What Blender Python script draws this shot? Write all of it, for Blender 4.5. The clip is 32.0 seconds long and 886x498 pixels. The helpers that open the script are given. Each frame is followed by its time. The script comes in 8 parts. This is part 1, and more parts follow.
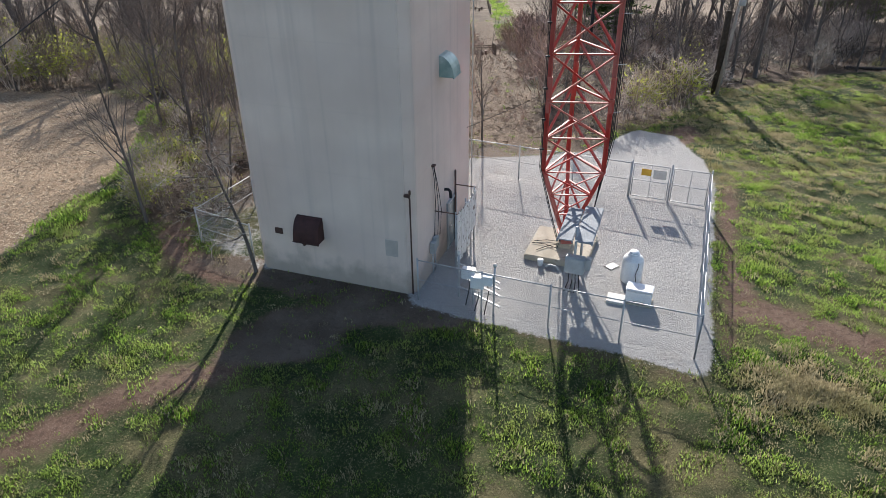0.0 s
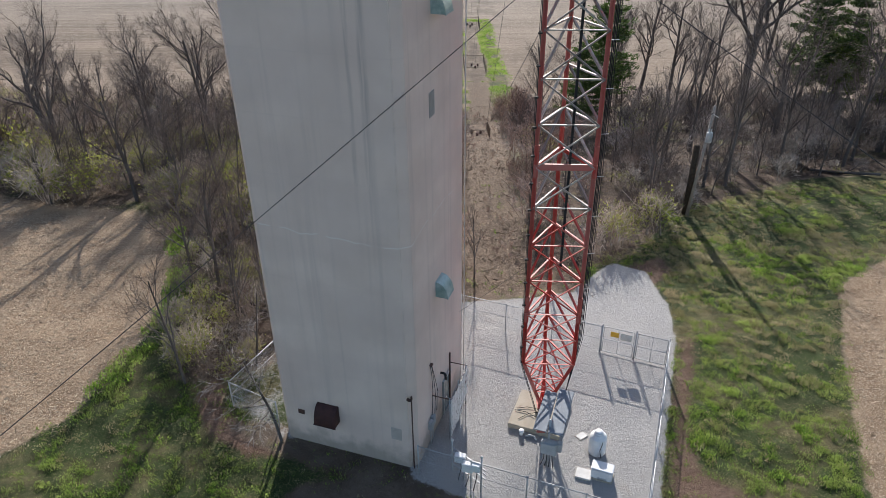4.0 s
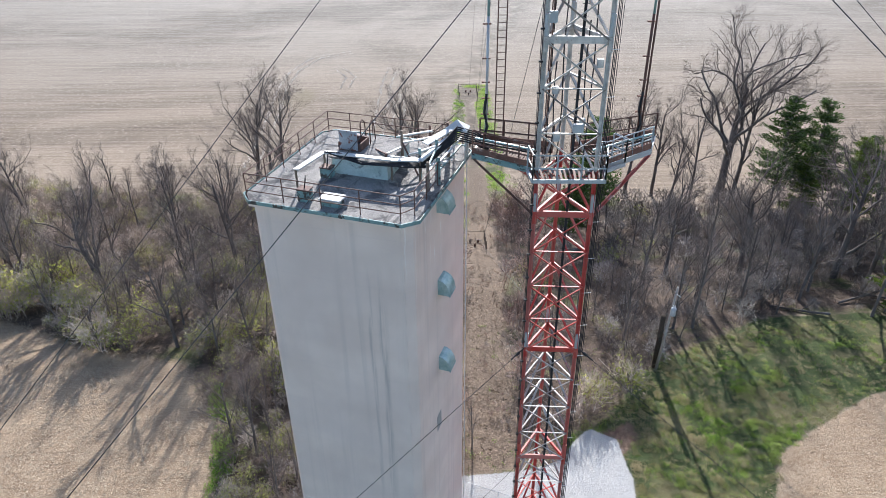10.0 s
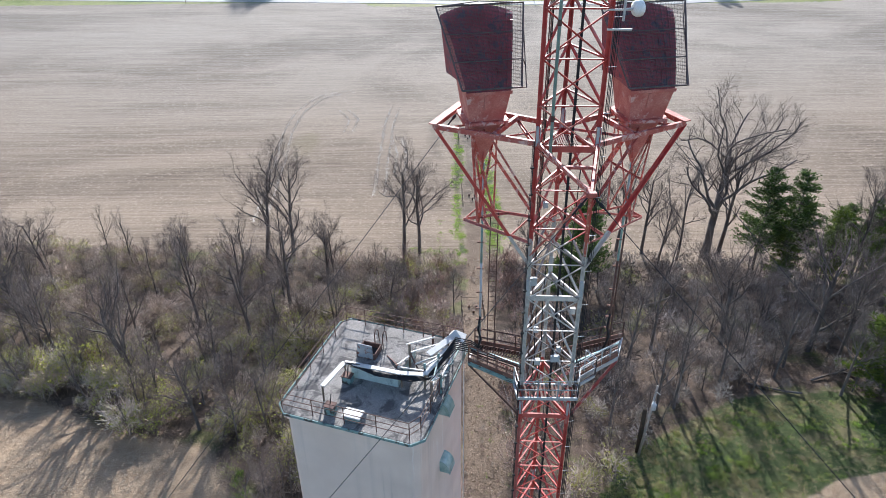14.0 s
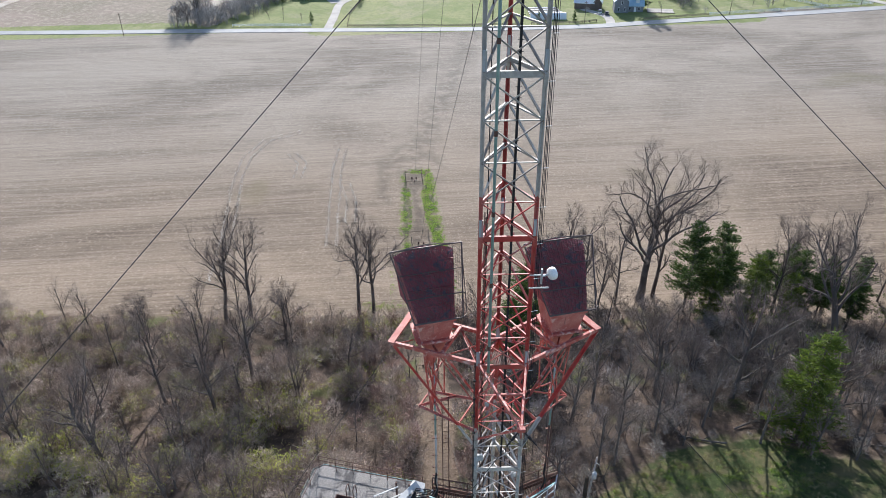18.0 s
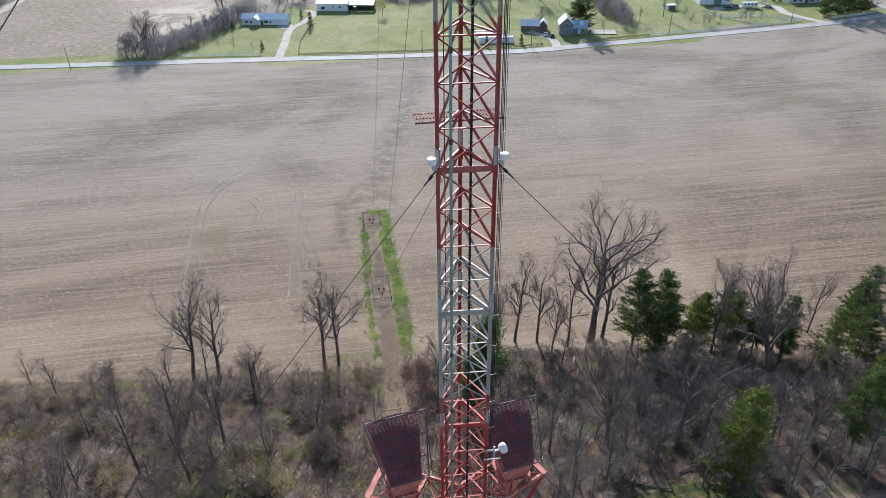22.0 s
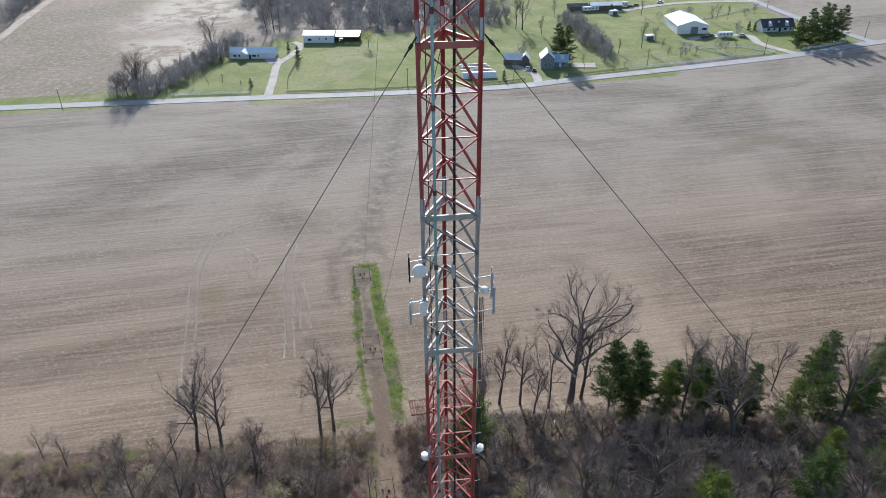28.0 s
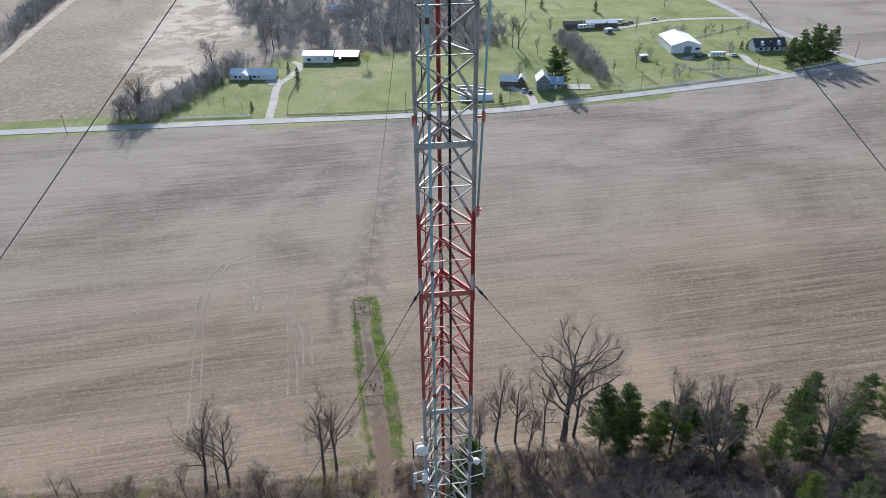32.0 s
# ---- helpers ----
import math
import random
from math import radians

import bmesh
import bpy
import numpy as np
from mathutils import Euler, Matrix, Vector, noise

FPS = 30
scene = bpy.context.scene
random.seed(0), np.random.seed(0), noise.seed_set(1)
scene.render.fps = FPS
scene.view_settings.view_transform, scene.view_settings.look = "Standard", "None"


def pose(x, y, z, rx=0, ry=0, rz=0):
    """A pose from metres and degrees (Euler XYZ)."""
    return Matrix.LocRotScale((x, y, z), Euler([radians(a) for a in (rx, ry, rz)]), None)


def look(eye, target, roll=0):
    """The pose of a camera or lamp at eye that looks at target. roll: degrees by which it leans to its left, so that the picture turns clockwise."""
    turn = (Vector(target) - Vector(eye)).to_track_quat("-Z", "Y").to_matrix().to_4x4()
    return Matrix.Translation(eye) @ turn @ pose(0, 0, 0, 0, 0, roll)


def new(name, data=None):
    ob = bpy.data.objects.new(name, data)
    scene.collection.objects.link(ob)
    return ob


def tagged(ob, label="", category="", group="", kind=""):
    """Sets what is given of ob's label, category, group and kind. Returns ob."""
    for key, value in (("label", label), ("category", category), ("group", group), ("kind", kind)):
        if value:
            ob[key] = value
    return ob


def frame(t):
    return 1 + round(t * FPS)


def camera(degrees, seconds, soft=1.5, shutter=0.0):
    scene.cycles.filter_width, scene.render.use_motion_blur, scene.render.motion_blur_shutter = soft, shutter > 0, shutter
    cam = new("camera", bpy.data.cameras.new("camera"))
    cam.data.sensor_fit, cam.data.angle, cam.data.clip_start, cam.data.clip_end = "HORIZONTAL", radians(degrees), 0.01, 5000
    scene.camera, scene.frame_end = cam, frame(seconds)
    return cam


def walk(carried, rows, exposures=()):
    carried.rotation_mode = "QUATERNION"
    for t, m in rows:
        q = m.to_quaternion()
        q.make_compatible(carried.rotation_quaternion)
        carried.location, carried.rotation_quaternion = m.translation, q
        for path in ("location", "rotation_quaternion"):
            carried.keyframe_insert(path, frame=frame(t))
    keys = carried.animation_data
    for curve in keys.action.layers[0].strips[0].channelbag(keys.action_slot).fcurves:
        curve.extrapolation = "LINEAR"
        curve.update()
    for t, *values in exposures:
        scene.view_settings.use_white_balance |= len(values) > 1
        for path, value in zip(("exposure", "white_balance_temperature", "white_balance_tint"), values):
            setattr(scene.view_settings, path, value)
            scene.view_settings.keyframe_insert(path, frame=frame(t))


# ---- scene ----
cam = camera(64.6, 32.0, soft=0.7)
METRES, EYE, TILT, LEAN, TURN = 90.0, 15.8, -30.75, 0.58, 0.0
ROWS = [
    (0.0, 0.0, 0.0, 0.0, 0.0, 0.0, -0.0),
    (0.5, 0.0001, -0.004, 0.0064, -0.02, -0.06, 0.02),
    (1.0, 0.0006, -0.0105, 0.0161, -0.0, 0.01, 0.05),
    (1.5, 0.001, -0.0173, 0.0271, -0.0, -0.02, 0.07),
    (2.0, 0.0015, -0.0259, 0.0408, -0.02, -0.04, 0.08),
    (2.5, 0.0021, -0.0348, 0.0545, -0.05, -0.03, 0.09),
    (3.0, 0.0023, -0.0437, 0.0682, -0.07, -0.02, 0.08),
    (3.5, 0.0017, -0.0525, 0.0818, -0.11, 0.02, 0.06),
    (4.0, 0.0012, -0.061, 0.0957, -0.14, 0.01, 0.06),
    (4.5, 0.0006, -0.0695, 0.1093, -0.17, -0.01, 0.06),
    (6.5, 0.0008, -0.1031, 0.1651, -0.17, -0.28, 0.08),
    (7.0, 0.0004, -0.1114, 0.1787, -0.19, -0.31, 0.06),
    (7.5, -0.0002, -0.1193, 0.1921, -0.21, -0.33, 0.07),
    (8.0, -0.001, -0.1271, 0.2053, -0.25, -0.36, 0.06),
    (8.5, -0.0012, -0.1347, 0.2191, -0.26, -0.42, 0.06),
    (9.0, -0.0014, -0.1431, 0.2322, -0.25, -0.44, 0.09),
    (9.5, -0.0019, -0.1512, 0.2456, -0.26, -0.47, 0.08),
    (10.0, -0.0025, -0.1593, 0.2594, -0.26, -0.51, 0.09),
    (10.5, -0.0028, -0.1674, 0.2727, -0.27, -0.51, 0.11),
    (11.0, -0.0028, -0.1757, 0.2864, -0.26, -0.53, 0.13),
    (11.5, -0.0027, -0.1839, 0.3005, -0.25, -0.56, 0.15),
    (12.0, -0.0027, -0.1921, 0.3147, -0.25, -0.59, 0.15),
    (12.5, -0.0026, -0.2005, 0.3292, -0.25, -0.62, 0.16),
    (13.0, -0.0024, -0.2085, 0.3436, -0.24, -0.65, 0.16),
    (13.5, -0.0027, -0.2169, 0.3581, -0.24, -0.68, 0.17),
    (14.0, -0.0029, -0.2252, 0.3724, -0.24, -0.7, 0.18),
    (14.5, -0.0032, -0.2335, 0.3865, -0.25, -0.73, 0.17),
    (16.5, -0.0036, -0.2672, 0.4431, -1.46, -0.77, 0.86),
    (17.0, -0.0038, -0.2754, 0.4571, -2.26, -0.8, 1.34),
    (17.5, -0.0041, -0.2837, 0.4709, -3.36, -0.84, 1.93),
    (18.0, -0.0043, -0.2919, 0.4848, -4.36, -0.88, 2.54),
    (18.5, -0.0047, -0.2995, 0.4985, -5.39, -0.95, 3.11),
    (19.0, -0.0048, -0.3068, 0.5121, -6.25, -1.0, 3.65),
    (19.5, -0.005, -0.3148, 0.526, -6.36, -1.01, 3.73),
    (20.0, -0.0054, -0.3227, 0.5396, -6.55, -1.01, 3.82),
    (20.5, -0.0055, -0.3308, 0.5533, -7.12, -1.04, 4.16),
    (21.0, -0.0057, -0.3385, 0.5668, -7.68, -1.07, 4.49),
    (21.5, -0.0058, -0.3462, 0.5803, -7.88, -1.09, 4.62),
    (22.0, -0.0059, -0.3541, 0.5939, -7.87, -1.08, 4.63),
    (22.5, -0.0061, -0.3619, 0.6075, -7.87, -1.07, 4.64),
    (23.0, -0.0061, -0.3695, 0.6209, -7.86, -1.06, 4.65),
    (23.5, -0.0063, -0.3777, 0.6343, -7.85, -1.07, 4.64),
    (24.0, -0.0063, -0.3855, 0.6479, -7.86, -1.07, 4.63),
    (24.5, -0.0065, -0.3936, 0.6612, -7.85, -1.06, 4.63),
    (25.0, -0.0064, -0.4011, 0.6744, -7.91, -1.07, 4.66),
    (25.5, -0.0065, -0.4092, 0.6877, -8.02, -1.09, 4.72),
    (27.5, -0.0066, -0.4407, 0.7423, -8.68, -1.18, 5.08),
    (28.0, -0.0064, -0.4487, 0.756, -8.97, -1.19, 5.25),
    (28.5, -0.0064, -0.4567, 0.7697, -9.14, -1.22, 5.36),
    (29.0, -0.0066, -0.4649, 0.7833, -9.15, -1.22, 5.35),
    (29.5, -0.0068, -0.4729, 0.797, -9.16, -1.23, 5.34),
    (30.0, -0.007, -0.481, 0.8105, -9.15, -1.23, 5.33),
    (30.5, -0.0069, -0.4893, 0.824, -9.15, -1.24, 5.32),
    (31.0, -0.007, -0.4979, 0.8377, -9.15, -1.23, 5.31),
    (31.5, -0.0071, -0.5058, 0.8506, -9.14, -1.23, 5.31),
    (32.0, -0.007, -0.5143, 0.8645, -9.16, -1.24, 5.33),
]
walk(cam, [(t, pose(0, 0, EYE, TILT, LEAN, TURN) @ pose(METRES * x, METRES * y, METRES * z, 90 + pitch, roll, yaw)) for t, x, y, z, yaw, pitch, roll in ROWS],
     [(0.0, 0.74, 6550, 12), (4.0, 0.54, 6500, 13), (7.0, 1.02, 6200, 12), (9.0, 1.14, 6080, 11.5), (14.0, 1.03, 6020, 11.5), (19.0, 0.80, 6150, 11.5), (23.0, 0.68, 6100, 11.5), (32.0, 0.56, 6050, 11.5)])

# ---- light ----
SUN_AZ, SUN_EL = 2.0, 24.0          # degrees right of +y, degrees up
sun_dir = Vector((math.sin(radians(SUN_AZ)) * math.cos(radians(SUN_EL)), math.cos(radians(SUN_AZ)) * math.cos(radians(SUN_EL)), math.sin(radians(SUN_EL))))
world = bpy.data.worlds.new("sky")
scene.world = world
world.use_nodes = True
_bg = world.node_tree.nodes["Background"]
_sky = world.node_tree.nodes.new("ShaderNodeTexSky")
_sky.sky_type = "NISHITA"
_sky.sun_disc = False
_sky.sun_elevation, _sky.sun_rotation = radians(SUN_EL), radians(SUN_AZ)
_sky.air_density, _sky.dust_density, _sky.ozone_density = 1.0, 1.0, 1.5
world.node_tree.links.new(_sky.outputs[0], _bg.inputs[0])
_bg.inputs[1].default_value = 0.12
sun_data = bpy.data.lights.new("sun", "SUN")
sun_data.energy, sun_data.angle, sun_data.color = 5.0, radians(0.55), (1.0, 0.955, 0.89)
sun = new("sun", sun_data)
sun.matrix_world = look((60, 260, 160), Vector((60, 260, 160)) - sun_dir)

# ---- node helpers ----


class Nodes:
    """Short hand for building one material's node tree."""

    def __init__(self, name):
        self.mat = bpy.data.materials.new(name)
        self.mat.use_nodes = True
        self.t = self.mat.node_tree
        self.bsdf = self.t.nodes["Principled BSDF"]

    def n(self, kind, **props):
        node = self.t.nodes.new("ShaderNode" + kind)
        for k, v in props.items():
            setattr(node, k, v)
        return node

    def link(self, a, b):
        self.t.links.new(a, b)

    def put(self, socket, value):
        if isinstance(value, bpy.types.NodeSocket):
            self.link(value, socket)
        elif isinstance(value, (tuple, list)) and len(value) == 3 and socket.type == "RGBA":
            socket.default_value = (*value, 1)
        else:
            socket.default_value = value

    def pos(self):
        return self.n("NewGeometry").outputs["Position"]

    def obj(self):
        return self.n("TexCoord").outputs["Object"]

    def rand(self):
        return self.n("ObjectInfo").outputs["Random"]

    def island(self):
        return self.n("NewGeometry").outputs["Random Per Island"]

    def attr(self, name):
        return self.n("Attribute", attribute_name=name).outputs["Fac"]

    def noise(self, vec, scale, detail=4.0, rough=0.55, dist=0.0):
        k = self.n("TexNoise")
        self.put(k.inputs["Vector"], vec)
        k.inputs["Scale"].default_value, k.inputs["Detail"].default_value = scale, detail
        k.inputs["Roughness"].default_value, k.inputs["Distortion"].default_value = rough, dist
        return k.outputs["Fac"]

    def scaled(self, vec, s):
        k = self.n("Mapping")
        self.put(k.inputs["Vector"], vec)
        k.inputs["Scale"].default_value = s
        return k.outputs[0]

    def turned(self, vec, rz, s=(1, 1, 1)):
        k = self.n("Mapping")
        self.put(k.inputs["Vector"], vec)
        k.inputs["Rotation"].default_value = (0, 0, radians(rz))
        k.inputs["Scale"].default_value = s
        return k.outputs[0]

    def ramp(self, fac, lo, hi, a=0.0, b=1.0, smooth=True):
        k = self.n("MapRange", interpolation_type="SMOOTHSTEP" if smooth else "LINEAR")
        self.put(k.inputs["Value"], fac)
        for s, v in zip(("From Min", "From Max", "To Min", "To Max"), (lo, hi, a, b)):
            k.inputs[s].default_value = v
        return k.outputs[0]

    def math(self, op, a, b=0.0):
        k = self.n("Math", operation=op)
        self.put(k.inputs[0], a)
        self.put(k.inputs[1], b)
        return k.outputs[0]

    def mix(self, fac, a, b, blend="MIX"):
        k = self.n("MixRGB", blend_type=blend)
        self.put(k.inputs[0], fac)
        self.put(k.inputs[1], a)
        self.put(k.inputs[2], b)
        return k.outputs[0]

    def bump(self, height, strength=0.3, distance=0.02):
        k = self.n("Bump")
        k.inputs["Strength"].default_value, k.inputs["Distance"].default_value = strength, distance
        self.link(height, k.inputs["Height"])
        self.link(k.outputs[0], self.bsdf.inputs["Normal"])

    def out(self, color, rough=0.8, metal=0.0, spec=0.5):
        self.put(self.bsdf.inputs["Base Color"], color)
        self.put(self.bsdf.inputs["Roughness"], rough)
        self.put(self.bsdf.inputs["Metallic"], metal)
        self.put(self.bsdf.inputs["Specular IOR Level"], spec)
        return self.mat


def plain(name, a, b, scale=3.0, fine=30.0, rough=0.7, metal=0.0, bump=0.15, spec=0.5, c=None, clo=0.55, chi=0.7):
    """A surface of two tones with coarse and fine variation, and an optional third tone in patches."""
    k = Nodes(name)
    v = k.obj()
    col = k.mix(k.ramp(k.noise(v, scale, 5), 0.3, 0.7), a, b)
    fine_n = k.noise(v, fine, 3)
    col = k.mix(k.ramp(fine_n, 0.35, 0.65, 0.0, 0.35), col, tuple(x * 0.7 for x in a))
    if c:
        col = k.mix(k.ramp(k.noise(v, scale * 1.7, 6, 0.65, 0.4), clo, chi), col, c)
    if bump:
        k.bump(fine_n, bump, 0.01)
    return k.out(col, rough, metal, spec)


# ---- mesh helpers ----


class MB:
    """Collects vertices and faces of one mesh."""

    def __init__(self):
        self.v, self.f = [], []

    def add(self, verts, faces):
        o = len(self.v)
        self.v.extend(tuple(p) for p in verts)
        self.f.extend(tuple(i + o for i in q) for q in faces)
        return self

    def box(self, c, s, m=None):
        x, y, z = (k / 2 for k in s)
        pts = [Vector((a * x, b * y, d * z)) for d in (-1, 1) for b in (-1, 1) for a in (-1, 1)]
        if m is not None:
            pts = [m.to_3x3() @ p for p in pts]
        return self.add([p + Vector(c) for p in pts], [(0, 2, 3, 1), (4, 5, 7, 6), (0, 1, 5, 4), (2, 6, 7, 3), (0, 4, 6, 2), (1, 3, 7, 5)])

    def beam(self, a, b, w, h=None):
        a, b = Vector(a), Vector(b)
        d = b - a
        return self.box((a + b) / 2, (w, h or w, d.length), d.to_track_quat("Z", "Y").to_matrix().to_4x4())

    def angle(self, a, b, w, t=0.012):
        """An L-shaped steel bar from a to b."""
        a, b = Vector(a), Vector(b)
        d = b - a
        m = d.to_track_quat("Z", "Y").to_matrix()
        prof = [(0, 0), (w, 0), (w, t), (t, t), (t, w), (0, w)]
        prof = [(x - w / 3, y - w / 3) for x, y in prof]
        pts = [a + m @ Vector((x, y, 0)) for x, y in prof] + [b + m @ Vector((x, y, 0)) for x, y in prof]
        n = 6
        return self.add(pts, [(i, (i + 1) % n, (i + 1) % n + n, i + n) for i in range(n)] + [tuple(range(n))[::-1], tuple(range(n, 2 * n))])

    def flanged(self, a, b, w, n, t=0.012):
        """An angle bar from a to b: one flange hangs in the face, the other stands out along n at its upper edge."""
        a, b, n = Vector(a), Vector(b), Vector(n)
        d = (b - a).normalized()
        u = d.cross(n).normalized()
        u = u if u.z > 0 else -u
        prof = [(0, 0), (w, 0), (w, -t), (t, -t), (t, -w), (0, -w)]
        pts = [p + n * x + u * y for p in (a, b) for x, y in prof]
        k = 6
        return self.add(pts, [(i, (i + 1) % k, (i + 1) % k + k, i + k) for i in range(k)] + [tuple(range(k))[::-1], tuple(range(k, 2 * k))])

    def tube(self, a, b, r, r2=None, n=8, caps=True):
        a, b = Vector(a), Vector(b)
        m = (b - a).to_track_quat("Z", "Y").to_matrix()
        r2 = r if r2 is None else r2
        ring = [Vector((math.cos(k * math.tau / n), math.sin(k * math.tau / n), 0)) for k in range(n)]
        pts = [a + m @ (p * r) for p in ring] + [b + m @ (p * r2) for p in ring]
        fs = [(i, (i + 1) % n, (i + 1) % n + n, i + n) for i in range(n)]
        if caps:
            fs += [tuple(range(n))[::-1], tuple(range(n, 2 * n))]
        return self.add(pts, fs)

    def pipe(self, pts, r, n=8):
        """A bent round bar through pts, one skin."""
        pts = [Vector(p) for p in pts]
        rows = []
        for i, p in enumerate(pts):
            d = (pts[min(i + 1, len(pts) - 1)] - pts[max(i - 1, 0)]).normalized()
            m = d.to_track_quat("Z", "Y").to_matrix()
            rows.append([p + m @ Vector((r * math.cos(k * math.tau / n), r * math.sin(k * math.tau / n), 0)) for k in range(n)])
        fs = [(i * n + k, i * n + (k + 1) % n, (i + 1) * n + (k + 1) % n, (i + 1) * n + k) for i in range(len(pts) - 1) for k in range(n)]
        fs += [tuple(range(n))[::-1], tuple(range((len(pts) - 1) * n, len(pts) * n))]
        return self.add([q for row in rows for q in row], fs)

    def lathe(self, c, prof, n=24):
        """A turned body about z at c from (radius, height) pairs."""
        c = Vector(c)
        pts = [c + Vector((r * math.cos(k * math.tau / n), r * math.sin(k * math.tau / n), z)) for r, z in prof for k in range(n)]
        fs = [(i * n + k, i * n + (k + 1) % n, (i + 1) * n + (k + 1) % n, (i + 1) * n + k) for i in range(len(prof) - 1) for k in range(n)]
        fs += [tuple(range(n))[::-1], tuple(range((len(prof) - 1) * n, len(prof) * n))]
        return self.add(pts, fs)

    def prism(self, poly, z0, z1):
        n = len(poly)
        pts = [(x, y, z0) for x, y in poly] + [(x, y, z1) for x, y in poly]
        return self.add(pts, [(i, (i + 1) % n, (i + 1) % n + n, i + n) for i in range(n)] + [tuple(range(n))[::-1], tuple(range(n, 2 * n))])

    def mesh(self, name, mat, smooth=False, bevel=0.0):
        me = bpy.data.meshes.new(name)
        me.from_pydata(self.v, [], self.f)
        if bevel:
            bm = bmesh.new()
            bm.from_mesh(me)
            bmesh.ops.recalc_face_normals(bm, faces=bm.faces)
            edges = [e for e in bm.edges if len(e.link_faces) == 2 and e.calc_face_angle(0) > 0.6]
            bmesh.ops.bevel(bm, geom=edges, offset=bevel, segments=2, affect="EDGES", clamp_overlap=True)
            bm.to_mesh(me)
            bm.free()
        me.materials.append(mat)
        if smooth:
            me.shade_smooth()
        return me


def part(name, mb, mat, parent=None, label="", smooth=False, bevel=0.0):
    """One mesh object, under its thing or part."""
    ob = new(name, mb.mesh(name, mat, smooth, bevel) if isinstance(mb, MB) else mb)
    if parent is not None:
        ob.parent = parent
    return tagged(ob, label) if label else ob


def placed(name, me, parent, m):
    """An object on shared mesh data at the pose m in its parent."""
    ob = new(name, me)
    ob.parent = parent
    ob.matrix_basis = m
    return ob


def thing(name, label, category, loc=(0, 0, 0), rz=0.0, group="", kind=""):
    ob = new(name)
    ob.empty_display_size = 0.2
    ob.matrix_basis = pose(*loc, 0, 0, rz)
    return tagged(ob, label, category, group, kind)


def array_mesh(name, verts, faces, mat, smooth=False):
    """A mesh from numpy arrays; faces all of one size."""
    verts, faces = np.asarray(verts, np.float32), np.asarray(faces, np.int32)
    k = faces.shape[1]
    me = bpy.data.meshes.new(name)
    me.vertices.add(len(verts))
    me.vertices.foreach_set("co", verts.ravel())
    me.loops.add(faces.size)
    me.loops.foreach_set("vertex_index", faces.ravel())
    me.polygons.add(len(faces))
    me.polygons.foreach_set("loop_start", np.arange(0, faces.size, k, dtype=np.int32))
    me.polygons.foreach_set("loop_total", np.full(len(faces), k, np.int32))
    me.update(calc_edges=True)
    me.validate()
    me.materials.append(mat)
    if smooth:
        me.shade_smooth()
    return me


GROUND_Y = [-300, 33, 50, 67, 95, 130, 300, 3000]
GROUND_Z = [0, 0, -1.0, -3.5, -9.5, -11.5, -11.5, -11.5]


def land(x, y):
    """The height of the land: flat round the compound, falling through the wood to the far field, with slight swells."""
    z = np.interp(y, GROUND_Y, GROUND_Z)
    calm = np.clip((np.hypot(x - 3, y - 27) - 9) / 12, 0.12, 1) * np.where(y > 170, 0.3, 1)
    for amp, wl, seed in ((0.05, 7.0, 4.1), (0.20, 21.0, 2.2)):
        z = z + amp * calm * np.sin(x / wl + seed + 1.7 * np.sin(y / wl * 0.7)) * np.cos(y / wl * 1.1 + seed * 2)
    return z


def ground_z(x, y):
    return float(land(x, y))


def poly_mask(poly, X, Y, soft):
    """1 inside the polygon, 0 outside, with an edge soft metres wide."""
    P = np.array(poly, float)
    inside = np.zeros(X.shape, bool)
    dist = np.full(X.shape, 1e9)
    for (x0, y0), (x1, y1) in zip(P, np.roll(P, -1, 0)):
        cross = (y0 > Y) != (y1 > Y)
        with np.errstate(divide="ignore", invalid="ignore"):
            inside ^= cross & (X < (x1 - x0) * (Y - y0) / (y1 - y0 + 1e-12) + x0)
        dx, dy = x1 - x0, y1 - y0
        t = np.clip(((X - x0) * dx + (Y - y0) * dy) / (dx * dx + dy * dy + 1e-12), 0, 1)
        dist = np.minimum(dist, np.hypot(X - x0 - t * dx, Y - y0 - t * dy))
    return np.clip(0.5 + np.where(inside, dist, -dist) / soft, 0, 1)


def inside(poly, x, y):
    return float(poly_mask(poly, np.array([x]), np.array([y]), 0.01)[0]) > 0.5

# ---- the ground ----
FIELD_LEFT = [(-48, 62), (-37, 56), (-24.5, 52.5), (-19.3, 43), (-17.9, 37), (-17.9, 33.4), (-18.7, 30), (-19.4, 26.3), (-21, 24.5), (-27, 19), (-60, -10), (-400, -10), (-400, 75)]
FIELD_RIGHT = [(48, 48), (39, 46.8), (31.7, 42.5), (26.7, 39), (23.7, 32.5), (21, 26), (19.4, 21.5), (22, 8), (40, -30), (400, -30), (400, 40), (120, 45)]
WOODS = [(-400, 75), (-48, 61), (-37, 55), (-25, 52), (-19.6, 44), (-17.2, 37), (-16.2, 32), (-14.6, 29.6), (-12.6, 29), (-9.5, 31), (-8.5, 36), (2, 37.5), (9.5, 41), (14, 44), (20.5, 51.6), (34, 60), (47, 61.0), (54, 56), (90, 52), (400, 50),
         (400, 80), (130, 84), (90, 88), (61, 96), (28, 102), (-4, 102), (-36, 105), (-67, 109), (-140, 116), (-400, 125)]
PATH = [(-6, 36.6), (9.5, 38.2), (9, 40.5), (6.4, 42), (6.7, 60), (7.3, 83), (7.6, 93), (7.9, 104), (7.6, 117), (4.6, 117), (4.1, 104), (3.9, 93), (2.9, 83), (1.4, 60), (1.2, 42), (-5.5, 38.4)]
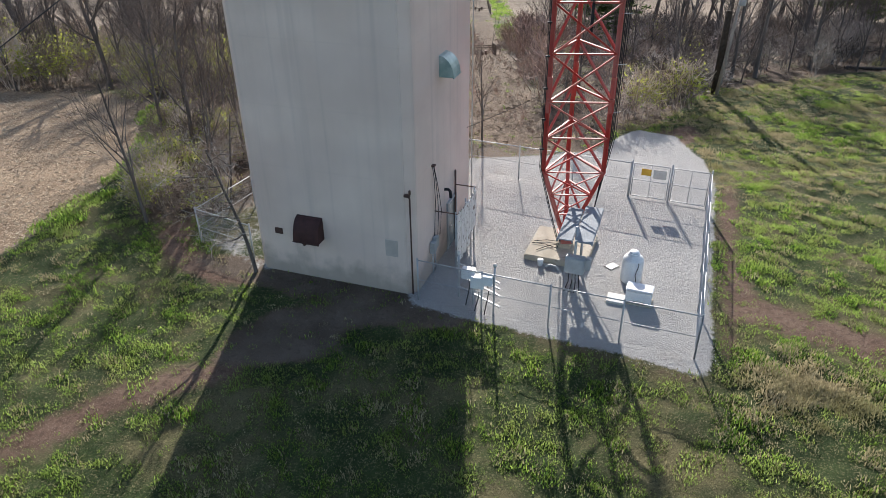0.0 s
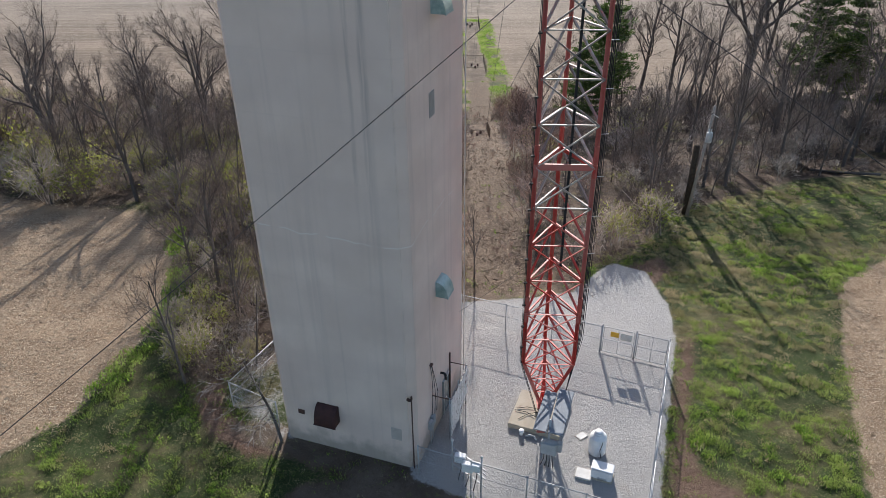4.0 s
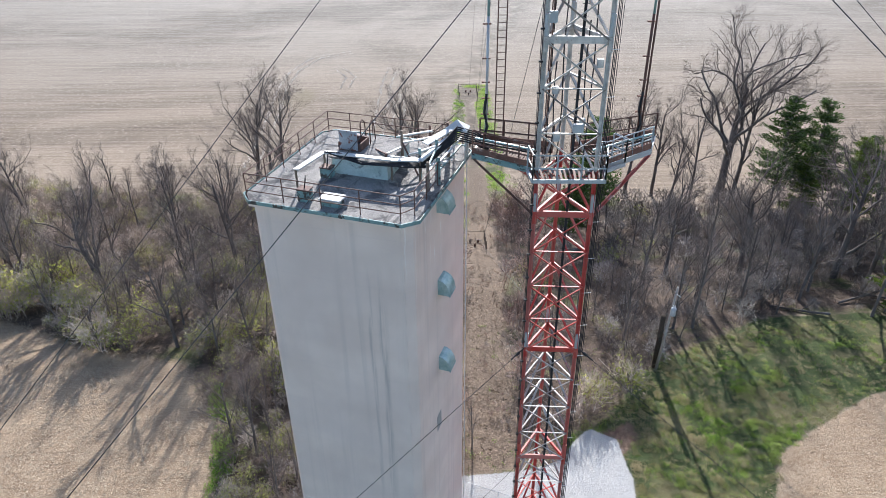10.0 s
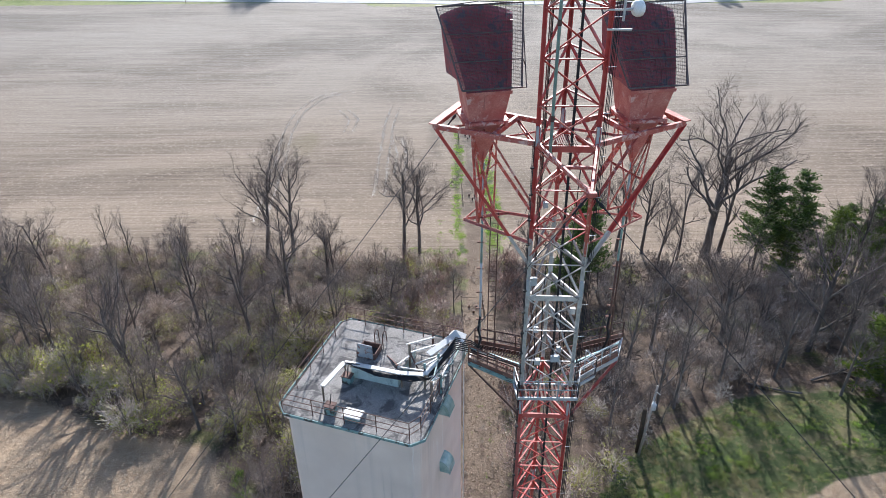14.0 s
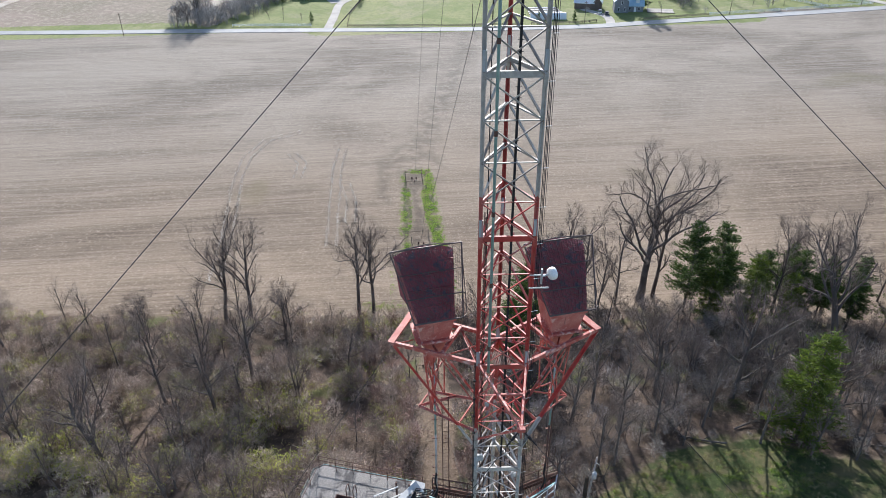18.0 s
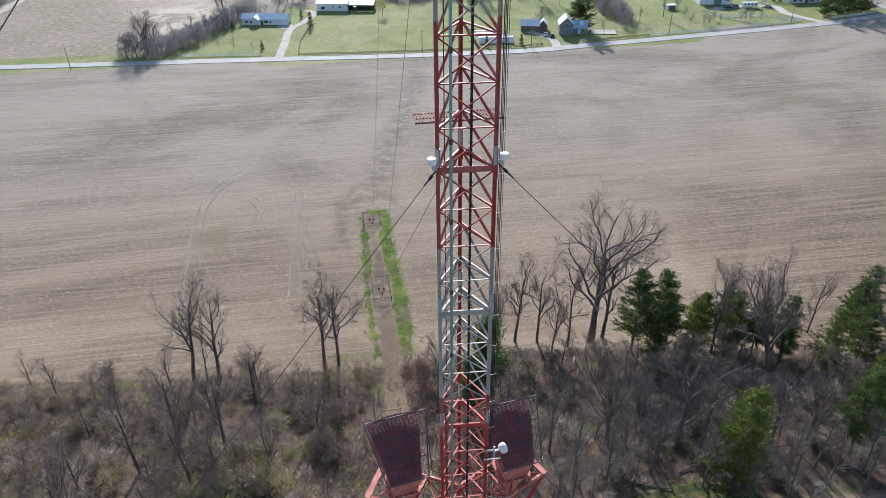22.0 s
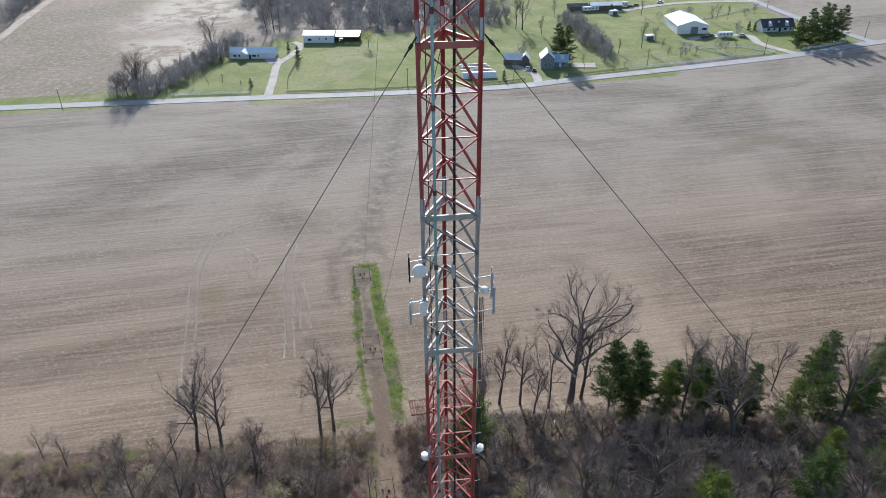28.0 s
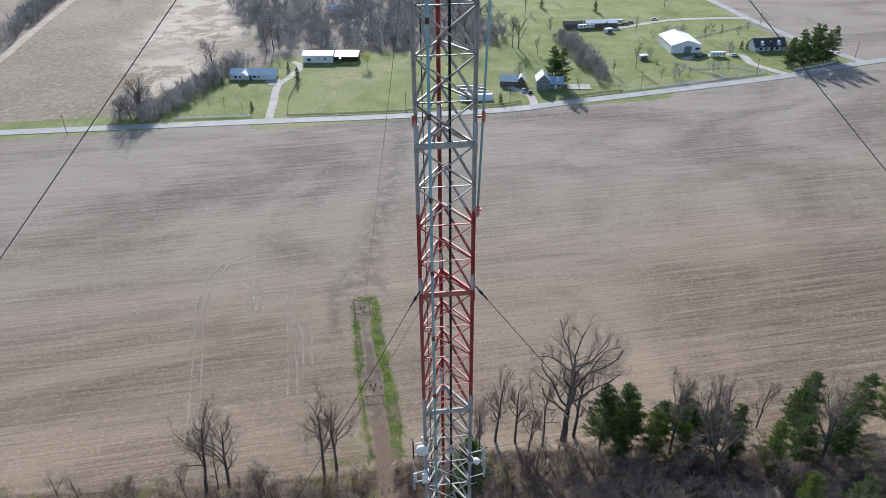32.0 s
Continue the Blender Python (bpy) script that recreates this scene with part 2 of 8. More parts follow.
STRIP = [(2.6, 104), (2.2, 120), (1.9, 134), (2.6, 150), (3.4, 166.5), (10.9, 166), (11.0, 150), (11.2, 132), (11.9, 117), (10.6, 104)]
STRIP_MID = [(4.6, 100), (3.8, 122), (4.1, 134), (5.2, 140), (5.3, 155), (4.5, 156), (4.5, 164), (8.4, 163.4), (8.2, 155), (7.3, 154), (7.5, 140), (8.5, 132), (7.6, 121), (7.6, 100)]
GRAVEL = [(-1.3, 22.3), (1.2, 21.2), (4.2, 20.0), (6.1, 19.2), (8.6, 18.0), (9.1, 18.5), (10.0, 21.5), (11.7, 26.5), (13.8, 32.5), (14.6, 36.5), (14.2, 41), (12.2, 42.4), (10.2, 40.2), (8.6, 38.2), (5.5, 37.5), (1.0, 37.0),
          (-4, 36.5), (-8.5, 34.2), (-11.4, 30.5), (-10.4, 26.6), (-8.2, 24.6), (-6, 26), (-2, 24)]
DIRT = [
    [(9.3, 18.5), (10.2, 19.2), (10.6, 20.6), (11.2, 20.9), (12.6, 20.0), (15, 18.3), (17.5, 17), (17.5, 19.2), (15.8, 20.2), (13.8, 21.3), (12.3, 22.6), (12.2, 24.5), (12.8, 26.5), (14.2, 30), (15.2, 33), (14.2, 33), (12.2, 27.5), (10.4, 21.5)],
    [(-14, 15.2), (-12.6, 16.6), (-10.8, 17.9), (-8.1, 19.1), (-6.8, 19.8), (-7, 18.2), (-8.3, 17.4), (-10.3, 16.3), (-13, 14.2)],
    [(-8.0, 20.6), (-6.5, 22.0), (-4.6, 22.4), (-5.5, 23.0), (-7.8, 24.0), (-9.4, 24.6), (-11, 26), (-9, 26), (-7.7, 25.7), (-1.2, 23.5), (0.2, 22.4), (1.1, 21.8), (0.3, 21.0), (-2.5, 21.2), (-3.9, 20.9), (-3.8, 19.9), (-5, 19.1), (-6.6, 18.8), (-8.1, 19.0)],
    [(0.6, 21.9), (2.6, 21.1), (4.7, 20.0), (6.9, 18.9), (8.9, 17.9), (8.6, 17.4), (6.6, 18.1), (4.5, 19.3), (2.3, 20.4), (0.2, 21.2)],
    [(10, 36), (14.5, 39), (16.5, 41.5), (16, 43.5), (14, 42.5), (12, 41.5)],
    [(-13.3, 28.7), (-12.3, 29.7), (-11.3, 27.0), (-9.4, 25.5), (-8.0, 24.8), (-7.6, 23.9), (-9.6, 23.6), (-11.6, 25.2), (-12.9, 27.0)],
]
STRAW_SPOT = (11.8, 17.2)
LAWN_FAR = [[(-74, 328), (-24, 321), (-22, 370), (-20, 402), (-42, 404), (-60, 372)], [(-19, 319), (72, 310), (74, 400), (60, 416), (-22, 418), (-24, 396)],
            [(70, 310), (100, 312), (180, 320), (262, 330), (296, 341), (287, 400), (289, 470), (300, 640), (120, 640), (112, 420), (80, 416), (60, 414)], [(-330, 380), (-290, 380), (-270, 470), (-330, 520), (-420, 480)]]

xs = np.concatenate([-np.geomspace(24, 1500, 90)[::-1], np.arange(-23.7, 28, 0.3), np.geomspace(28, 1500, 88)])
ys = np.concatenate([-np.geomspace(6, 1200, 30)[::-1] + 6, np.arange(0.3, 6, 0.6), np.arange(6, 46, 0.3), np.arange(46, 112, 0.8), np.arange(112, 172, 1.0), np.geomspace(172, 2600, 80)])
GX, GY_ = np.meshgrid(xs, ys)
GZ_ = land(GX, GY_)


def hummocks(x, y):
    """Small uneven mounds of the tufted lawn, none on gravel or tilled ground."""
    h = 0
    for ang, wave, ph in ((0.3, 1.7, 0.5), (1.5, 2.1, 2.2), (2.5, 1.35, 4.0), (0.9, 1.05, 1.1), (2.0, 3.4, 5.2)):
        c, n = math.cos(ang), math.sin(ang)
        u, w = x * c + y * n, y * c - x * n
        h = h + np.sin(math.tau * u / wave + ph + 1.3 * np.sin(math.tau * w / (wave * 1.9) + 2 * ph))
    calm = np.maximum.reduce([poly_mask(q, x, y, 1.6) for q in [GRAVEL, FIELD_LEFT, FIELD_RIGHT] + DIRT[:4]])
    return 0.026 * h * np.clip(1 - 1.6 * calm, 0, 1) * ((y < 62) & (y > 5) & (np.abs(x) < 60) & (np.hypot(x - 3, y - 27) > 6))


GZ_ = GZ_ + hummocks(GX.ravel(), GY_.ravel()).reshape(GX.shape)
verts = np.stack([GX, GY_, GZ_], -1).reshape(-1, 3)
ny, nx = GX.shape
idx = np.arange(nx * ny).reshape(ny, nx)
faces = np.stack([idx[:-1, :-1], idx[:-1, 1:], idx[1:, 1:], idx[1:, :-1]], -1).reshape(-1, 4)


def ground_material():
    k = Nodes("ground")
    p = k.pos()
    n_big, n_mid, n_fine, n_tiny = k.noise(p, 0.035, 5), k.noise(p, 0.45, 5, 0.6), k.noise(p, 5.0, 4, 0.65), k.noise(p, 26.0, 3, 0.7)
    edge = k.math("ADD", k.math("MULTIPLY", n_mid, 0.55), k.math("MULTIPLY", n_fine, 0.45))

    def layer(base, mask, color, sharp=0.12):
        m = k.math("ADD", k.attr(mask), k.math("MULTIPLY", k.math("SUBTRACT", edge, 0.5), 1.1))
        return k.mix(k.ramp(m, 0.5 - sharp, 0.5 + sharp), base, color)

    # tilled far field: drill lines, broad damp and dry areas
    rows = k.noise(k.turned(p, 2, (0.022, 1.05, 0.1)), 1.0, 5, 0.75, 0.5)
    rows2 = k.noise(k.turned(p, -1.5, (0.035, 2.2, 0.1)), 1.0, 4, 0.8, 0.4)
    damp = k.noise(k.turned(p, 8, (0.008, 0.018, 0.1)), 1.0, 6, 0.6, 1.2)
    field = k.mix(k.ramp(damp, 0.36, 0.62), (0.135, 0.109, 0.085), (0.288, 0.243, 0.195))
    field = k.mix(k.ramp(rows, 0.42, 0.62, 0, 0.5), field, (0.36, 0.308, 0.256))
    field = k.mix(k.ramp(rows2, 0.48, 0.66, 0, 0.5), field, (0.118, 0.094, 0.077))
    field = k.mix(k.ramp(k.noise(p, 1.6, 6, 0.8), 0.5, 0.66, 0, 0.7), field, (0.435, 0.383, 0.322))
    field = k.mix(k.ramp(k.noise(p, 4.5, 4, 0.8), 0.5, 0.62, 0, 0.4), field, (0.115, 0.092, 0.072))
    field = k.mix(k.ramp(k.noise(p, 0.02, 4, 0.5, 1.0), 0.62, 0.75, 0, 0.35), field, (0.15, 0.13, 0.065))
    field = k.mix(k.math("MULTIPLY", k.attr("track"), k.ramp(k.noise(p, 0.25, 5, 0.7), 0.35, 0.62, 0, 0.75)), field, (0.10, 0.085, 0.07))
    # cooler, lighter tint with distance: haze put into the field colour
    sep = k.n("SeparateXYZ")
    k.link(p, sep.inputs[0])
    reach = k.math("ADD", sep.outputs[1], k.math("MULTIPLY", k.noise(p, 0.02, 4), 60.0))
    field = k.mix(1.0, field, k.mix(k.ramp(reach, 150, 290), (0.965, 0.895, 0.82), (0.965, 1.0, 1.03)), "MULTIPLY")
    # corn stubble beside the lawn
    srow = k.noise(k.turned(p, 35, (0.25, 4.2, 1)), 1.0, 3, 0.6)
    bits = k.noise(k.scaled(p, (9, 14, 9)), 1.0, 2, 0.8)
    stub = k.mix(k.ramp(n_mid, 0.3, 0.7), (0.235, 0.163, 0.104), (0.345, 0.253, 0.168))
    stub = k.mix(k.ramp(srow, 0.5, 0.68, 0, 0.5), stub, (0.17, 0.12, 0.085))
    stub = k.mix(k.ramp(bits, 0.53, 0.62, 0, 0.8), stub, (0.54, 0.43, 0.31))
    # leaf litter in the wood, darkened to stand in for shade under the brush
    litter = k.mix(k.ramp(n_mid, 0.3, 0.7), (0.036, 0.027, 0.021), (0.13, 0.094, 0.073))
    litter = k.mix(k.ramp(n_tiny, 0.52, 0.7, 0, 0.5), litter, (0.25, 0.19, 0.14))
    litter = k.mix(k.ramp(k.noise(p, 0.16, 4), 0.53, 0.66, 0, 0.5), litter, (0.10, 0.125, 0.035))
    # grass; its dark ground colour also stands in for shade between tufts
    grass = k.mix(k.ramp(n_mid, 0.32, 0.68), (0.024, 0.042, 0.014), (0.050, 0.078, 0.024))
    grass = k.mix(k.ramp(k.noise(p, 0.22, 5, 0.6), 0.46, 0.62, 0, 0.8), grass, (0.17, 0.14, 0.075))
    grass = k.mix(k.ramp(n_fine, 0.5, 0.72, 0, 0.5), grass, (0.09, 0.108, 0.03))
    grass = k.mix(k.ramp(n_tiny, 0.48, 0.64, 0, 0.65), grass, (0.016, 0.022, 0.007))
    grass = k.mix(k.ramp(k.noise(p, 14.0, 3, 0.7), 0.53, 0.64, 0, 0.6), grass, (0.23, 0.205, 0.105))
    # bare earth, gravel
    earth = k.mix(k.ramp(n_mid, 0.3, 0.7), (0.12, 0.073, 0.052), (0.195, 0.13, 0.094))
    earth = k.mix(k.ramp(n_fine, 0.45, 0.65, 0, 0.6), earth, (0.075, 0.046, 0.034))
    earth = k.mix(k.ramp(n_tiny, 0.55, 0.7, 0, 0.7), earth, (0.34, 0.27, 0.215))
    chips = k.n("TexVoronoi")
    k.link(p, chips.inputs["Vector"])
    chips.inputs["Scale"].default_value = 32.0
    gravel = k.mix(k.ramp(k.noise(p, 0.5, 4), 0.3, 0.7), (0.385, 0.377, 0.364), (0.495, 0.484, 0.465))
    gravel = k.mix(k.ramp(chips.outputs["Color"], 0.1, 0.9, 0, 0.75), gravel, (0.56, 0.55, 0.528))
    gravel = k.mix(k.ramp(chips.outputs["Distance"], 0.25, 0.62, 0, 0.5), gravel, (0.20, 0.195, 0.185))
    gravel = k.mix(k.ramp(k.noise(p, 0.33, 5, 0.6), 0.57, 0.72, 0, 0.4), gravel, (0.27, 0.23, 0.18))
    far_grass = k.mix(k.ramp(k.noise(p, 0.05, 7, 0.7), 0.35, 0.65), (0.145, 0.185, 0.055), (0.235, 0.25, 0.10))
    far_grass = k.mix(k.ramp(k.noise(p, 0.022, 7, 0.7, 0.6), 0.5, 0.66, 0, 0.7), far_grass, (0.30, 0.275, 0.165))
    far_grass = k.mix(k.ramp(k.noise(p, 0.6, 4, 0.75), 0.46, 0.66, 0, 0.45), far_grass, (0.075, 0.105, 0.045))
    fallow = k.mix(k.ramp(k.noise(p, 0.012, 6, 0.65), 0.4, 0.6), (0.185, 0.16, 0.115), (0.25, 0.20, 0.165))
    fallow = k.mix(k.ramp(k.noise(p, 0.35, 6, 0.8), 0.46, 0.62, 0, 0.6), fallow, (0.36, 0.315, 0.26))
    fallow = k.mix(k.math("MULTIPLY", k.attr("straw"), k.ramp(k.noise(p, 0.05, 7, 0.75, 0.6), 0.42, 0.56, 0, 0.85)), fallow, (0.47, 0.42, 0.35))
    pale = (0.45, 0.442, 0.425)
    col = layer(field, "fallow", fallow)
    col = layer(col, "far_lawn", far_grass, 0.06)
    col = layer(col, "stubble", stub)
    col = layer(col, "wood", litter, 0.25)
    col = layer(col, "path", k.mix(k.ramp(n_fine, 0.3, 0.7), (0.105, 0.078, 0.056), (0.22, 0.165, 0.12)), 0.26)
    col = layer(col, "lawn", grass)
    col = layer(col, "earth", earth, 0.14)
    worn = k.mix(k.ramp(n_mid, 0.3, 0.7), (0.085, 0.065, 0.048), (0.165, 0.128, 0.098))
    worn = k.mix(k.ramp(n_fine, 0.5, 0.68, 0, 0.5), worn, (0.06, 0.046, 0.032))
    worn = k.mix(k.ramp(n_tiny, 0.55, 0.68, 0, 0.6), worn, (0.36, 0.30, 0.245))
    col = layer(col, "worn", worn, 0.16)
    col = layer(col, "gravel", gravel, 0.10)
    col = k.mix(k.ramp(k.math("ADD", k.attr("apron"), k.math("MULTIPLY", k.math("SUBTRACT", edge, 0.5), 0.9)), 0.45, 0.8, 0, 0.2), col, pale)
    k.bump(k.math("ADD", k.math("MULTIPLY", n_fine, 0.6), k.math("MULTIPLY", n_tiny, 0.5)), 1.0, 0.12)
    return k.out(col, 0.95, 0, 0.15)


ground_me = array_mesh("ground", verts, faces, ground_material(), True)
fx, fy = verts[:, 0], verts[:, 1]
lawn_mask = ((fy < 64) & (np.abs(fx) < 60)).astype(float)
stub = np.maximum(poly_mask(FIELD_LEFT, fx, fy, 1.4), poly_mask(FIELD_RIGHT, fx, fy, 1.4))
wood = poly_mask(WOODS, fx, fy, 3.0)
strip_m = poly_mask(STRIP, fx, fy, 1.6) * (1 - poly_mask(STRIP_MID, fx, fy, 1.2))
MASKS = {
    "fallow": np.clip(poly_mask([(-900, 335), (-76, 328), (-60, 380), (-40, 430), (-30, 470), (-60, 560), (-100, 900), (-900, 900)], fx, fy, 8), 0, 1),
    "far_lawn": np.maximum.reduce([poly_mask(q, fx, fy, 4) for q in LAWN_FAR] + [poly_mask([(-900, 317.5), (-88, 313.5), (-25, 308), (34, 299), (88, 298.6), (117, 303), (178, 309), (178, 316), (117, 316), (34, 315), (-24, 325), (-88, 331), (-900, 336)], fx, fy, 1.5)]),
    "straw": np.maximum(poly_mask([(-86, 352), (-60, 372), (-46, 420), (-72, 436), (-108, 424)], fx, fy, 20), poly_mask([(-112, 450), (-60, 446), (-32, 480), (-30, 700), (-90, 700)], fx, fy, 24)),
    "stubble": stub,
    "wood": wood,
    "path": poly_mask(PATH, fx, fy, 1.6),
    "lawn": np.maximum(strip_m * 0.58, lawn_mask * (1 - stub) * (1 - wood) * (1 - poly_mask(PATH, fx, fy, 2.0))),
    "track": np.maximum(poly_mask([(-4, 148), (-3.5, 172), (4, 184), (13, 180), (15.5, 166), (9, 171), (3, 169.5), (0.6, 162), (0.2, 148)], fx, fy, 4.0) * 0.75, np.maximum(poly_mask(STRIP_MID, fx, fy, 1.0), poly_mask([(0.5, 150), (2, 172), (9, 199), (20, 240), (29, 272), (33, 300), (38, 300), (35, 272), (27.5, 240), (17, 199), (11.5, 172), (13, 160)], fx, fy, 6.0) * 0.8)),
    "earth": np.maximum.reduce([poly_mask(q, fx, fy, 2.2) * (0.95, 0.9, 1.1, 0.72, 0.9, 0.95)[i] for i, q in enumerate(DIRT)]),
    "worn": poly_mask(DIRT[2], fx, fy, 2.0) * 1.05,
    "gravel": poly_mask(GRAVEL, fx, fy, 0.9) * np.where(fx < -7.6, 0.45, 1.0),
    "apron": poly_mask([(9.2, 33.5), (14.2, 33), (14.8, 36.5), (14.2, 41), (12.2, 42.4), (10.0, 40.0), (8.8, 37)], fx, fy, 3.5),
}
for name_, values in MASKS.items():
    a = ground_me.attributes.new(name_, "FLOAT", "POINT")
    a.data.foreach_set("value", np.asarray(values, np.float32))
ground = tagged(new("ground", ground_me), "lawn, gravel yard, leaf-littered wood floor and tilled brown fields", "ground", kind="structure")

# ---- materials of the concrete building ----


def concrete_wall():
    k = Nodes("cast_concrete")
    o = k.obj()
    sep = k.n("SeparateXYZ")
    k.link(o, sep.inputs[0])
    x, y, z = sep.outputs
    big = k.noise(o, 0.35, 5, 0.55)
    col = k.mix(k.ramp(big, 0.3, 0.7), (0.69, 0.568, 0.502), (0.79, 0.664, 0.594))
    streak = k.noise(k.scaled(o, (2.2, 2.2, 0.05)), 1.0, 5, 0.6)
    col = k.mix(k.ramp(streak, 0.5, 0.74, 0, 0.22), col, (0.33, 0.305, 0.29))
    wob = k.math("MULTIPLY", k.math("SUBTRACT", k.noise(k.scaled(o, (0.0, 0.0, 0.35)), 1.0, 3), 0.5), 0.28)
    drip = k.noise(k.scaled(o, (5.0, 5.0, 0.22)), 1.0, 4, 0.65)
    span = k.math("MULTIPLY", k.ramp(z, 9.0, 20.0), k.ramp(z, 28.5, 24.5))
    for at_x, wide, deep in ((1.98, 0.15, 0.5), (1.42, 0.22, 0.6)):
        near = k.ramp(k.math("ABSOLUTE", k.math("ADD", k.math("ADD", x, at_x), wob)), 0.03, wide, 1.0, 0.0)
        col = k.mix(k.math("MULTIPLY", k.math("MULTIPLY", near, span), k.ramp(drip, 0.34, 0.66, 0.0, deep)), col, (0.21, 0.20, 0.195))
    lift = k.math("PINGPONG", k.math("ADD", z, k.math("MULTIPLY", big, 0.08)), 1.22)
    col = k.mix(k.ramp(lift, 0.0, 0.035, 0.07, 0.0), col, (0.22, 0.21, 0.20))
    lifts = k.noise(k.scaled(o, (0.12, 0.12, 0.41)), 1.0, 1, 0.5)
    col = k.mix(k.ramp(lifts, 0.4, 0.6, 0, 0.3), col, (0.60, 0.495, 0.455))
    lime = k.noise(k.scaled(o, (3.0, 3.0, 0.16)), 1.0, 5, 0.7, 0.8)
    col = k.mix(k.math("MULTIPLY", k.ramp(lime, 0.58, 0.66, 0, 0.85), k.math("MULTIPLY", k.ramp(z, 24, 29.0), k.ramp(x, -0.5, -0.05))), col, (0.86, 0.85, 0.83))
    crack = k.math("ABSOLUTE", k.math("SUBTRACT", z, k.math("ADD", 11.6, k.math("MULTIPLY", k.noise(k.scaled(o, (0.35, 0.35, 0.02)), 1.0, 3), 1.1))))
    col = k.mix(k.math("MULTIPLY", k.ramp(crack, 0.0, 0.05, 0.55, 0.0), k.ramp(k.noise(o, 0.9, 3), 0.4, 0.55)), col, (0.84, 0.82, 0.79))
    foot = k.math("ADD", z, k.math("MULTIPLY", k.noise(o, 1.1, 4), -2.2))
    col = k.mix(k.ramp(foot, -0.9, 0.25, 0.6, 0.0), col, (0.20, 0.185, 0.15))
    grit = k.noise(o, 38.0, 3, 0.7)
    col = k.mix(k.ramp(grit, 0.4, 0.7, 0, 0.18), col, (0.28, 0.27, 0.25))
    k.bump(k.math("ADD", k.math("MULTIPLY", grit, 0.3), k.math("MULTIPLY", big, 0.8)), 0.25, 0.03)
    return k.out(col, 0.92, 0, 0.25)


M_CONCRETE = concrete_wall()


def roof_gravel():
    k = Nodes("roof_gravel")
    o = k.obj()
    chips = k.n("TexVoronoi")
    k.link(o, chips.inputs["Vector"])
    chips.inputs["Scale"].default_value = 30.0
    col = k.mix(k.ramp(k.noise(o, 0.6, 5), 0.3, 0.7), (0.27, 0.25, 0.235), (0.40, 0.375, 0.35))
    col = k.mix(k.ramp(chips.outputs["Color"], 0.2, 0.9, 0, 0.5), col, (0.52, 0.49, 0.455))
    col = k.mix(k.ramp(chips.outputs["Distance"], 0.25, 0.6, 0, 0.6), col, (0.10, 0.095, 0.09))
    wet = k.noise(o, 0.9, 7, 0.7, 0.6)
    col = k.mix(k.ramp(wet, 0.48, 0.60, 0, 0.8), col, (0.055, 0.053, 0.056))
    k.bump(chips.outputs["Distance"], 0.8, 0.03)
    return k.out(col, 0.9, 0, 0.3)


M_ROOF = roof_gravel()
M_TEAL = plain("teal_flashing", (0.15, 0.265, 0.265), (0.23, 0.35, 0.345), 2.0, 25.0, 0.65, 0.0, 0.1, 0.4, (0.055, 0.05, 0.045), 0.51, 0.60)
M_PATINA = plain("patina_green", (0.24, 0.37, 0.36), (0.46, 0.58, 0.57), 2.5, 30.0, 0.38, 0.2, 0.1)
M_RUST = plain("rusty_steel", (0.10, 0.058, 0.05), (0.17, 0.10, 0.08), 3.0, 40.0, 0.8, 0.3, 0.2)
M_RUST_RED = plain("rusted_red_sheet", (0.045, 0.02, 0.02), (0.085, 0.035, 0.032), 2.5, 30.0, 0.75, 0.25, 0.3)
M_WHITE = plain("weathered_white_paint", (0.52, 0.52, 0.50), (0.66, 0.66, 0.64), 2.0, 22.0, 0.5, 0.0, 0.08, 0.4, (0.45, 0.42, 0.38), 0.62, 0.72)
M_PEEL = plain("peeling_white_paint", (0.66, 0.65, 0.63), (0.80, 0.79, 0.78), 2.5, 20.0, 0.7, 0.0, 0.25, 0.3, (0.22, 0.18, 0.165), 0.56, 0.63)
M_GALV = plain("galvanised_steel", (0.40, 0.42, 0.44), (0.52, 0.54, 0.56), 4.0, 40.0, 0.55, 0.45, 0.05)
M_GREY = plain("grey_enamel", (0.36, 0.39, 0.41), (0.46, 0.49, 0.51), 2.0, 30.0, 0.5, 0.1, 0.05)
M_BLACK = plain("black_cable", (0.018, 0.018, 0.02), (0.035, 0.035, 0.038), 3.0, 20.0, 0.75, 0.0, 0.05, 0.25)
M_WOOD = plain("weathered_timber", (0.16, 0.125, 0.095), (0.25, 0.205, 0.165), 2.0, 26.0, 0.9, 0.0, 0.3, 0.2)
M_PALE_SHEET = plain("blue_grey_glass", (0.20, 0.25, 0.27), (0.28, 0.33, 0.35), 2.0, 20.0, 0.2, 0.2, 0.02)

# ---- the concrete building ----
BF, BROT = Vector((-1.22, 22.98, 0)), -18.8
BW, BD, BH = 7.08, 7.4, 29.98
bc, bs = math.cos(radians(-BROT)), math.sin(radians(-BROT))


def BL(x, y):
    """A place in the building's own frame: x along its front (0 at the east corner), y into its depth."""
    dx, dy = x - BF.x, y - BF.y
    return bc * dx - bs * dy, bs * dx + bc * dy


def rounded(x0, x1, y0, y1, r):
    return [(x0 + r, y0), (x1 - r, y0), (x1, y0 + r), (x1, y1 - r), (x1 - r, y1), (x0 + r, y1), (x0, y1 - r), (x0, y0 + r)]


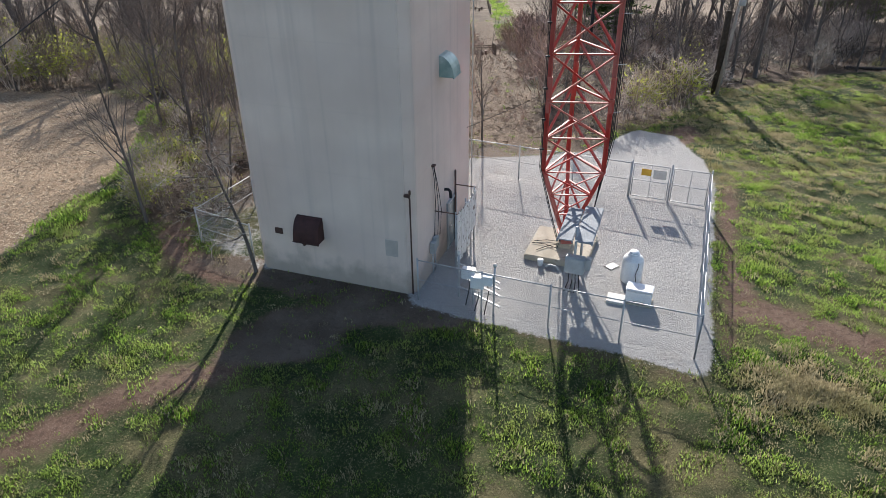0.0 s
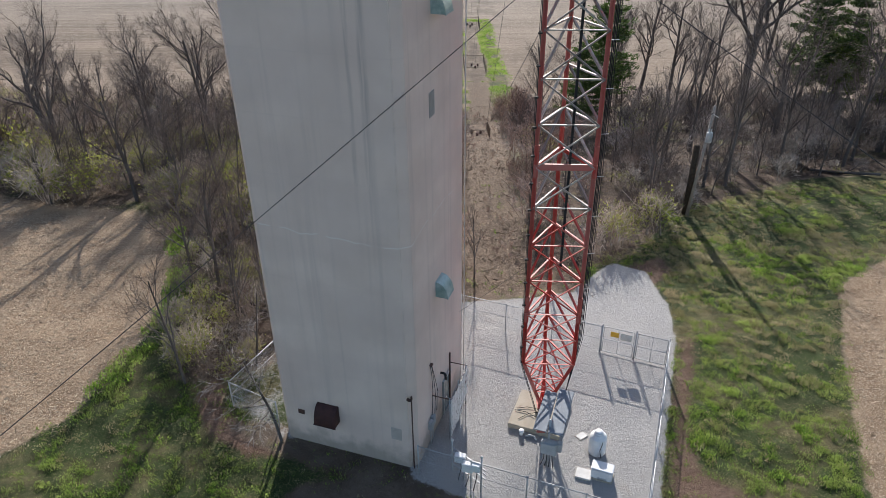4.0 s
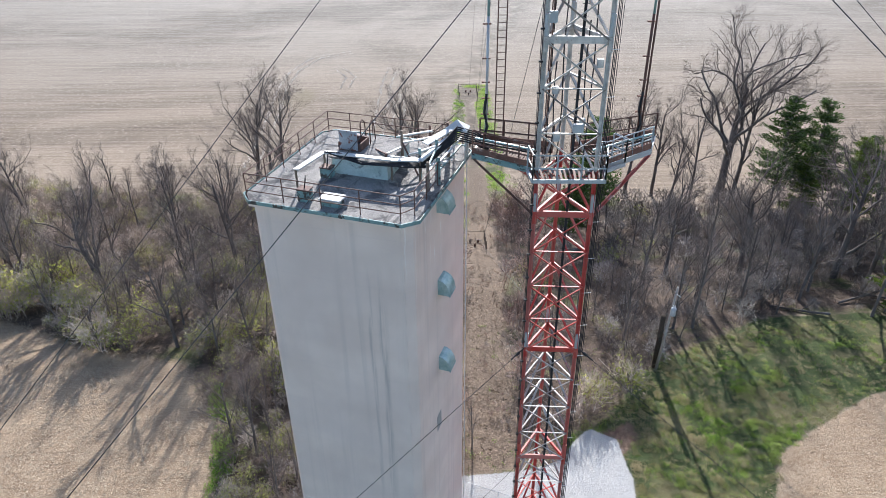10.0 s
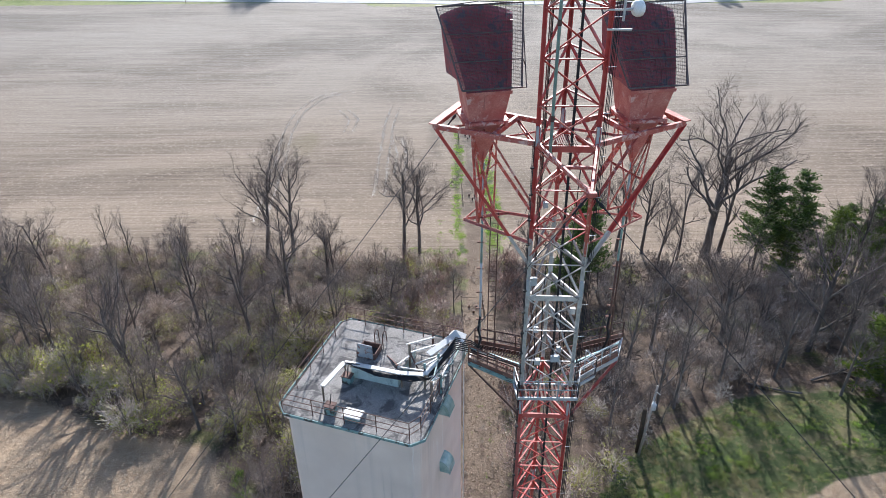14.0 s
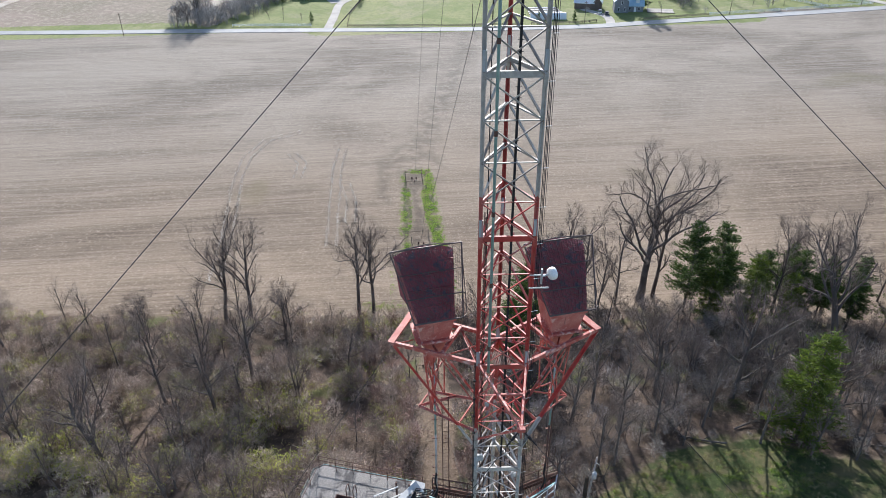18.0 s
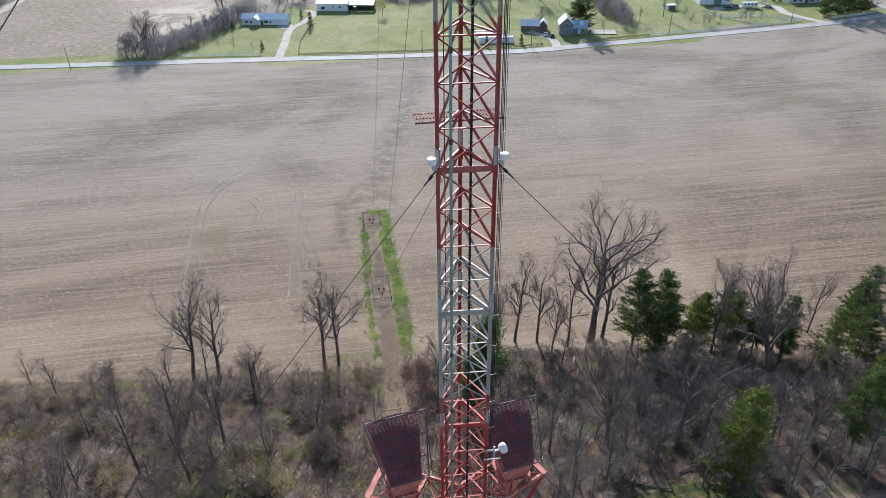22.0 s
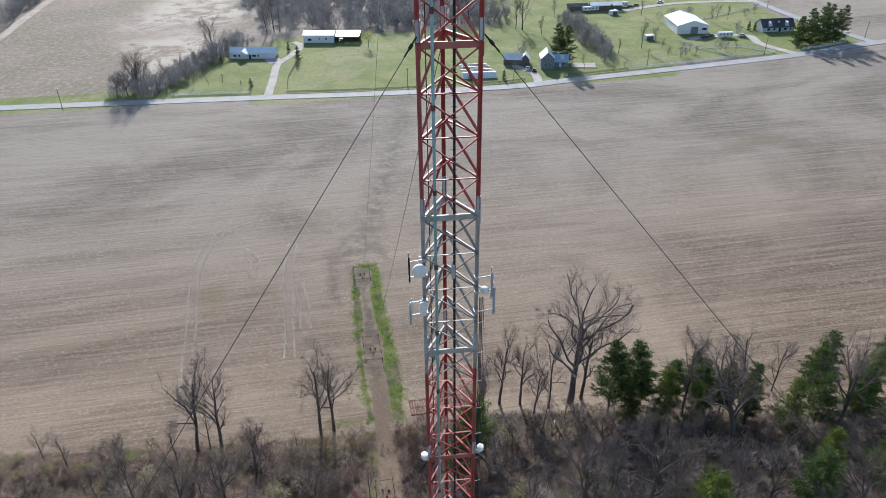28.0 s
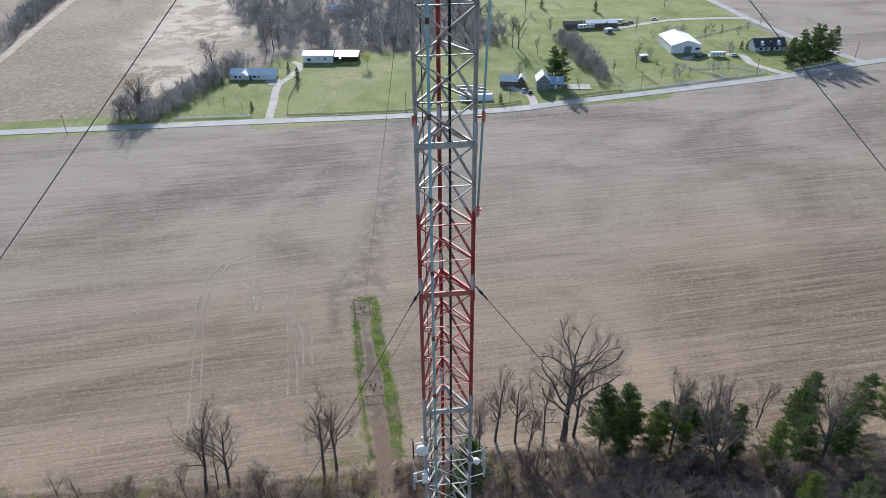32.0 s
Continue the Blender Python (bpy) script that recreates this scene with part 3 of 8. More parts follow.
building = thing("concrete_tower_building", "tall windowless grey concrete equipment tower, streaked with dark water stains", "building", BF, BROT)
part("wall", MB().prism(rounded(-BW, 0, 0, BD, 0.34), -0.6, BH), M_CONCRETE, building, bevel=0.03)
part("roof", MB().prism(rounded(-BW - 0.3, 0.3, -0.3, BD + 0.3, 0.5), BH, BH + 0.14), M_CONCRETE, building)
part("roof_gravel", MB().prism(rounded(-BW - 0.24, 0.24, -0.24, BD + 0.24, 0.45), BH + 0.14, BH + 0.25), M_ROOF, building, "flat gravelled roof surface, dark with damp")
flash = MB()
outer, inner = rounded(-BW - 0.35, 0.35, -0.35, BD + 0.35, 0.55), rounded(-BW - 0.305, 0.305, -0.305, BD + 0.305, 0.52)
for i in range(8):
    (ax, ay), (bx, by), (cx, cy), (dx, dy) = outer[i], outer[(i + 1) % 8], inner[(i + 1) % 8], inner[i]
    z0, z1 = BH + 0.12, BH + 0.28
    flash.add([(ax, ay, z0), (bx, by, z0), (cx, cy, z0), (dx, dy, z0), (ax, ay, z1), (bx, by, z1), (cx, cy, z1), (dx, dy, z1)], [(0, 1, 5, 4), (2, 3, 7, 6), (4, 5, 6, 7), (3, 2, 1, 0)])
part("roof_flashing", flash, M_TEAL, building, "teal painted metal roof edge with dark drips")
RZ = BH + 0.25


def quarter_hood(w, h, p, axis, base, mat, name, label, steps=7):
    """A sheet-metal hood on a wall: a curved back, two quarter-round cheeks, open below. axis 'x': on the east face, 'y': on the front."""
    mb = MB()

    def at(u, out, z):
        return (out, base[1] + u, base[2] + z) if axis == "x" else (base[0] + u, -out, base[2] + z)
    arc = [(p * math.sin(a), h * math.cos(a)) for a in (i * math.pi / 2 / steps for i in range(steps + 1))]
    mb.add([at(u * w / 2, o * f, z * f) for o, z in arc for u, f in ((-1, 1), (1, 1), (1, 0.96), (-1, 0.96))],
           [(4 * k + a, 4 * k + (a + 1) % 4, 4 * k + 4 + (a + 1) % 4, 4 * k + 4 + a) for k in range(steps) for a in range(4)])
    hood = part(name, mb, mat, building, label)
    for s in (-1, 1):
        fan = [(0.0, 0.0)] + arc
        pts = [at(s * w / 2, o * 0.985, z * 0.985) for o, z in fan] + [at(s * (w / 2 - 0.03), o * 0.985, z * 0.985) for o, z in fan]
        n = len(fan)
        fs = [tuple(range(n)), tuple(range(2 * n - 1, n - 1, -1))] + [(i, (i + 1) % n, (i + 1) % n + n, i + n) for i in range(n)]
        part("cheek", MB().add(pts, fs), mat, hood)
    lip = MB().box(at(0, p, 0), (0.04, w + 0.06, 0.05) if axis == "x" else (w + 0.06, 0.04, 0.05))
    part("lip", lip, mat, hood)
    return hood


for z in (29.05, 24.8, 20.35, 7.9):
    quarter_hood(0.84, 0.80, 0.58, "x", (0, 3.5, z), M_PATINA, "vent_hood", "green patinated curved metal vent hood")
quarter_hood(1.1, 0.95, 0.55, "y", (-4.4, 0, 1.9), M_RUST_RED, "exhaust_hood", "rusted dark red curved exhaust hood")
part("vent_opening", MB().box((-5.9, -0.012, 1.95), (0.34, 0.06, 0.26)), M_RUST, building, "small rusty wall vent", bevel=0.01)
part("pipe_stub", MB().tube((-4.75, -0.12, 1.55), (-4.75, 0.1, 1.55), 0.07), M_RUST, building, smooth=True)
part("wall_patch", MB().box((-0.95, -0.004, 2.0), (0.52, 0.03, 0.72)), plain("grey_patch", (0.44, 0.40, 0.37), (0.52, 0.475, 0.44), 3, 30, 0.9), building, "grey mortar patch on the wall", bevel=0.008)
part("wall_patch", MB().box((0.004, 3.0, 17.0), (0.03, 0.6, 1.0)), plain("grey_shutter", (0.27, 0.27, 0.26), (0.33, 0.33, 0.32), 3, 30, 0.8), building, "closed grey metal shutter", bevel=0.008)
drop = part("wall_pipe", MB().pipe([(-0.1, -0.07, 0.1), (-0.1, -0.07, 4.3), (-0.22, -0.1, 4.42)], 0.035), M_RUST, building, "thin rusty pipe with a tap head", smooth=True)
part("pipe_head", MB().box((-0.18, -0.12, 4.42), (0.24, 0.12, 0.12)).box((-0.08, -0.1, 4.55), (0.08, 0.08, 0.2)), M_RUST, drop, bevel=0.02)
# east face: conduits, meter boxes, a door behind a slatted screen
door = part("door", MB().box((0.03, 4.4, 1.05), (0.06, 1.0, 2.1)), M_PALE_SHEET, building, "grey-blue steel door", bevel=0.01)
part("door_frame", MB().box((0.04, 3.85, 1.08), (0.1, 0.09, 2.2)).box((0.04, 4.95, 1.08), (0.1, 0.09, 2.2)).box((0.04, 4.4, 2.2), (0.1, 1.19, 0.09)), M_GREY, door)
part("door_handle", MB().tube((0.06, 4.02, 1.05), (0.13, 4.02, 1.05), 0.02).tube((0.13, 4.02, 1.05), (0.13, 4.14, 1.05), 0.018), M_GALV, door)
for y, z0, bow in ((2.0, 4.2, 0.1), (2.1, 4.25, 0.45), (2.2, 4.1, 0.7)):
    part("conduit", MB().pipe([(0.06, y, z0 + 0.5), (0.12, y + 0.1 * bow, z0), (0.14, y + 0.5 * bow, 3.2), (0.09, y + bow, 2.4), (0.06, y + 0.8 * bow, 1.3)], 0.014), M_BLACK, building, "sagging black cable down the wall", smooth=True)
part("cable_bracket", MB().box((0.07, 2.1, 4.72), (0.14, 0.2, 0.05)), M_RUST, building)
part("gooseneck", MB().pipe([(0, 3.6, 3.0), (0.16, 3.6, 3.02), (0.25, 3.6, 2.92), (0.27, 3.6, 2.65)], 0.065, 10), M_BLACK, building, "black gooseneck vent pipe", smooth=True)
for y, z in ((1.75, 1.25), (2.05, 1.35)):
    b = part("meter_box", MB().box((0.12, y, z), (0.2, 0.3, 0.5)), M_GREY, building, "grey electric meter box", bevel=0.02)
    part("conduit", MB().tube((0.1, y, z - 0.25), (0.1, y, -0.05), 0.03), M_GALV, b, smooth=True)
part("conduit", MB().tube((0.1, 4.75, 0.0), (0.1, 4.75, 3.4), 0.045), M_RUST, building, smooth=True)
part("ladder_cable", MB().pipe([(0.06, BD - 0.12, 0.2), (0.06, BD - 0.12, BH - 0.1)], 0.03), M_GALV, building, "thin conduit up the rear edge", smooth=True)

# roof: handrail
posts_f = [(-BW + 0.0 + i * (BW - 0.35) / 4, -0.05) for i in range(5)]
posts_w = [(-BW, 0.0 + i * BD / 5) for i in range(1, 6)]
posts_n = [(-BW + i * BW / 6, BD) for i in range(1, 7)]
posts_e = [(0.0, 0.55), (0.0, 1.9), (0.0, 3.3)]
rail_run = posts_e[::-1] + posts_f[::-1] + posts_w + posts_n
roof_rail = thing("roof_handrail", "rusty brown pipe handrail round the roof edge", "railing", BF, BROT)
for x, y in rail_run:
    part("post", MB().tube((x, y, RZ), (x, y, RZ + 1.07), 0.026, n=6), M_RUST, roof_rail)
for a, b in zip(rail_run[:-1], rail_run[1:]):
    for h in (0.32, 0.7, 1.07):
        part("rail", MB().tube((*a, RZ + h), (*b, RZ + h), 0.022, n=6), M_RUST, roof_rail)
# raised roof block with a hatch
bx0, by0 = BL(-4.6, 27.9)
M_BLOCK = plain("pale_green_painted_curb", (0.36, 0.45, 0.44), (0.52, 0.60, 0.58), 1.5, 20.0, 0.7, 0.0, 0.1, 0.4, (0.20, 0.24, 0.24), 0.56, 0.66)
block = thing("roof_curb_block", "low raised roof block with worn pale green painted sides", "roof block", BF, BROT)
part("body", MB().prism(rounded(bx0, bx0 + 2.6, by0 - 0.45, by0 + 2.2, 0.02), RZ - 0.01, RZ + 0.72), M_BLOCK, block, bevel=0.02)
part("cap", MB().prism(rounded(bx0 - 0.06, bx0 + 2.66, by0 - 0.51, by0 + 2.26, 0.02), RZ + 0.72, RZ + 0.8), M_ROOF, block)
hx, hy = BL(-3.85, 28.45)
hatch = thing("roof_hatch", "open roof hatch with a rust-stained white lid", "hatch", BF, BROT)
hz = RZ + 0.8
for (cx, cy, sx, sy) in ((hx, hy - 0.45, 1.05, 0.06), (hx, hy + 0.45, 1.05, 0.06), (hx - 0.5, hy, 0.06, 0.84), (hx + 0.5, hy, 0.06, 0.84)):
    part("curb", MB().box((cx, cy, hz + 0.17), (sx, sy, 0.36)), M_RUST, hatch, bevel=0.01)
part("floor", MB().box((hx, hy, hz + 0.03), (0.9, 0.8, 0.06)), M_BLACK, hatch)
M_LID = plain("rust_streaked_lid", (0.26, 0.29, 0.32), (0.38, 0.41, 0.44), 2.0, 20, 0.6, 0.1, 0.1, 0.4, (0.17, 0.06, 0.045), 0.5, 0.58)
part("lid", MB().box((hx, hy - 0.52, hz + 0.5), (0.86, 0.05, 0.88)), M_LID, hatch, "white sheet lid streaked with rust", bevel=0.012)
for s in (0.1, 0.55):
    part("grab_rail", MB().pipe([(hx + s, hy + 0.55, hz), (hx + s, hy + 0.55, hz + 0.85), (hx + s, hy + 0.75, hz + 1.0), (hx + s, hy + 1.0, hz + 0.8), (hx + s, hy + 1.1, hz)], 0.03, 6), M_RUST, hatch, smooth=True)
# cable tray across the roof, its boxes and cables
tray_pts = [BL(-5.95, 25.75), BL(-5.05, 27.55), BL(-2.1, 26.65), BL(-0.9, 26.5), BL(0.35, 28.35)]
tray = thing("cable_tray", "white sheet-metal cable tray on posts across the roof", "cable tray", BF, BROT)
tz = RZ + 0.95
for (a, b), dz in zip(zip(tray_pts[:-1], tray_pts[1:]), (0, 0, 0.02, 0.3)):
    part("tray_run", MB().beam((*a, tz), (*b, tz + dz), 0.27, 0.06), M_WHITE, tray, bevel=0.01)
for x, y in tray_pts:
    part("post", MB().beam((x, y, RZ), (x, y, tz), 0.07), M_WOOD, tray)
for (x, y), h in ((BL(-5.5, 24.9), 0.5), (BL(-4.9, 27.1), 0.45)):
    b = thing("junction_box", "small teal metal junction box on the roof", "junction box", BF, BROT)
    part("body", MB().box((x, y, RZ + h / 2), (0.5, 0.42, h)), M_TEAL, b, bevel=0.02)
    part("cover", MB().box((x, y, RZ + h + 0.02), (0.56, 0.48, 0.05)), M_RUST, b, bevel=0.01)
    part("cable", MB().pipe([(x, y, RZ + h), (x + 0.03, y + 0.05, RZ + h + 0.3), (x - 0.05, y + 0.3, tz)], 0.03, 6), M_BLACK, b, smooth=True)
cx, cy = BL(-4.35, 24.5)
cover = thing("roof_vent_cover", "low white square roof vent cover", "vent", BF, BROT)
part("curb", MB().box((cx, cy, RZ + 0.13), (0.75, 0.5, 0.26)), M_TEAL, cover)
part("cap", MB().box((cx, cy, RZ + 0.3), (0.95, 0.65, 0.09)), M_WHITE, cover, bevel=0.02)
# stanchions and waveguide supports at the east side
rack = thing("waveguide_rack", "teal and white steel frame carrying black cables off the roof", "cable rack", BF, BROT)
for (px, py), h, m in ((BL(-2.35, 27.25), 1.0, M_RUST), (BL(-1.7, 28.0), 1.7, M_WOOD), (BL(-0.9, 26.9), 1.35, M_TEAL), (BL(-0.55, 25.6), 1.3, M_WOOD), (BL(-0.2, 27.5), 1.5, M_TEAL), (BL(0.3, 28.9), 1.7, M_RUST), (BL(-0.1, 26.2), 1.25, M_TEAL), (BL(-0.5, 29.4), 1.4, M_RUST)):
    part("post", MB().beam((px, py, RZ), (px, py, RZ + h), 0.1), m, rack)
for a, b, z, m in ((BL(-2.35, 27.25), BL(-0.9, 26.9), 0.85, M_WHITE), (BL(-1.7, 28.0), BL(0.3, 28.9), 1.15, M_WHITE), (BL(-1.4, 27.5), BL(0.1, 28.3), 0.8, M_WHITE), (BL(-0.9, 26.9), BL(-0.2, 27.5), 1.2, M_WHITE), (BL(-0.55, 25.6), BL(-0.2, 27.5), 1.1, M_TEAL),
                   (BL(-0.55, 25.6), BL(-0.2, 27.5), 0.75, M_WHITE), (BL(-0.1, 26.2), BL(0.9, 28.9), 1.0, M_WHITE), (BL(-0.1, 26.2), BL(0.9, 28.9), 0.65, M_TEAL), (BL(-0.2, 27.5), BL(0.6, 27.9), 0.5, M_WHITE), (BL(-0.7, 26.6), BL(0.3, 27.0), 0.7, M_WHITE), (BL(-0.6, 26.1), BL(0.2, 26.5), 0.9, M_WHITE),
                   (BL(-1.7, 28.0), BL(-2.35, 27.25), 0.95, M_WHITE), (BL(-1.9, 28.6), BL(-0.4, 29.2), 1.2, M_WHITE)):
    part("bar", MB().beam((*a, RZ + z), (*b, RZ + z), 0.07), m, rack)
part("brace", MB().beam((*BL(-1.0, 27.1), RZ), (*BL(-1.7, 28.0), RZ + 1.2), 0.06).beam((*BL(-2.9, 28.2), RZ + 0.8), (*BL(-2.3, 27.3), RZ + 0.9), 0.06), M_RUST, rack)
for i in range(7):
    o = (i - 3) * 0.07
    pts = [(*BL(-5.0 + 0.1 * i, 27.45 - 0.02 * i), tz + 0.05), (*BL(-3.4, 26.95 + o), tz - 0.22), (*BL(-1.6, 26.35 + o), tz - 0.1), (*BL(-0.7, 26.7 + o), tz - 0.2 + o * 0.5), (*BL(0.1 + o * 0.5, 27.7 + o), tz + 0.15 + o), (*BL(0.7, 28.4 + o), tz + 0.45 + o), (*BL(1.5, 28.45 + o), tz + 0.2 + o), (*BL(2.1, 28.3 + o * 0.6), tz - 0.1 + o)]
    part("cable", MB().pipe(pts, 0.034, 6), M_BLACK, rack, "thick black coaxial cable", smooth=True)
cap_c = BL(0.72, 28.95)
rack_cap = thing("cable_entry_hood", "white angular sheet-metal hood where the cables leave the roof", "hood", BF, BROT)
x, y = cap_c
part("roof_sheet", MB().add([(x - 0.5, y - 0.4, RZ + 1.45), (x + 0.55, y - 0.35, RZ + 1.45), (x + 0.5, y + 0.3, RZ + 1.47), (x - 0.3, y + 0.35, RZ + 1.47), (x - 0.05, y + 0.12, RZ + 1.78),
                             (x - 0.5, y - 0.4, RZ + 1.40), (x + 0.55, y - 0.35, RZ + 1.40), (x + 0.5, y + 0.3, RZ + 1.42), (x - 0.3, y + 0.35, RZ + 1.42)],
                            [(0, 1, 4), (1, 2, 4), (2, 3, 4), (3, 0, 4), (5, 6, 1, 0), (6, 7, 2, 1), (7, 8, 3, 2), (8, 5, 0, 3), (8, 7, 6, 5)]), M_WHITE, rack_cap)
for dx, dy in ((-0.42, -0.32), (0.47, -0.28), (0.42, 0.22), (-0.25, 0.28)):
    part("leg", MB().beam((x + dx, y + dy, RZ if dx < 0.3 else RZ + 0.0), (x + dx, y + dy, RZ + 1.42), 0.07), M_GREY, rack_cap)
part("sheet_run", MB().beam((x - 1.0, y - 1.5, RZ + 1.15), (x - 0.2, y - 0.3, RZ + 1.48), 0.42, 0.05), M_WHITE, rack_cap, bevel=0.01)

# ---- the guyed lattice mast ----


def mast_paint(name, low_band, grime=0.0):
    """Aviation bands of red and off-white by height, faded and flaking at the joins; the upper mast's shade is painted
    in.
    """
    k = Nodes(name)
    p = k.pos()
    sep = k.n("SeparateXYZ")
    k.link(p, sep.inputs[0])
    z = k.math("ADD", sep.outputs[2], k.math("MULTIPLY", k.math("SUBTRACT", k.noise(p, 1.3, 4, 0.6), 0.5), 0.9))
    cr = k.n("ValToRGB")
    k.link(k.math("DIVIDE", z, 120.0), cr.inputs[0])
    cr.color_ramp.interpolation = "CONSTANT"
    el = cr.color_ramp.elements
    el[0].position, el[0].color = 0.0, (1, 1, 1, 1)
    el[1].position, el[1].color = 12.0 / 120, (low_band, low_band, low_band, 1)
    for zz, v in ((21.5, 0.92), (30.9, 0.0), (39.0, 0.9), (52.9, 0.0), (61.5, 0.9), (71.7, 0.0), (80.2, 0.92), (91.6, 0.0), (103.0, 0.9)):
        e = el.new(zz / 120)
        e.color = (v, v, v, 1)
    flake = k.noise(p, 5.0, 5, 0.65)
    fac = k.ramp(k.math("ADD", cr.outputs[0], k.math("MULTIPLY", k.math("SUBTRACT", flake, 0.5), 0.9)), 0.42, 0.6)
    low = k.ramp(sep.outputs[2], 6, 40)
    bright = k.mix(low, (0.47, 0.028, 0.02), (0.42, 0.038, 0.034))
    red = k.mix(k.ramp(k.noise(p, 2.0, 4), 0.3, 0.7), bright, k.mix(0.5, bright, (0.42, 0.13, 0.10)))
    white = k.mix(k.ramp(k.noise(p, 3.0, 5, 0.6), 0.35, 0.65), (0.40, 0.385, 0.36), (0.58, 0.55, 0.51))
    white = k.mix(k.ramp(k.noise(p, 9.0, 4, 0.7), 0.58, 0.7, 0, 0.6), white, (0.22, 0.12, 0.09))
    white = k.mix(k.ramp(k.rand(), 0.3, 0.9, 0, grime, False), white, (0.16, 0.135, 0.13))
    # white dimmed towards the upper mast: its shaded look put into the paint
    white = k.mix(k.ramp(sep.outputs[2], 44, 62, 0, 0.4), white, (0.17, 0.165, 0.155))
    # some bars chalkier at random, also standing in for sunlit upper edges
    red = k.mix(k.ramp(k.rand(), 0.4, 1.0, 0, 0.36, False), red, (0.56, 0.36, 0.31))
    # red dimmed higher up in the same way, shade in the colour
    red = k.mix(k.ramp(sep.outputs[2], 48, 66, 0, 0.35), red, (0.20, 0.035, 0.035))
    return k.out(k.mix(fac, white, red), 0.55, 0.0, 0.45)


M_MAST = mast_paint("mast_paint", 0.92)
# braces whiter at 12 to 21.5 m: sunlit bar edges put into the paint
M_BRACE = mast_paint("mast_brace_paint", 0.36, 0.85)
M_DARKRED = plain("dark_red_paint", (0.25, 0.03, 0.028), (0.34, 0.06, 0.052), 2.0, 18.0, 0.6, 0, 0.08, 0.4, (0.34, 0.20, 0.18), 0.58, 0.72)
M_RED = plain("faded_red_paint", (0.38, 0.075, 0.06), (0.49, 0.155, 0.125), 2.0, 18.0, 0.6, 0, 0.08, 0.4, (0.58, 0.38, 0.34), 0.5, 0.64)
M_HORN = plain("chalky_red_paint", (0.42, 0.12, 0.10), (0.54, 0.24, 0.20), 1.4, 14.0, 0.7, 0, 0.08, 0.35, (0.60, 0.42, 0.37), 0.55, 0.72)
# red paint with the guard's shadow and a bluish sky tint mixed in
M_REFL = plain("shaded_red_paint", (0.23, 0.05, 0.065), (0.34, 0.075, 0.095), 1.2, 12.0, 0.55, 0.1, 0.05, 0.4, (0.085, 0.07, 0.10), 0.5, 0.62)
M_TEALPIPE = plain("teal_waveguide", (0.21, 0.38, 0.40), (0.30, 0.47, 0.49), 2.0, 18.0, 0.5, 0.2, 0.05)
M_GUARD = plain("mesh_wire", (0.10, 0.085, 0.085), (0.16, 0.13, 0.12), 3.0, 18.0, 0.6, 0.5, 0.0)
M_DISH = plain("white_radome", (0.76, 0.76, 0.75), (0.84, 0.84, 0.83), 3.0, 20.0, 0.4, 0.0, 0.02)
M_WIRE = plain("guy_strand", (0.05, 0.05, 0.052), (0.09, 0.09, 0.095), 3.0, 18.0, 0.5, 0.6, 0.0)

MO = Vector((5.18, 26.5, 0))
LEG = [Vector((3.95, 25.9, 0)) - MO, Vector((6.33, 25.75, 0)) - MO, Vector((5.25, 27.88, 0)) - MO]
SEC, Z0, NSEC = 7.345, 6.92, 15
mast = thing("lattice_mast", "tall guyed triangular steel lattice mast in faded red and white bands", "radio mast", MO)


def leg_at(i, z):
    s = 1.0 if z > 4.0 else 0.12 + 0.88 * max(0.0, (z - 0.75) / 3.25)
    return Vector((LEG[i].x * s, LEG[i].y * s, z))


rings = [4.0] + [Z0 + SEC * i for i in range(NSEC + 1)]
for i in range(3):
    part("leg", MB().beam(leg_at(i, 0.75), leg_at(i, 4.0), 0.15), M_MAST, mast)
    for a, b in zip(rings[:-1], rings[1:]):
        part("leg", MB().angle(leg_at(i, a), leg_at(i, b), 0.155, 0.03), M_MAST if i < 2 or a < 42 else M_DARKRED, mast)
        if b < 112:
            part("splice", MB().beam(leg_at(i, b - 0.45), leg_at(i, b + 0.1), 0.17, 0.17), M_MAST, mast)
            part("splice", MB().beam(leg_at(i, b + 0.14), leg_at(i, b + 0.95), 0.17, 0.17), M_GREY if b > 20 else M_MAST, mast, "pale grey bolted splice plate" if b > 20 else "")
# ring beams, horizontals and crossed diagonals on the three faces
FACES = [(0, 1), (1, 2), (2, 0)]
levels = [0.75, 1.9, 2.9, 4.0] + [4.0 + (Z0 - 4.0) / 2] + [Z0 + SEC / 4 * i for i in range(4 * NSEC + 1)]
for a, b in zip(levels[:-1], levels[1:]):
    is_ring = min(abs(b - r) for r in rings) < 0.05
    for fi, (i, j) in enumerate(FACES):
        p, q = leg_at(i, b), leg_at(j, b)
        out = Vector((p.y - q.y, q.x - p.x, 0)).normalized() * -1
        n = out * 0.02
        if is_ring and b > 8:
            part("ring_beam", MB().box((p + q) / 2, ((q - p).length - 0.1, 0.09, 0.27 if fi == 0 else 0.18), (q - p).to_track_quat("X", "Z").to_matrix().to_4x4()), M_MAST, mast)
        else:
            part("horizontal", MB().flanged(p, q, 0.07, out), M_BRACE, mast)
        if b < 96:
            pairs = ((i, j), (j, i)) if fi == 0 else (((i, j),) if fi == 1 else ((j, i),))
            for s, (e, g) in enumerate(pairs):
                o = n * (1.0 + 2.2 * s)
                part("diagonal", MB().flanged(leg_at(e, a) + o, leg_at(g, b) + o, (0.075 if fi == 0 else 0.085) if b > 4 else 0.06, out), M_BRACE, mast)
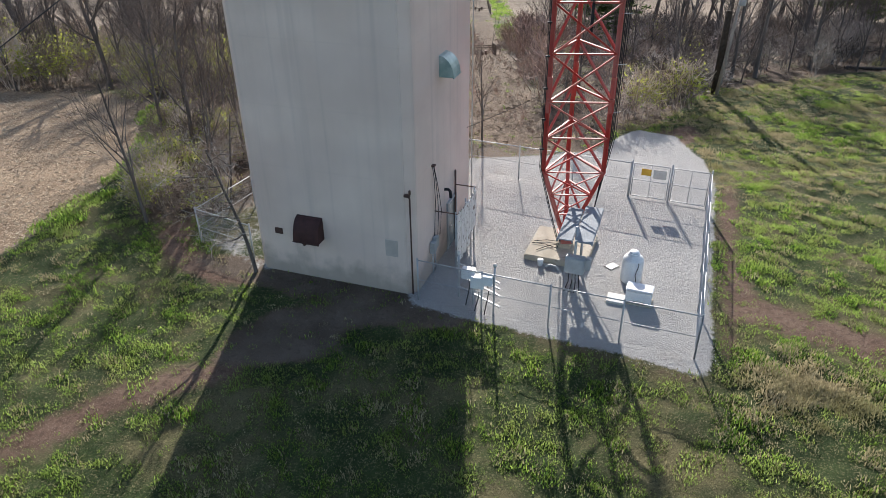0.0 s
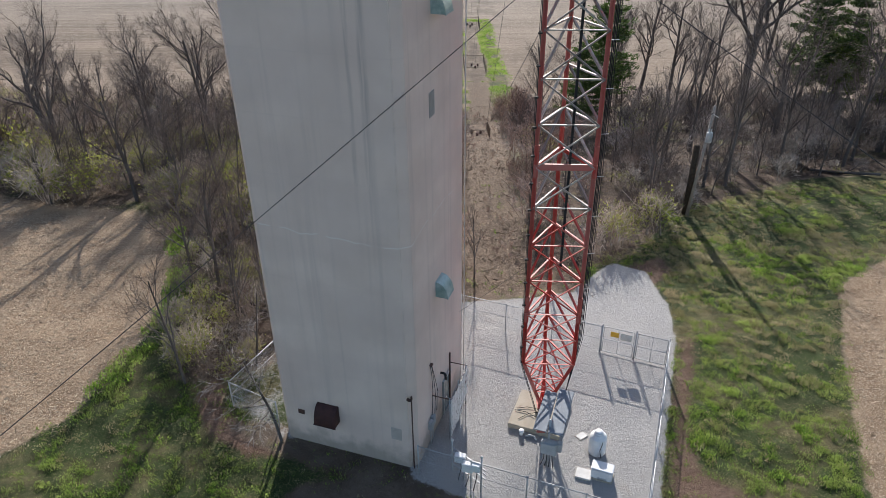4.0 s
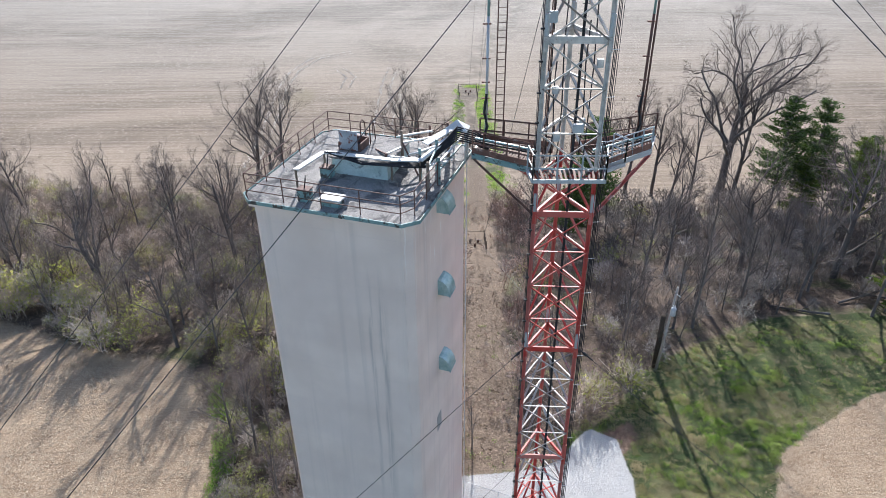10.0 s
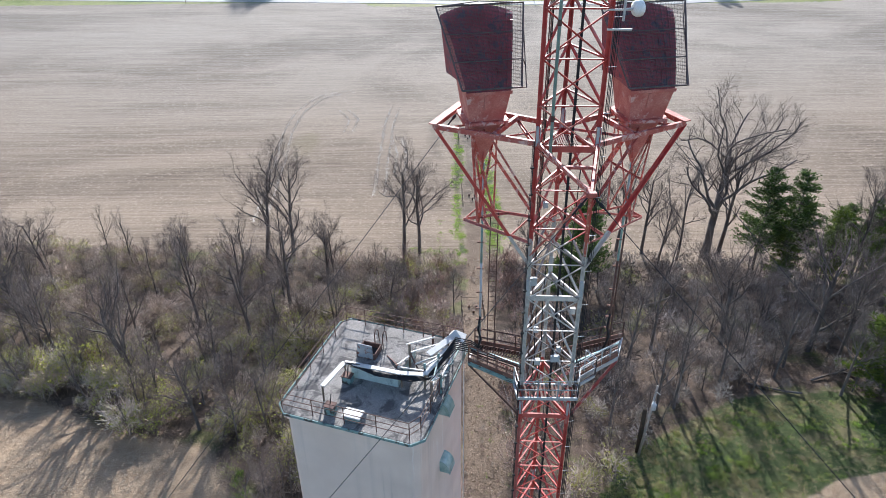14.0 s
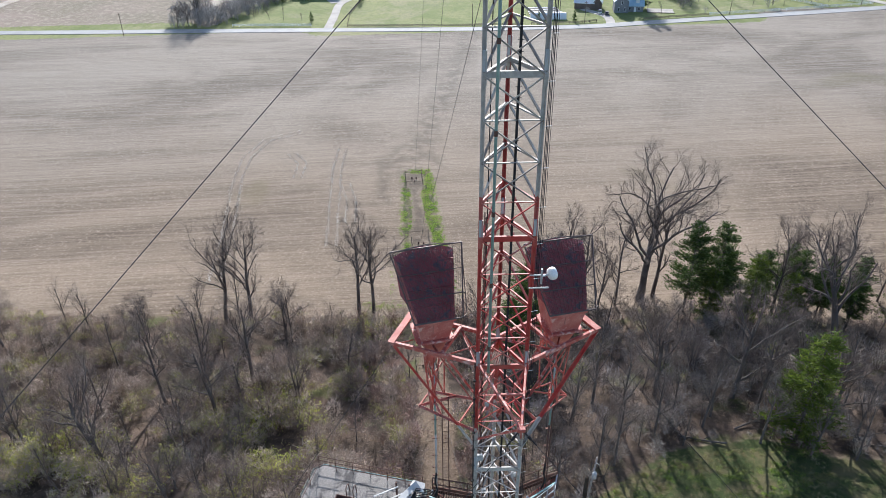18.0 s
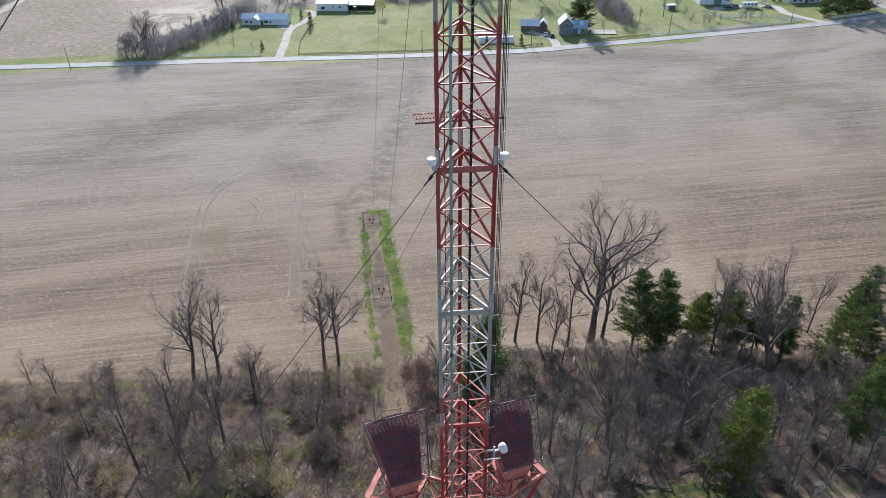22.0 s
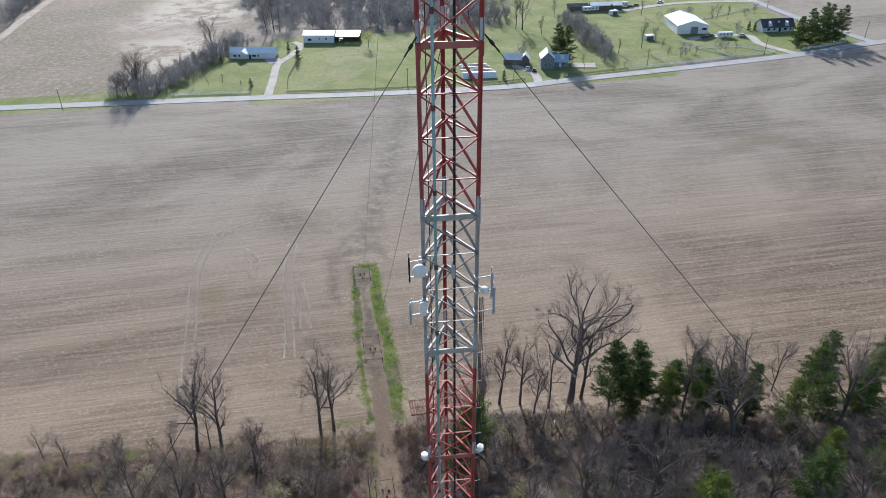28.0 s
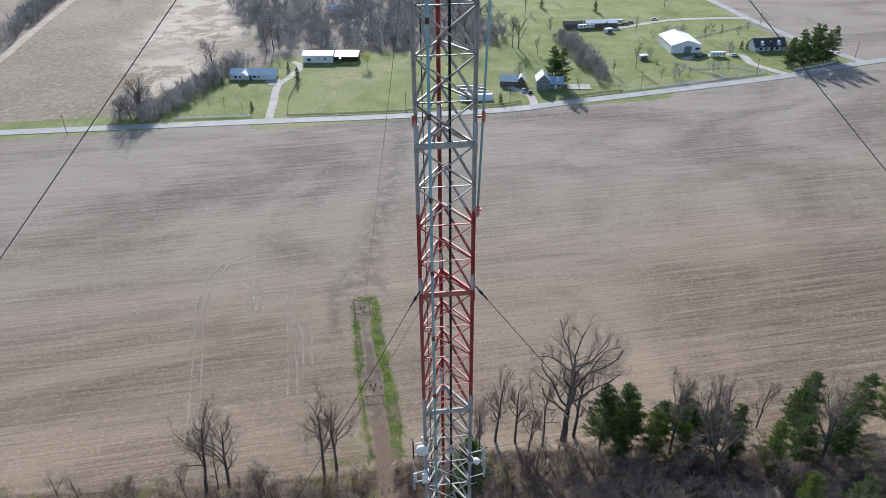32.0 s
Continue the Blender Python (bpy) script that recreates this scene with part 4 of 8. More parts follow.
for a, b in zip(levels[:-1], levels[1:]):
    if b >= 96:
        for i, j in FACES:
            p, q = leg_at(i, b), leg_at(j, b)
            out = Vector((q.y - p.y, p.x - q.x, 0)).normalized()
            part("diagonal", MB().flanged(leg_at(i, a), leg_at(j, b), 0.08, out), M_BRACE, mast)
            part("diagonal", MB().flanged(leg_at(j, a) + out * 0.03, leg_at(i, b) + out * 0.03, 0.08, out), M_BRACE, mast)
# pinned foot
part("foot", MB().lathe((0, 0, 0), [(0.28, 0.42), (0.26, 0.6), (0.12, 0.68), (0.09, 0.78)], 14), M_RED, mast, smooth=False)
part("foot_plate", MB().box((0, 0, 0.80), (0.7, 0.7, 0.08)), M_MAST, mast, bevel=0.01)
# climbing rail with pegs and teal waveguide run
cr_x, cr_y = 0.12, LEG[0].y - 0.06
part("climbing_rail", MB().beam((cr_x, cr_y, 9.5), (cr_x, cr_y, 117), 0.095), M_BLACK, mast, "dark climbing rail up the front face")
rail2 = MB()
for z in np.arange(9.7, 112, 0.45):
    rail2.tube((cr_x - 0.13, cr_y - 0.02, z), (cr_x + 0.13, cr_y - 0.02, z), 0.011, n=4)
tagged(part("step_pegs", rail2, M_BLACK, mast), kind="stuff")
for x, y, z0, z1, r, m, lab in ((-0.74, -0.84, 43.5, 117, 0.065, M_TEALPIPE, "teal round waveguide"), (-0.85, 0.1, 31, 117, 0.022, M_BLACK, "")):
    part("waveguide", MB().tube((x, y, z0), (x, y, z1), r, n=8), m, mast, lab, smooth=True)
for z in np.arange(45, 115, 3.67):
    part("flange", MB().tube((-0.74, -0.84, z - 0.12), (-0.74, -0.84, z + 0.12), 0.085, n=8), M_RUST, mast)
lx, ly = LEG[0].x - 0.14, LEG[0].y - 0.06
for dx, r in ((0.0, 0.02), (-0.05, 0.014)):
    part("coaxial_cable", MB().pipe([(lx + dx, ly, 44), (lx + dx, ly, 25), (lx + dx, ly, 4.2), (lx * 0.55 + dx, ly * 0.6, 1.9), (lx * 0.3 + dx, ly * 0.9, 0.7)], r, 6), M_BLACK, mast, "black coaxial cable clamped to a leg", smooth=True)
clips = MB()
for z in np.arange(5, 43.5, 1.22):
    clips.box((lx - 0.02, ly, z), (0.16, 0.1, 0.06))
tagged(part("cable_clips", clips, M_BLACK, mast), kind="stuff")
rx, ry = LEG[1].x + 0.17, LEG[1].y + 0.05
for dx, r in ((0.0, 0.024), (0.055, 0.018), (0.11, 0.022), (0.19, 0.014)):
    part("coaxial_cable", MB().pipe([(rx + dx, ry, 76), (rx + dx, ry, 30), (rx + dx - 0.05, ry, 5.5), (rx * 0.72, ry, 2.4), (rx * 0.35, ry - 0.5, 1.0)], r, 6), M_BLACK, mast, "black coaxial cable hung beside a leg", smooth=True)
for z in np.arange(6.5, 76, 1.84):
    part("cable_bracket", MB().tube((LEG[1].x, LEG[1].y, z), (rx + 0.22, ry, z), 0.014, n=6), M_GALV, mast)
# inner ladder above the lower platform
lad = part("ladder", MB().tube((-0.98, -0.02, 31.2), (-0.98, -0.02, 52), 0.025, n=6).tube((-0.98, -0.42, 31.2), (-0.98, -0.42, 52), 0.025, n=6), M_RUST, mast, "narrow rust-stained steel ladder inside the mast")
rg = MB()
for z in np.arange(31.4, 52, 0.3):
    rg.tube((-0.98, -0.02, z), (-0.98, -0.42, z), 0.013, n=4)
part("rungs", rg, M_RUST, lad)
for x, y, z, s in ((-1.0, -0.48, 37.1, 0.42), (-0.72, -0.42, 34.3, 0.3), (0.95, -0.3, 35.3, 0.34), (-0.55, -0.5, 32.4, 0.36), (0.5, -0.2, 32.9, 0.3), (-0.7, -0.45, 41.0, 0.28)):
    part("junction_box", MB().box((x, y, z), (s * 0.75, 0.16, s)), M_GREY, mast, "small pale grey junction box", bevel=0.015)
for x, y, z0, z1 in ((-0.45, -0.35, 31.2, 38.0), (-0.72, -0.3, 31.2, 35.4), (0.75, 0.1, 31.2, 42.5), (0.55, 0.25, 31.2, 36.8)):
    part("riser_cable", MB().pipe([(x, y, z0), (x + 0.05, y, z0 + 0.35 * (z1 - z0)), (x - 0.04, y + 0.03, z0 + 0.7 * (z1 - z0)), (x, y, z1)], 0.03, 5), M_BLACK, mast, "black cable riser inside the mast", smooth=True)

# ---- lower platform and its two arms at 31 m ----
PZ = 30.95
deck = thing("mast_platform", "grey steel work platform with guard rails round the mast", "platform", MO)


def rel(x, y):
    return x - MO.x, y - MO.y


def deck_slats(name, quad, z, parent, mat, n=14, w=0.05):
    """Grating bars across a four-sided deck."""
    a, b, c, d = (Vector((*p, z)) for p in quad)
    mb = MB()
    for i in range(n):
        u = (i + 0.5) / n
        mb.beam(a.lerp(b, u), d.lerp(c, u), w, 0.03)
    return part(name, mb, mat, parent)


def guard(parent, run, z, mat, h=1.05, gap=1.0):
    for a, b in zip(run[:-1], run[1:]):
        a, b = Vector((*a, z)), Vector((*b, z))
        n = max(1, round((b - a).length / gap))
        for i in range(n + 1):
            p = a.lerp(b, i / n)
            part("guard_post", MB().angle(p, p + Vector((0, 0, h)), 0.06, 0.01), mat, parent)
        for hh in (0.5, h):
            part("guard_rail", MB().angle(a + Vector((0, 0, hh)), b + Vector((0, 0, hh)), 0.06, 0.01), mat, parent)


front_q = [rel(3.65, 25.05), rel(6.55, 24.95), rel(6.75, 25.9), rel(3.55, 26.05)]
deck_slats("grating", front_q, PZ, deck, M_RUST, 16, 0.1)
for a, b in zip(front_q, front_q[1:] + front_q[:1]):
    part("edge_beam", MB().beam((*a, PZ - 0.06), (*b, PZ - 0.06), 0.08, 0.16), M_GREY, deck)
guard(deck, [front_q[3], front_q[0], front_q[1], front_q[2]], PZ, M_GREY)
guard(deck, [rel(6.75, 25.9), rel(7.7, 26.6), rel(7.3, 27.3)], PZ, M_GREY)
part("edge_beam", MB().beam((*rel(6.6, 25.8), PZ - 0.06), (*rel(7.7, 26.6), PZ - 0.06), 0.08, 0.16), M_GREY, deck)
M_RUSTY = plain("brown_rusted_board", (0.13, 0.07, 0.055), (0.24, 0.13, 0.10), 2.0, 16.0, 0.85, 0, 0.15, 0.2, (0.34, 0.25, 0.21), 0.55, 0.7)
for side, (n1, n2, t1, t2), rm in ((-1, ((3.7, 26.2), (4.9, 28.2), (1.35, 27.75), (1.75, 29.2)), M_RUST), (1, ((6.6, 26.2), (5.7, 28.2), (9.15, 28.0), (9.75, 29.6)), M_GREY)):
    arm = thing("footbridge" if side < 0 else "service_walkway", "narrow rusty steel footbridge from the roof to the mast" if side < 0 else "short steel walkway arm under a waveguide", "walkway", MO)
    q = [rel(*n1), rel(*t1), rel(*t2), rel(*n2)]
    deck_slats("grating", q, PZ, arm, M_RUST, 22, 0.06)
    part("edge_beam", MB().beam((*q[0], PZ - 0.1), (*q[1], PZ - 0.1), 0.09, 0.24), M_TEAL if side < 0 else M_GREY, arm)
    part("edge_beam", MB().beam((*q[3], PZ - 0.1), (*q[2], PZ - 0.1), 0.09, 0.24), M_RUST, arm)
    part("edge_beam", MB().beam((*q[1], PZ - 0.1), (*q[2], PZ - 0.1), 0.09, 0.2), M_GREY, arm)
    for e0, e1 in ((q[0], q[1]), (q[3], q[2])):
        part("toe_board", MB().beam((*e0, PZ + 0.17), (*e1, PZ + 0.17), 0.04, 0.26), M_RUSTY, arm, "rusty brown toe board")
    guard(arm, [q[0], q[1]], PZ, rm if side > 0 else M_RUSTY, 1.05, 0.62)
    guard(arm, [q[3], q[2]], PZ, M_RUST, 1.05, 1.3)
    for tip, leg_i in ((q[1], 0 if side < 0 else 1), (q[2], 2)):
        part("strut", MB().angle((*tip, PZ - 0.2), leg_at(leg_i, Z0 + 3 * SEC - 0.1), 0.12, 0.014), M_RUST if (side < 0 and leg_i == 0) else M_RED, arm)
    for h in (0.35, 0.6, 0.85):
        part("waveguide_run", MB().beam((*Vector(q[0]).lerp(Vector(q[3]), 0.3), PZ + h * 0.6), (*Vector(q[1]).lerp(Vector(q[2]), 0.35), PZ + h * 0.6), 0.07), (M_TEALPIPE, M_RUST, M_BLACK)[int(h * 4) % 3], arm)

# ---- horn platform at 44 m: two loaded wings, a guy arm in front ----
HZ = 43.85
star = thing("antenna_platform", "red steel outrigger frame carrying two horn antennas", "antenna mount", MO)
WINGS = [(0, 2, (-0.22, 27.95), (0.95, 30.3)), (1, 2, (10.47, 27.95), (9.42, 30.25))]
for li, bi, t1, t2 in WINGS:
    t1, t2 = Vector((*rel(*t1), HZ)), Vector((*rel(*t2), HZ))
    l, b = leg_at(li, HZ), leg_at(bi, HZ)
    for p, q in ((l, t1), (b, t2), (t1, t2), (l.lerp(t1, 0.42), b.lerp(t2, 0.42))):
        part("main_beam", MB().beam(p, q, 0.14, 0.22), M_RED, star)
    for u, w in ((0.42, 1.0), (1.0, 0.42), (0.0, 0.42), (0.42, 0.0)):
        part("plan_brace", MB().angle(l.lerp(t1, u) - Vector((0, 0, 0.12)), b.lerp(t2, w) - Vector((0, 0, 0.12)), 0.09), M_RED, star)
    low_l, low_b = leg_at(li, 38.0), leg_at(bi, 38.0)
    part("strut", MB().angle(t1, low_l, 0.16, 0.02), M_MAST, star)
    part("strut", MB().angle(t2, low_b, 0.16, 0.02), M_RED, star)
    part("strut", MB().angle(l.lerp(t1, 0.45), leg_at(li, 41.0), 0.1), M_RED, star)
    part("strut", MB().angle(b.lerp(t2, 0.45), leg_at(bi, 41.0), 0.1), M_RED, star)
    e1 = t1 + (t1 - l).normalized() * 0.35
    part("end_plate", MB().beam(t1 + Vector((0, 0, 0.14)) + (t1 - t2) * 0.06, t2 + Vector((0, 0, 0.14)) + (t2 - t1) * 0.06, 0.34, 0.05), M_HORN, star)
    # lower triangular frame and the lattice between
    sx = -1 if li == 0 else 1
    k1, k2 = Vector((*rel(5.18 + sx * 4.11, 28.1), 39.2)), Vector((*rel(5.18 + sx * 3.45, 29.2), 39.2))
    for p, q in ((leg_at(li, 39.2), k1), (leg_at(bi, 39.2), k2), (k1, k2), (leg_at(li, 39.2).lerp(k1, 0.6), k2), (leg_at(bi, 39.2).lerp(k2, 0.6), k1), (leg_at(li, 39.2).lerp(k1, 0.3), leg_at(bi, 39.2).lerp(k2, 0.3))):
        part("lower_frame", MB().angle(p, q, 0.11, 0.014), M_HORN, star)
    c1, c2 = l.lerp(t1, 0.62), b.lerp(t2, 0.62)
    d1, d2 = leg_at(li, 39.2).lerp(k1, 0.78), leg_at(bi, 39.2).lerp(k2, 0.78)
    for p, q in ((c1, d1), (c2, d2), (c1, d2), (c2, d1), (c1, d1.lerp(d2, 0.5)), (c1.lerp(d1, 0.5), c2.lerp(d2, 0.5)), (c1.lerp(c2, 0.5), d1)):
        part("lattice_bar", MB().angle(p, q, 0.08), M_RED, star)
P = Vector((*rel(5.27, 21.4), HZ))
for i in (0, 1):
    part("main_beam", MB().beam(leg_at(i, HZ), P, 0.10, 0.15), M_RED, star)
    part("strut", MB().angle(P, leg_at(i, 38.6), 0.10, 0.014), M_RED, star)
part("cross_beam", MB().beam(leg_at(0, HZ).lerp(P, 0.5), leg_at(1, HZ).lerp(P, 0.5), 0.1, 0.12), M_RED, star)
part("end_bracket", MB().box(P, (0.36, 0.24, 0.18)), M_RED, star, bevel=0.02)
deck_slats("rest_grating", [(-0.5, -0.9), (0.35, -0.95), (0.35, 0.1), (-0.5, 0.1)], HZ + 0.1, star, M_RUST, 10, 0.05)


def horn(name, x, y, yaw):
    h = thing(name, "large faded red horn-reflector antenna behind a wire ice guard", "horn antenna", (x, y, 0), yaw, group="horn antennas on the mast")
    part("feed_cone", MB().add([(-0.05, -0.05, 41.9), (0.05, -0.05, 41.9), (0.05, 0.05, 41.9), (-0.05, 0.05, 41.9), (-0.7, -0.75, 44.1), (0.7, -0.75, 44.1), (0.7, 0.75, 44.1), (-0.7, 0.75, 44.1)],
                               [(0, 1, 5, 4), (1, 2, 6, 5), (2, 3, 7, 6), (3, 0, 4, 7), (0, 3, 2, 1)]), M_HORN, h)
    part("flange", MB().prism(rounded(-0.98, 0.98, -0.98, 0.98, 0.25), 44.06, 44.2), M_RED, h, "faded red steel mounting collar", bevel=0.02)
    for sx in (-1, 1):
        for sy in (-1, 1):
            part("clamp", MB().box((sx * 0.86, sy * 0.86, 44.05), (0.14, 0.14, 0.26)), M_HORN, h, bevel=0.02)
    # neck
    n0, n1 = (0.74, -0.8, 0.8, 44.2), (0.93, -1.12, 1.1, 45.55)
    part("neck", MB().add([(s * w, yy, z) for (w, y0, y1, z) in (n0, n1) for s, yy in ((-1, y0), (1, y0), (1, y1), (-1, y1))], [(0, 1, 5, 4), (1, 2, 6, 5), (2, 3, 7, 6), (3, 0, 4, 7)]), M_HORN, h)
    part("neck_rib", MB().beam((-0.1, -0.98, 44.75), (-0.1, -1.1, 45.4), 0.12, 0.05), M_HORN, h)
    part("neck_band", MB().box((0, -1.13, 45.5), (1.95, 0.05, 0.14)), M_HORN, h)
    # curved reflector back, cheeks and open mouth
    st = 12
    prof = []
    for i in range(st + 1):
        u = i / st
        prof.append((0.93 + 0.62 * u, -1.12 + 2.5 * u ** 1.05, 45.55 + 2.55 * (1 - (1 - u) ** 1.45)))
    mb = MB()
    mb.add([(s * w, yy + 0.1 * (1 - s * s) * i / st, z + 0.34 * (1 - s * s) * (i / st) ** 3) for i, (w, yy, z) in enumerate(prof) for s in np.linspace(-1, 1, 9)], [(i * 9 + k, i * 9 + k + 1, (i + 1) * 9 + k + 1, (i + 1) * 9 + k) for i in range(st) for k in range(8)])
    part("reflector", mb, M_REFL, h, "curved red reflector, its purple shade under the guard painted in")
    for i in range(1, 5):
        u = i / 5
        w, yy, z = 0.93 + 0.62 * u, -1.12 + 2.5 * u ** 1.05, 45.55 + 2.55 * (1 - (1 - u) ** 1.45)
        part("rib", MB().box((0, yy - 0.03, z + 0.03), (2 * w, 0.04, 0.05)), M_REFL, h)
    for f in (-0.8, -0.6, -0.4, -0.2, 0.0, 0.2, 0.4, 0.6, 0.8):
        part("seam", MB().pipe([(f * w, yy - 0.02 + 0.1 * (1 - f * f) * i / st, z + 0.02 + 0.34 * (1 - f * f) * (i / st) ** 3) for i, (w, yy, z) in enumerate(prof)], 0.022, 4), M_REFL, h)
    for s in (-1, 1):
        pts = [(s * w, yy, z) for w, yy, z in prof] + [(s * 1.3, 1.38, 45.7), (s * 0.93, 1.1, 45.55)]
        part("cheek", MB().add(pts, [tuple(range(len(pts)))]), M_REFL, h)
    part("mouth_cover", MB().add([(-1.55, 1.36, 48.08), (1.55, 1.36, 48.08), (1.3, 1.36, 45.7), (-1.3, 1.36, 45.7), (-0.93, 1.1, 45.55), (0.93, 1.1, 45.55)], [(0, 1, 2, 3), (3, 2, 5, 4)]), M_HORN, h)
    # ice guard: frame and wires
    A, B, C, D = Vector((-1.75, 1.2, 48.5)), Vector((1.95, 1.2, 48.5)), Vector((1.3, -1.35, 45.75)), Vector((-1.15, -1.35, 45.75))
    fr = MB()
    for p, q in ((A, B), (B, C), (C, D), (D, A)):
        fr.tube(p, q, 0.04, n=6)
    g = part("ice_guard", fr, M_GUARD, h, "tilted wire-mesh ice guard")
    side = MB()
    B2, C2 = B + Vector((0, -0.1, -0.75)), C + Vector((0.35, 0.5, -0.2))
    for p, q in ((B, B2), (B2, C2), (C2, C), (B.lerp(C, 0.33), B2.lerp(C2, 0.33)), (B.lerp(C, 0.66), B2.lerp(C2, 0.66))):
        side.tube(p, q, 0.025, n=5)
    part("side_frame", side, M_GUARD, g)
    wires = MB()
    for i in range(1, 62):
        wires.tube(D.lerp(A, i / 62), C.lerp(B, i / 62), 0.007, n=3, caps=False)
    for i in range(1, 30):
        wires.tube(D.lerp(C, i / 30), A.lerp(B, i / 30), 0.006, n=3, caps=False)
    tagged(part("wire_mesh", wires, M_GUARD, g), kind="stuff")
    for f in (0.33, 0.66):
        part("cross_bar", MB().tube(D.lerp(A, f), C.lerp(B, f), 0.025, n=5), M_GUARD, g)
    part("top_brace", MB().pipe([A.lerp(B, 0.06), A.lerp(B, 0.5) + Vector((0, 0.06, 0.12)), A.lerp(B, 0.94)], 0.025, 5), M_GUARD, g)
    return h


horn("horn_antenna", 1.85, 28.35, 10)
horn("horn_antenna", 8.55, 28.4, 9)
# waveguides from the horns down to the walkway arms, with the outside ladder
for x, y, lab in ((1.95, 28.4, "teal waveguide hanging from a horn antenna"), (8.6, 28.5, "pair of waveguides hanging from a horn antenna")):
    w = thing("waveguide", lab, "waveguide", (x, y, 0))
    part("upper_tube", MB().tube((0, 0, 36.6), (0, 0, 41.9), 0.055), M_TEALPIPE, w, smooth=True)
    part("lower_tube", MB().tube((0, 0, 31.6), (0, 0, 36.6), 0.06), M_GALV if x < 5 else M_RUST, w, smooth=True)
    part("elbow", MB().pipe([(0, 0, 33.4), (-0.1, -0.1, 32.6), (0.05, -0.15, 32.0), (-0.15, -0.1, 31.2)], 0.06), M_BLACK, w, smooth=True)
    if x > 5:
        part("second_tube", MB().tube((0.14, 0, 31.2), (0.14, 0, 41), 0.045), M_RUST, w, smooth=True)
    for z in (37.8, 36.3, 34.9, 33.9, 33.2, 32.5):
        part("clamp", MB().box((-0.05, 0, z), (0.34, 0.10, 0.055)), M_RUSTY, w)
out_lad = thing("waveguide_ladder", "rusty cable ladder standing on the footbridge", "ladder", (2.35, 28.55, 0))
for s in (0, 0.36):
    part("rail", MB().beam((s, 0, 30.9), (s, 0, 39.3), 0.05), M_RUST, out_lad)
for z in np.arange(31.2, 39.2, 0.3):
    part("rung", MB().tube((0, 0, z), (0.36, 0, z), 0.014, n=4), M_RUST, out_lad)

# ---- dishes and panels ----


def dish(x, y, z, az, r, label):
    d = thing("microwave_dish", label, "antenna", (x, y, z), az)
    part("radome", MB().lathe((0, 0, 0), [(r * 0.35, -0.16), (r * 0.85, -0.08), (r, 0.02), (r, 0.16), (r * 0.9, 0.19), (r * 0.1, 0.21)], 20), M_DISH, d, smooth=True).matrix_basis = pose(0, 0, 0, -90, 0, 0)
    part("mount", MB().tube((0, -0.12, 0), (0, -0.5, 0), 0.05).tube((0, -0.5, -0.4), (0, -0.5, 0.4), 0.05), M_GALV, d)
    return d


for x, y, z, az, r, lab in ((3.72, 25.75, 77.9, 170, 0.33, "round white drum dish on a side arm"),
                            (6.65, 25.7, 76.5, -150, 0.18, "small white dish beside panel antennas"), (7.15, 25.6, 49.15, -70, 0.3, "white parabolic dish on twin side arms")):
    dish(x, y, z, az, r, lab)
for x, s in ((3.66, -1), (6.67, 1)):
    beacon = thing("obstruction_light", "squat white flashing obstruction light on a mast leg", "beacon lamp", (x, 25.7, 66.05), group="obstruction lights")
    part("lens_drum", MB().lathe((0, 0, 0), [(0.16, 0.08), (0.19, 0.11), (0.19, 0.24), (0.175, 0.28), (0.05, 0.3)], 18), M_DISH, beacon, smooth=False)
    part("base_ring", MB().lathe((0, 0, 0), [(0.12, -0.02), (0.16, 0.0), (0.16, 0.08)], 14), M_DISH, beacon)
    part("power_box", MB().box((-s * 0.12, 0.05, -0.15), (0.2, 0.18, 0.22)), M_GREY, beacon, bevel=0.015)
    part("bracket", MB().beam((-s * 0.34, 0.08, -0.02), (0, 0, -0.02), 0.05), M_GALV, beacon)
arm = thing("side_arm", "pair of white steel side arms on a mast leg", "bracket", (6.33, 25.75, 48.75))
for dz in (0.35, -0.35):
    part("arm", MB().tube((-0.15, -0.1, dz), (0.75, -0.15, dz), 0.04, n=6), M_WHITE, arm)


def panel(x, y, z, h, w, mat, label):
    p = thing("panel_antenna", label, "antenna", (x, y, z))
    part("body", MB().box((0, 0, 0), (w, 0.12, h)), mat, p, bevel=0.03)
    part("pole", MB().tube((0, 0.14, -h * 0.62), (0, 0.14, h * 0.62), 0.03, n=6), M_GALV, p)
    for s in (-0.35, 0.35):
        part("bracket", MB().box((0, 0.08, h * s), (0.08, 0.12, 0.06)), M_GALV, p)
    return p


for x, y, z, h, w, m, lab in ((3.25, 25.7, 78.0, 1.3, 0.07, M_BLACK, "thin dark vertical panel antenna"), (3.3, 25.6, 76.0, 0.7, 0.14, M_DISH, "short white cylinder antenna on a pole"), (3.2, 25.5, 75.6, 0.9, 0.1, M_GREY, "slim grey panel antenna"), (3.8, 25.55, 75.9, 0.75, 0.3, M_DISH, "flat white panel antenna on a leg"),
                              (7.0, 25.6, 76.8, 1.4, 0.1, M_GREY, "slim grey panel antenna"), (7.15, 25.75, 75.8, 1.5, 0.12, M_GREY, "slim grey panel antenna"), (5.2, 25.6, 77.7, 0.7, 0.16, M_GREY, "grey box antenna on the mast face")):
    panel(x, y, z, h, w, m, lab)
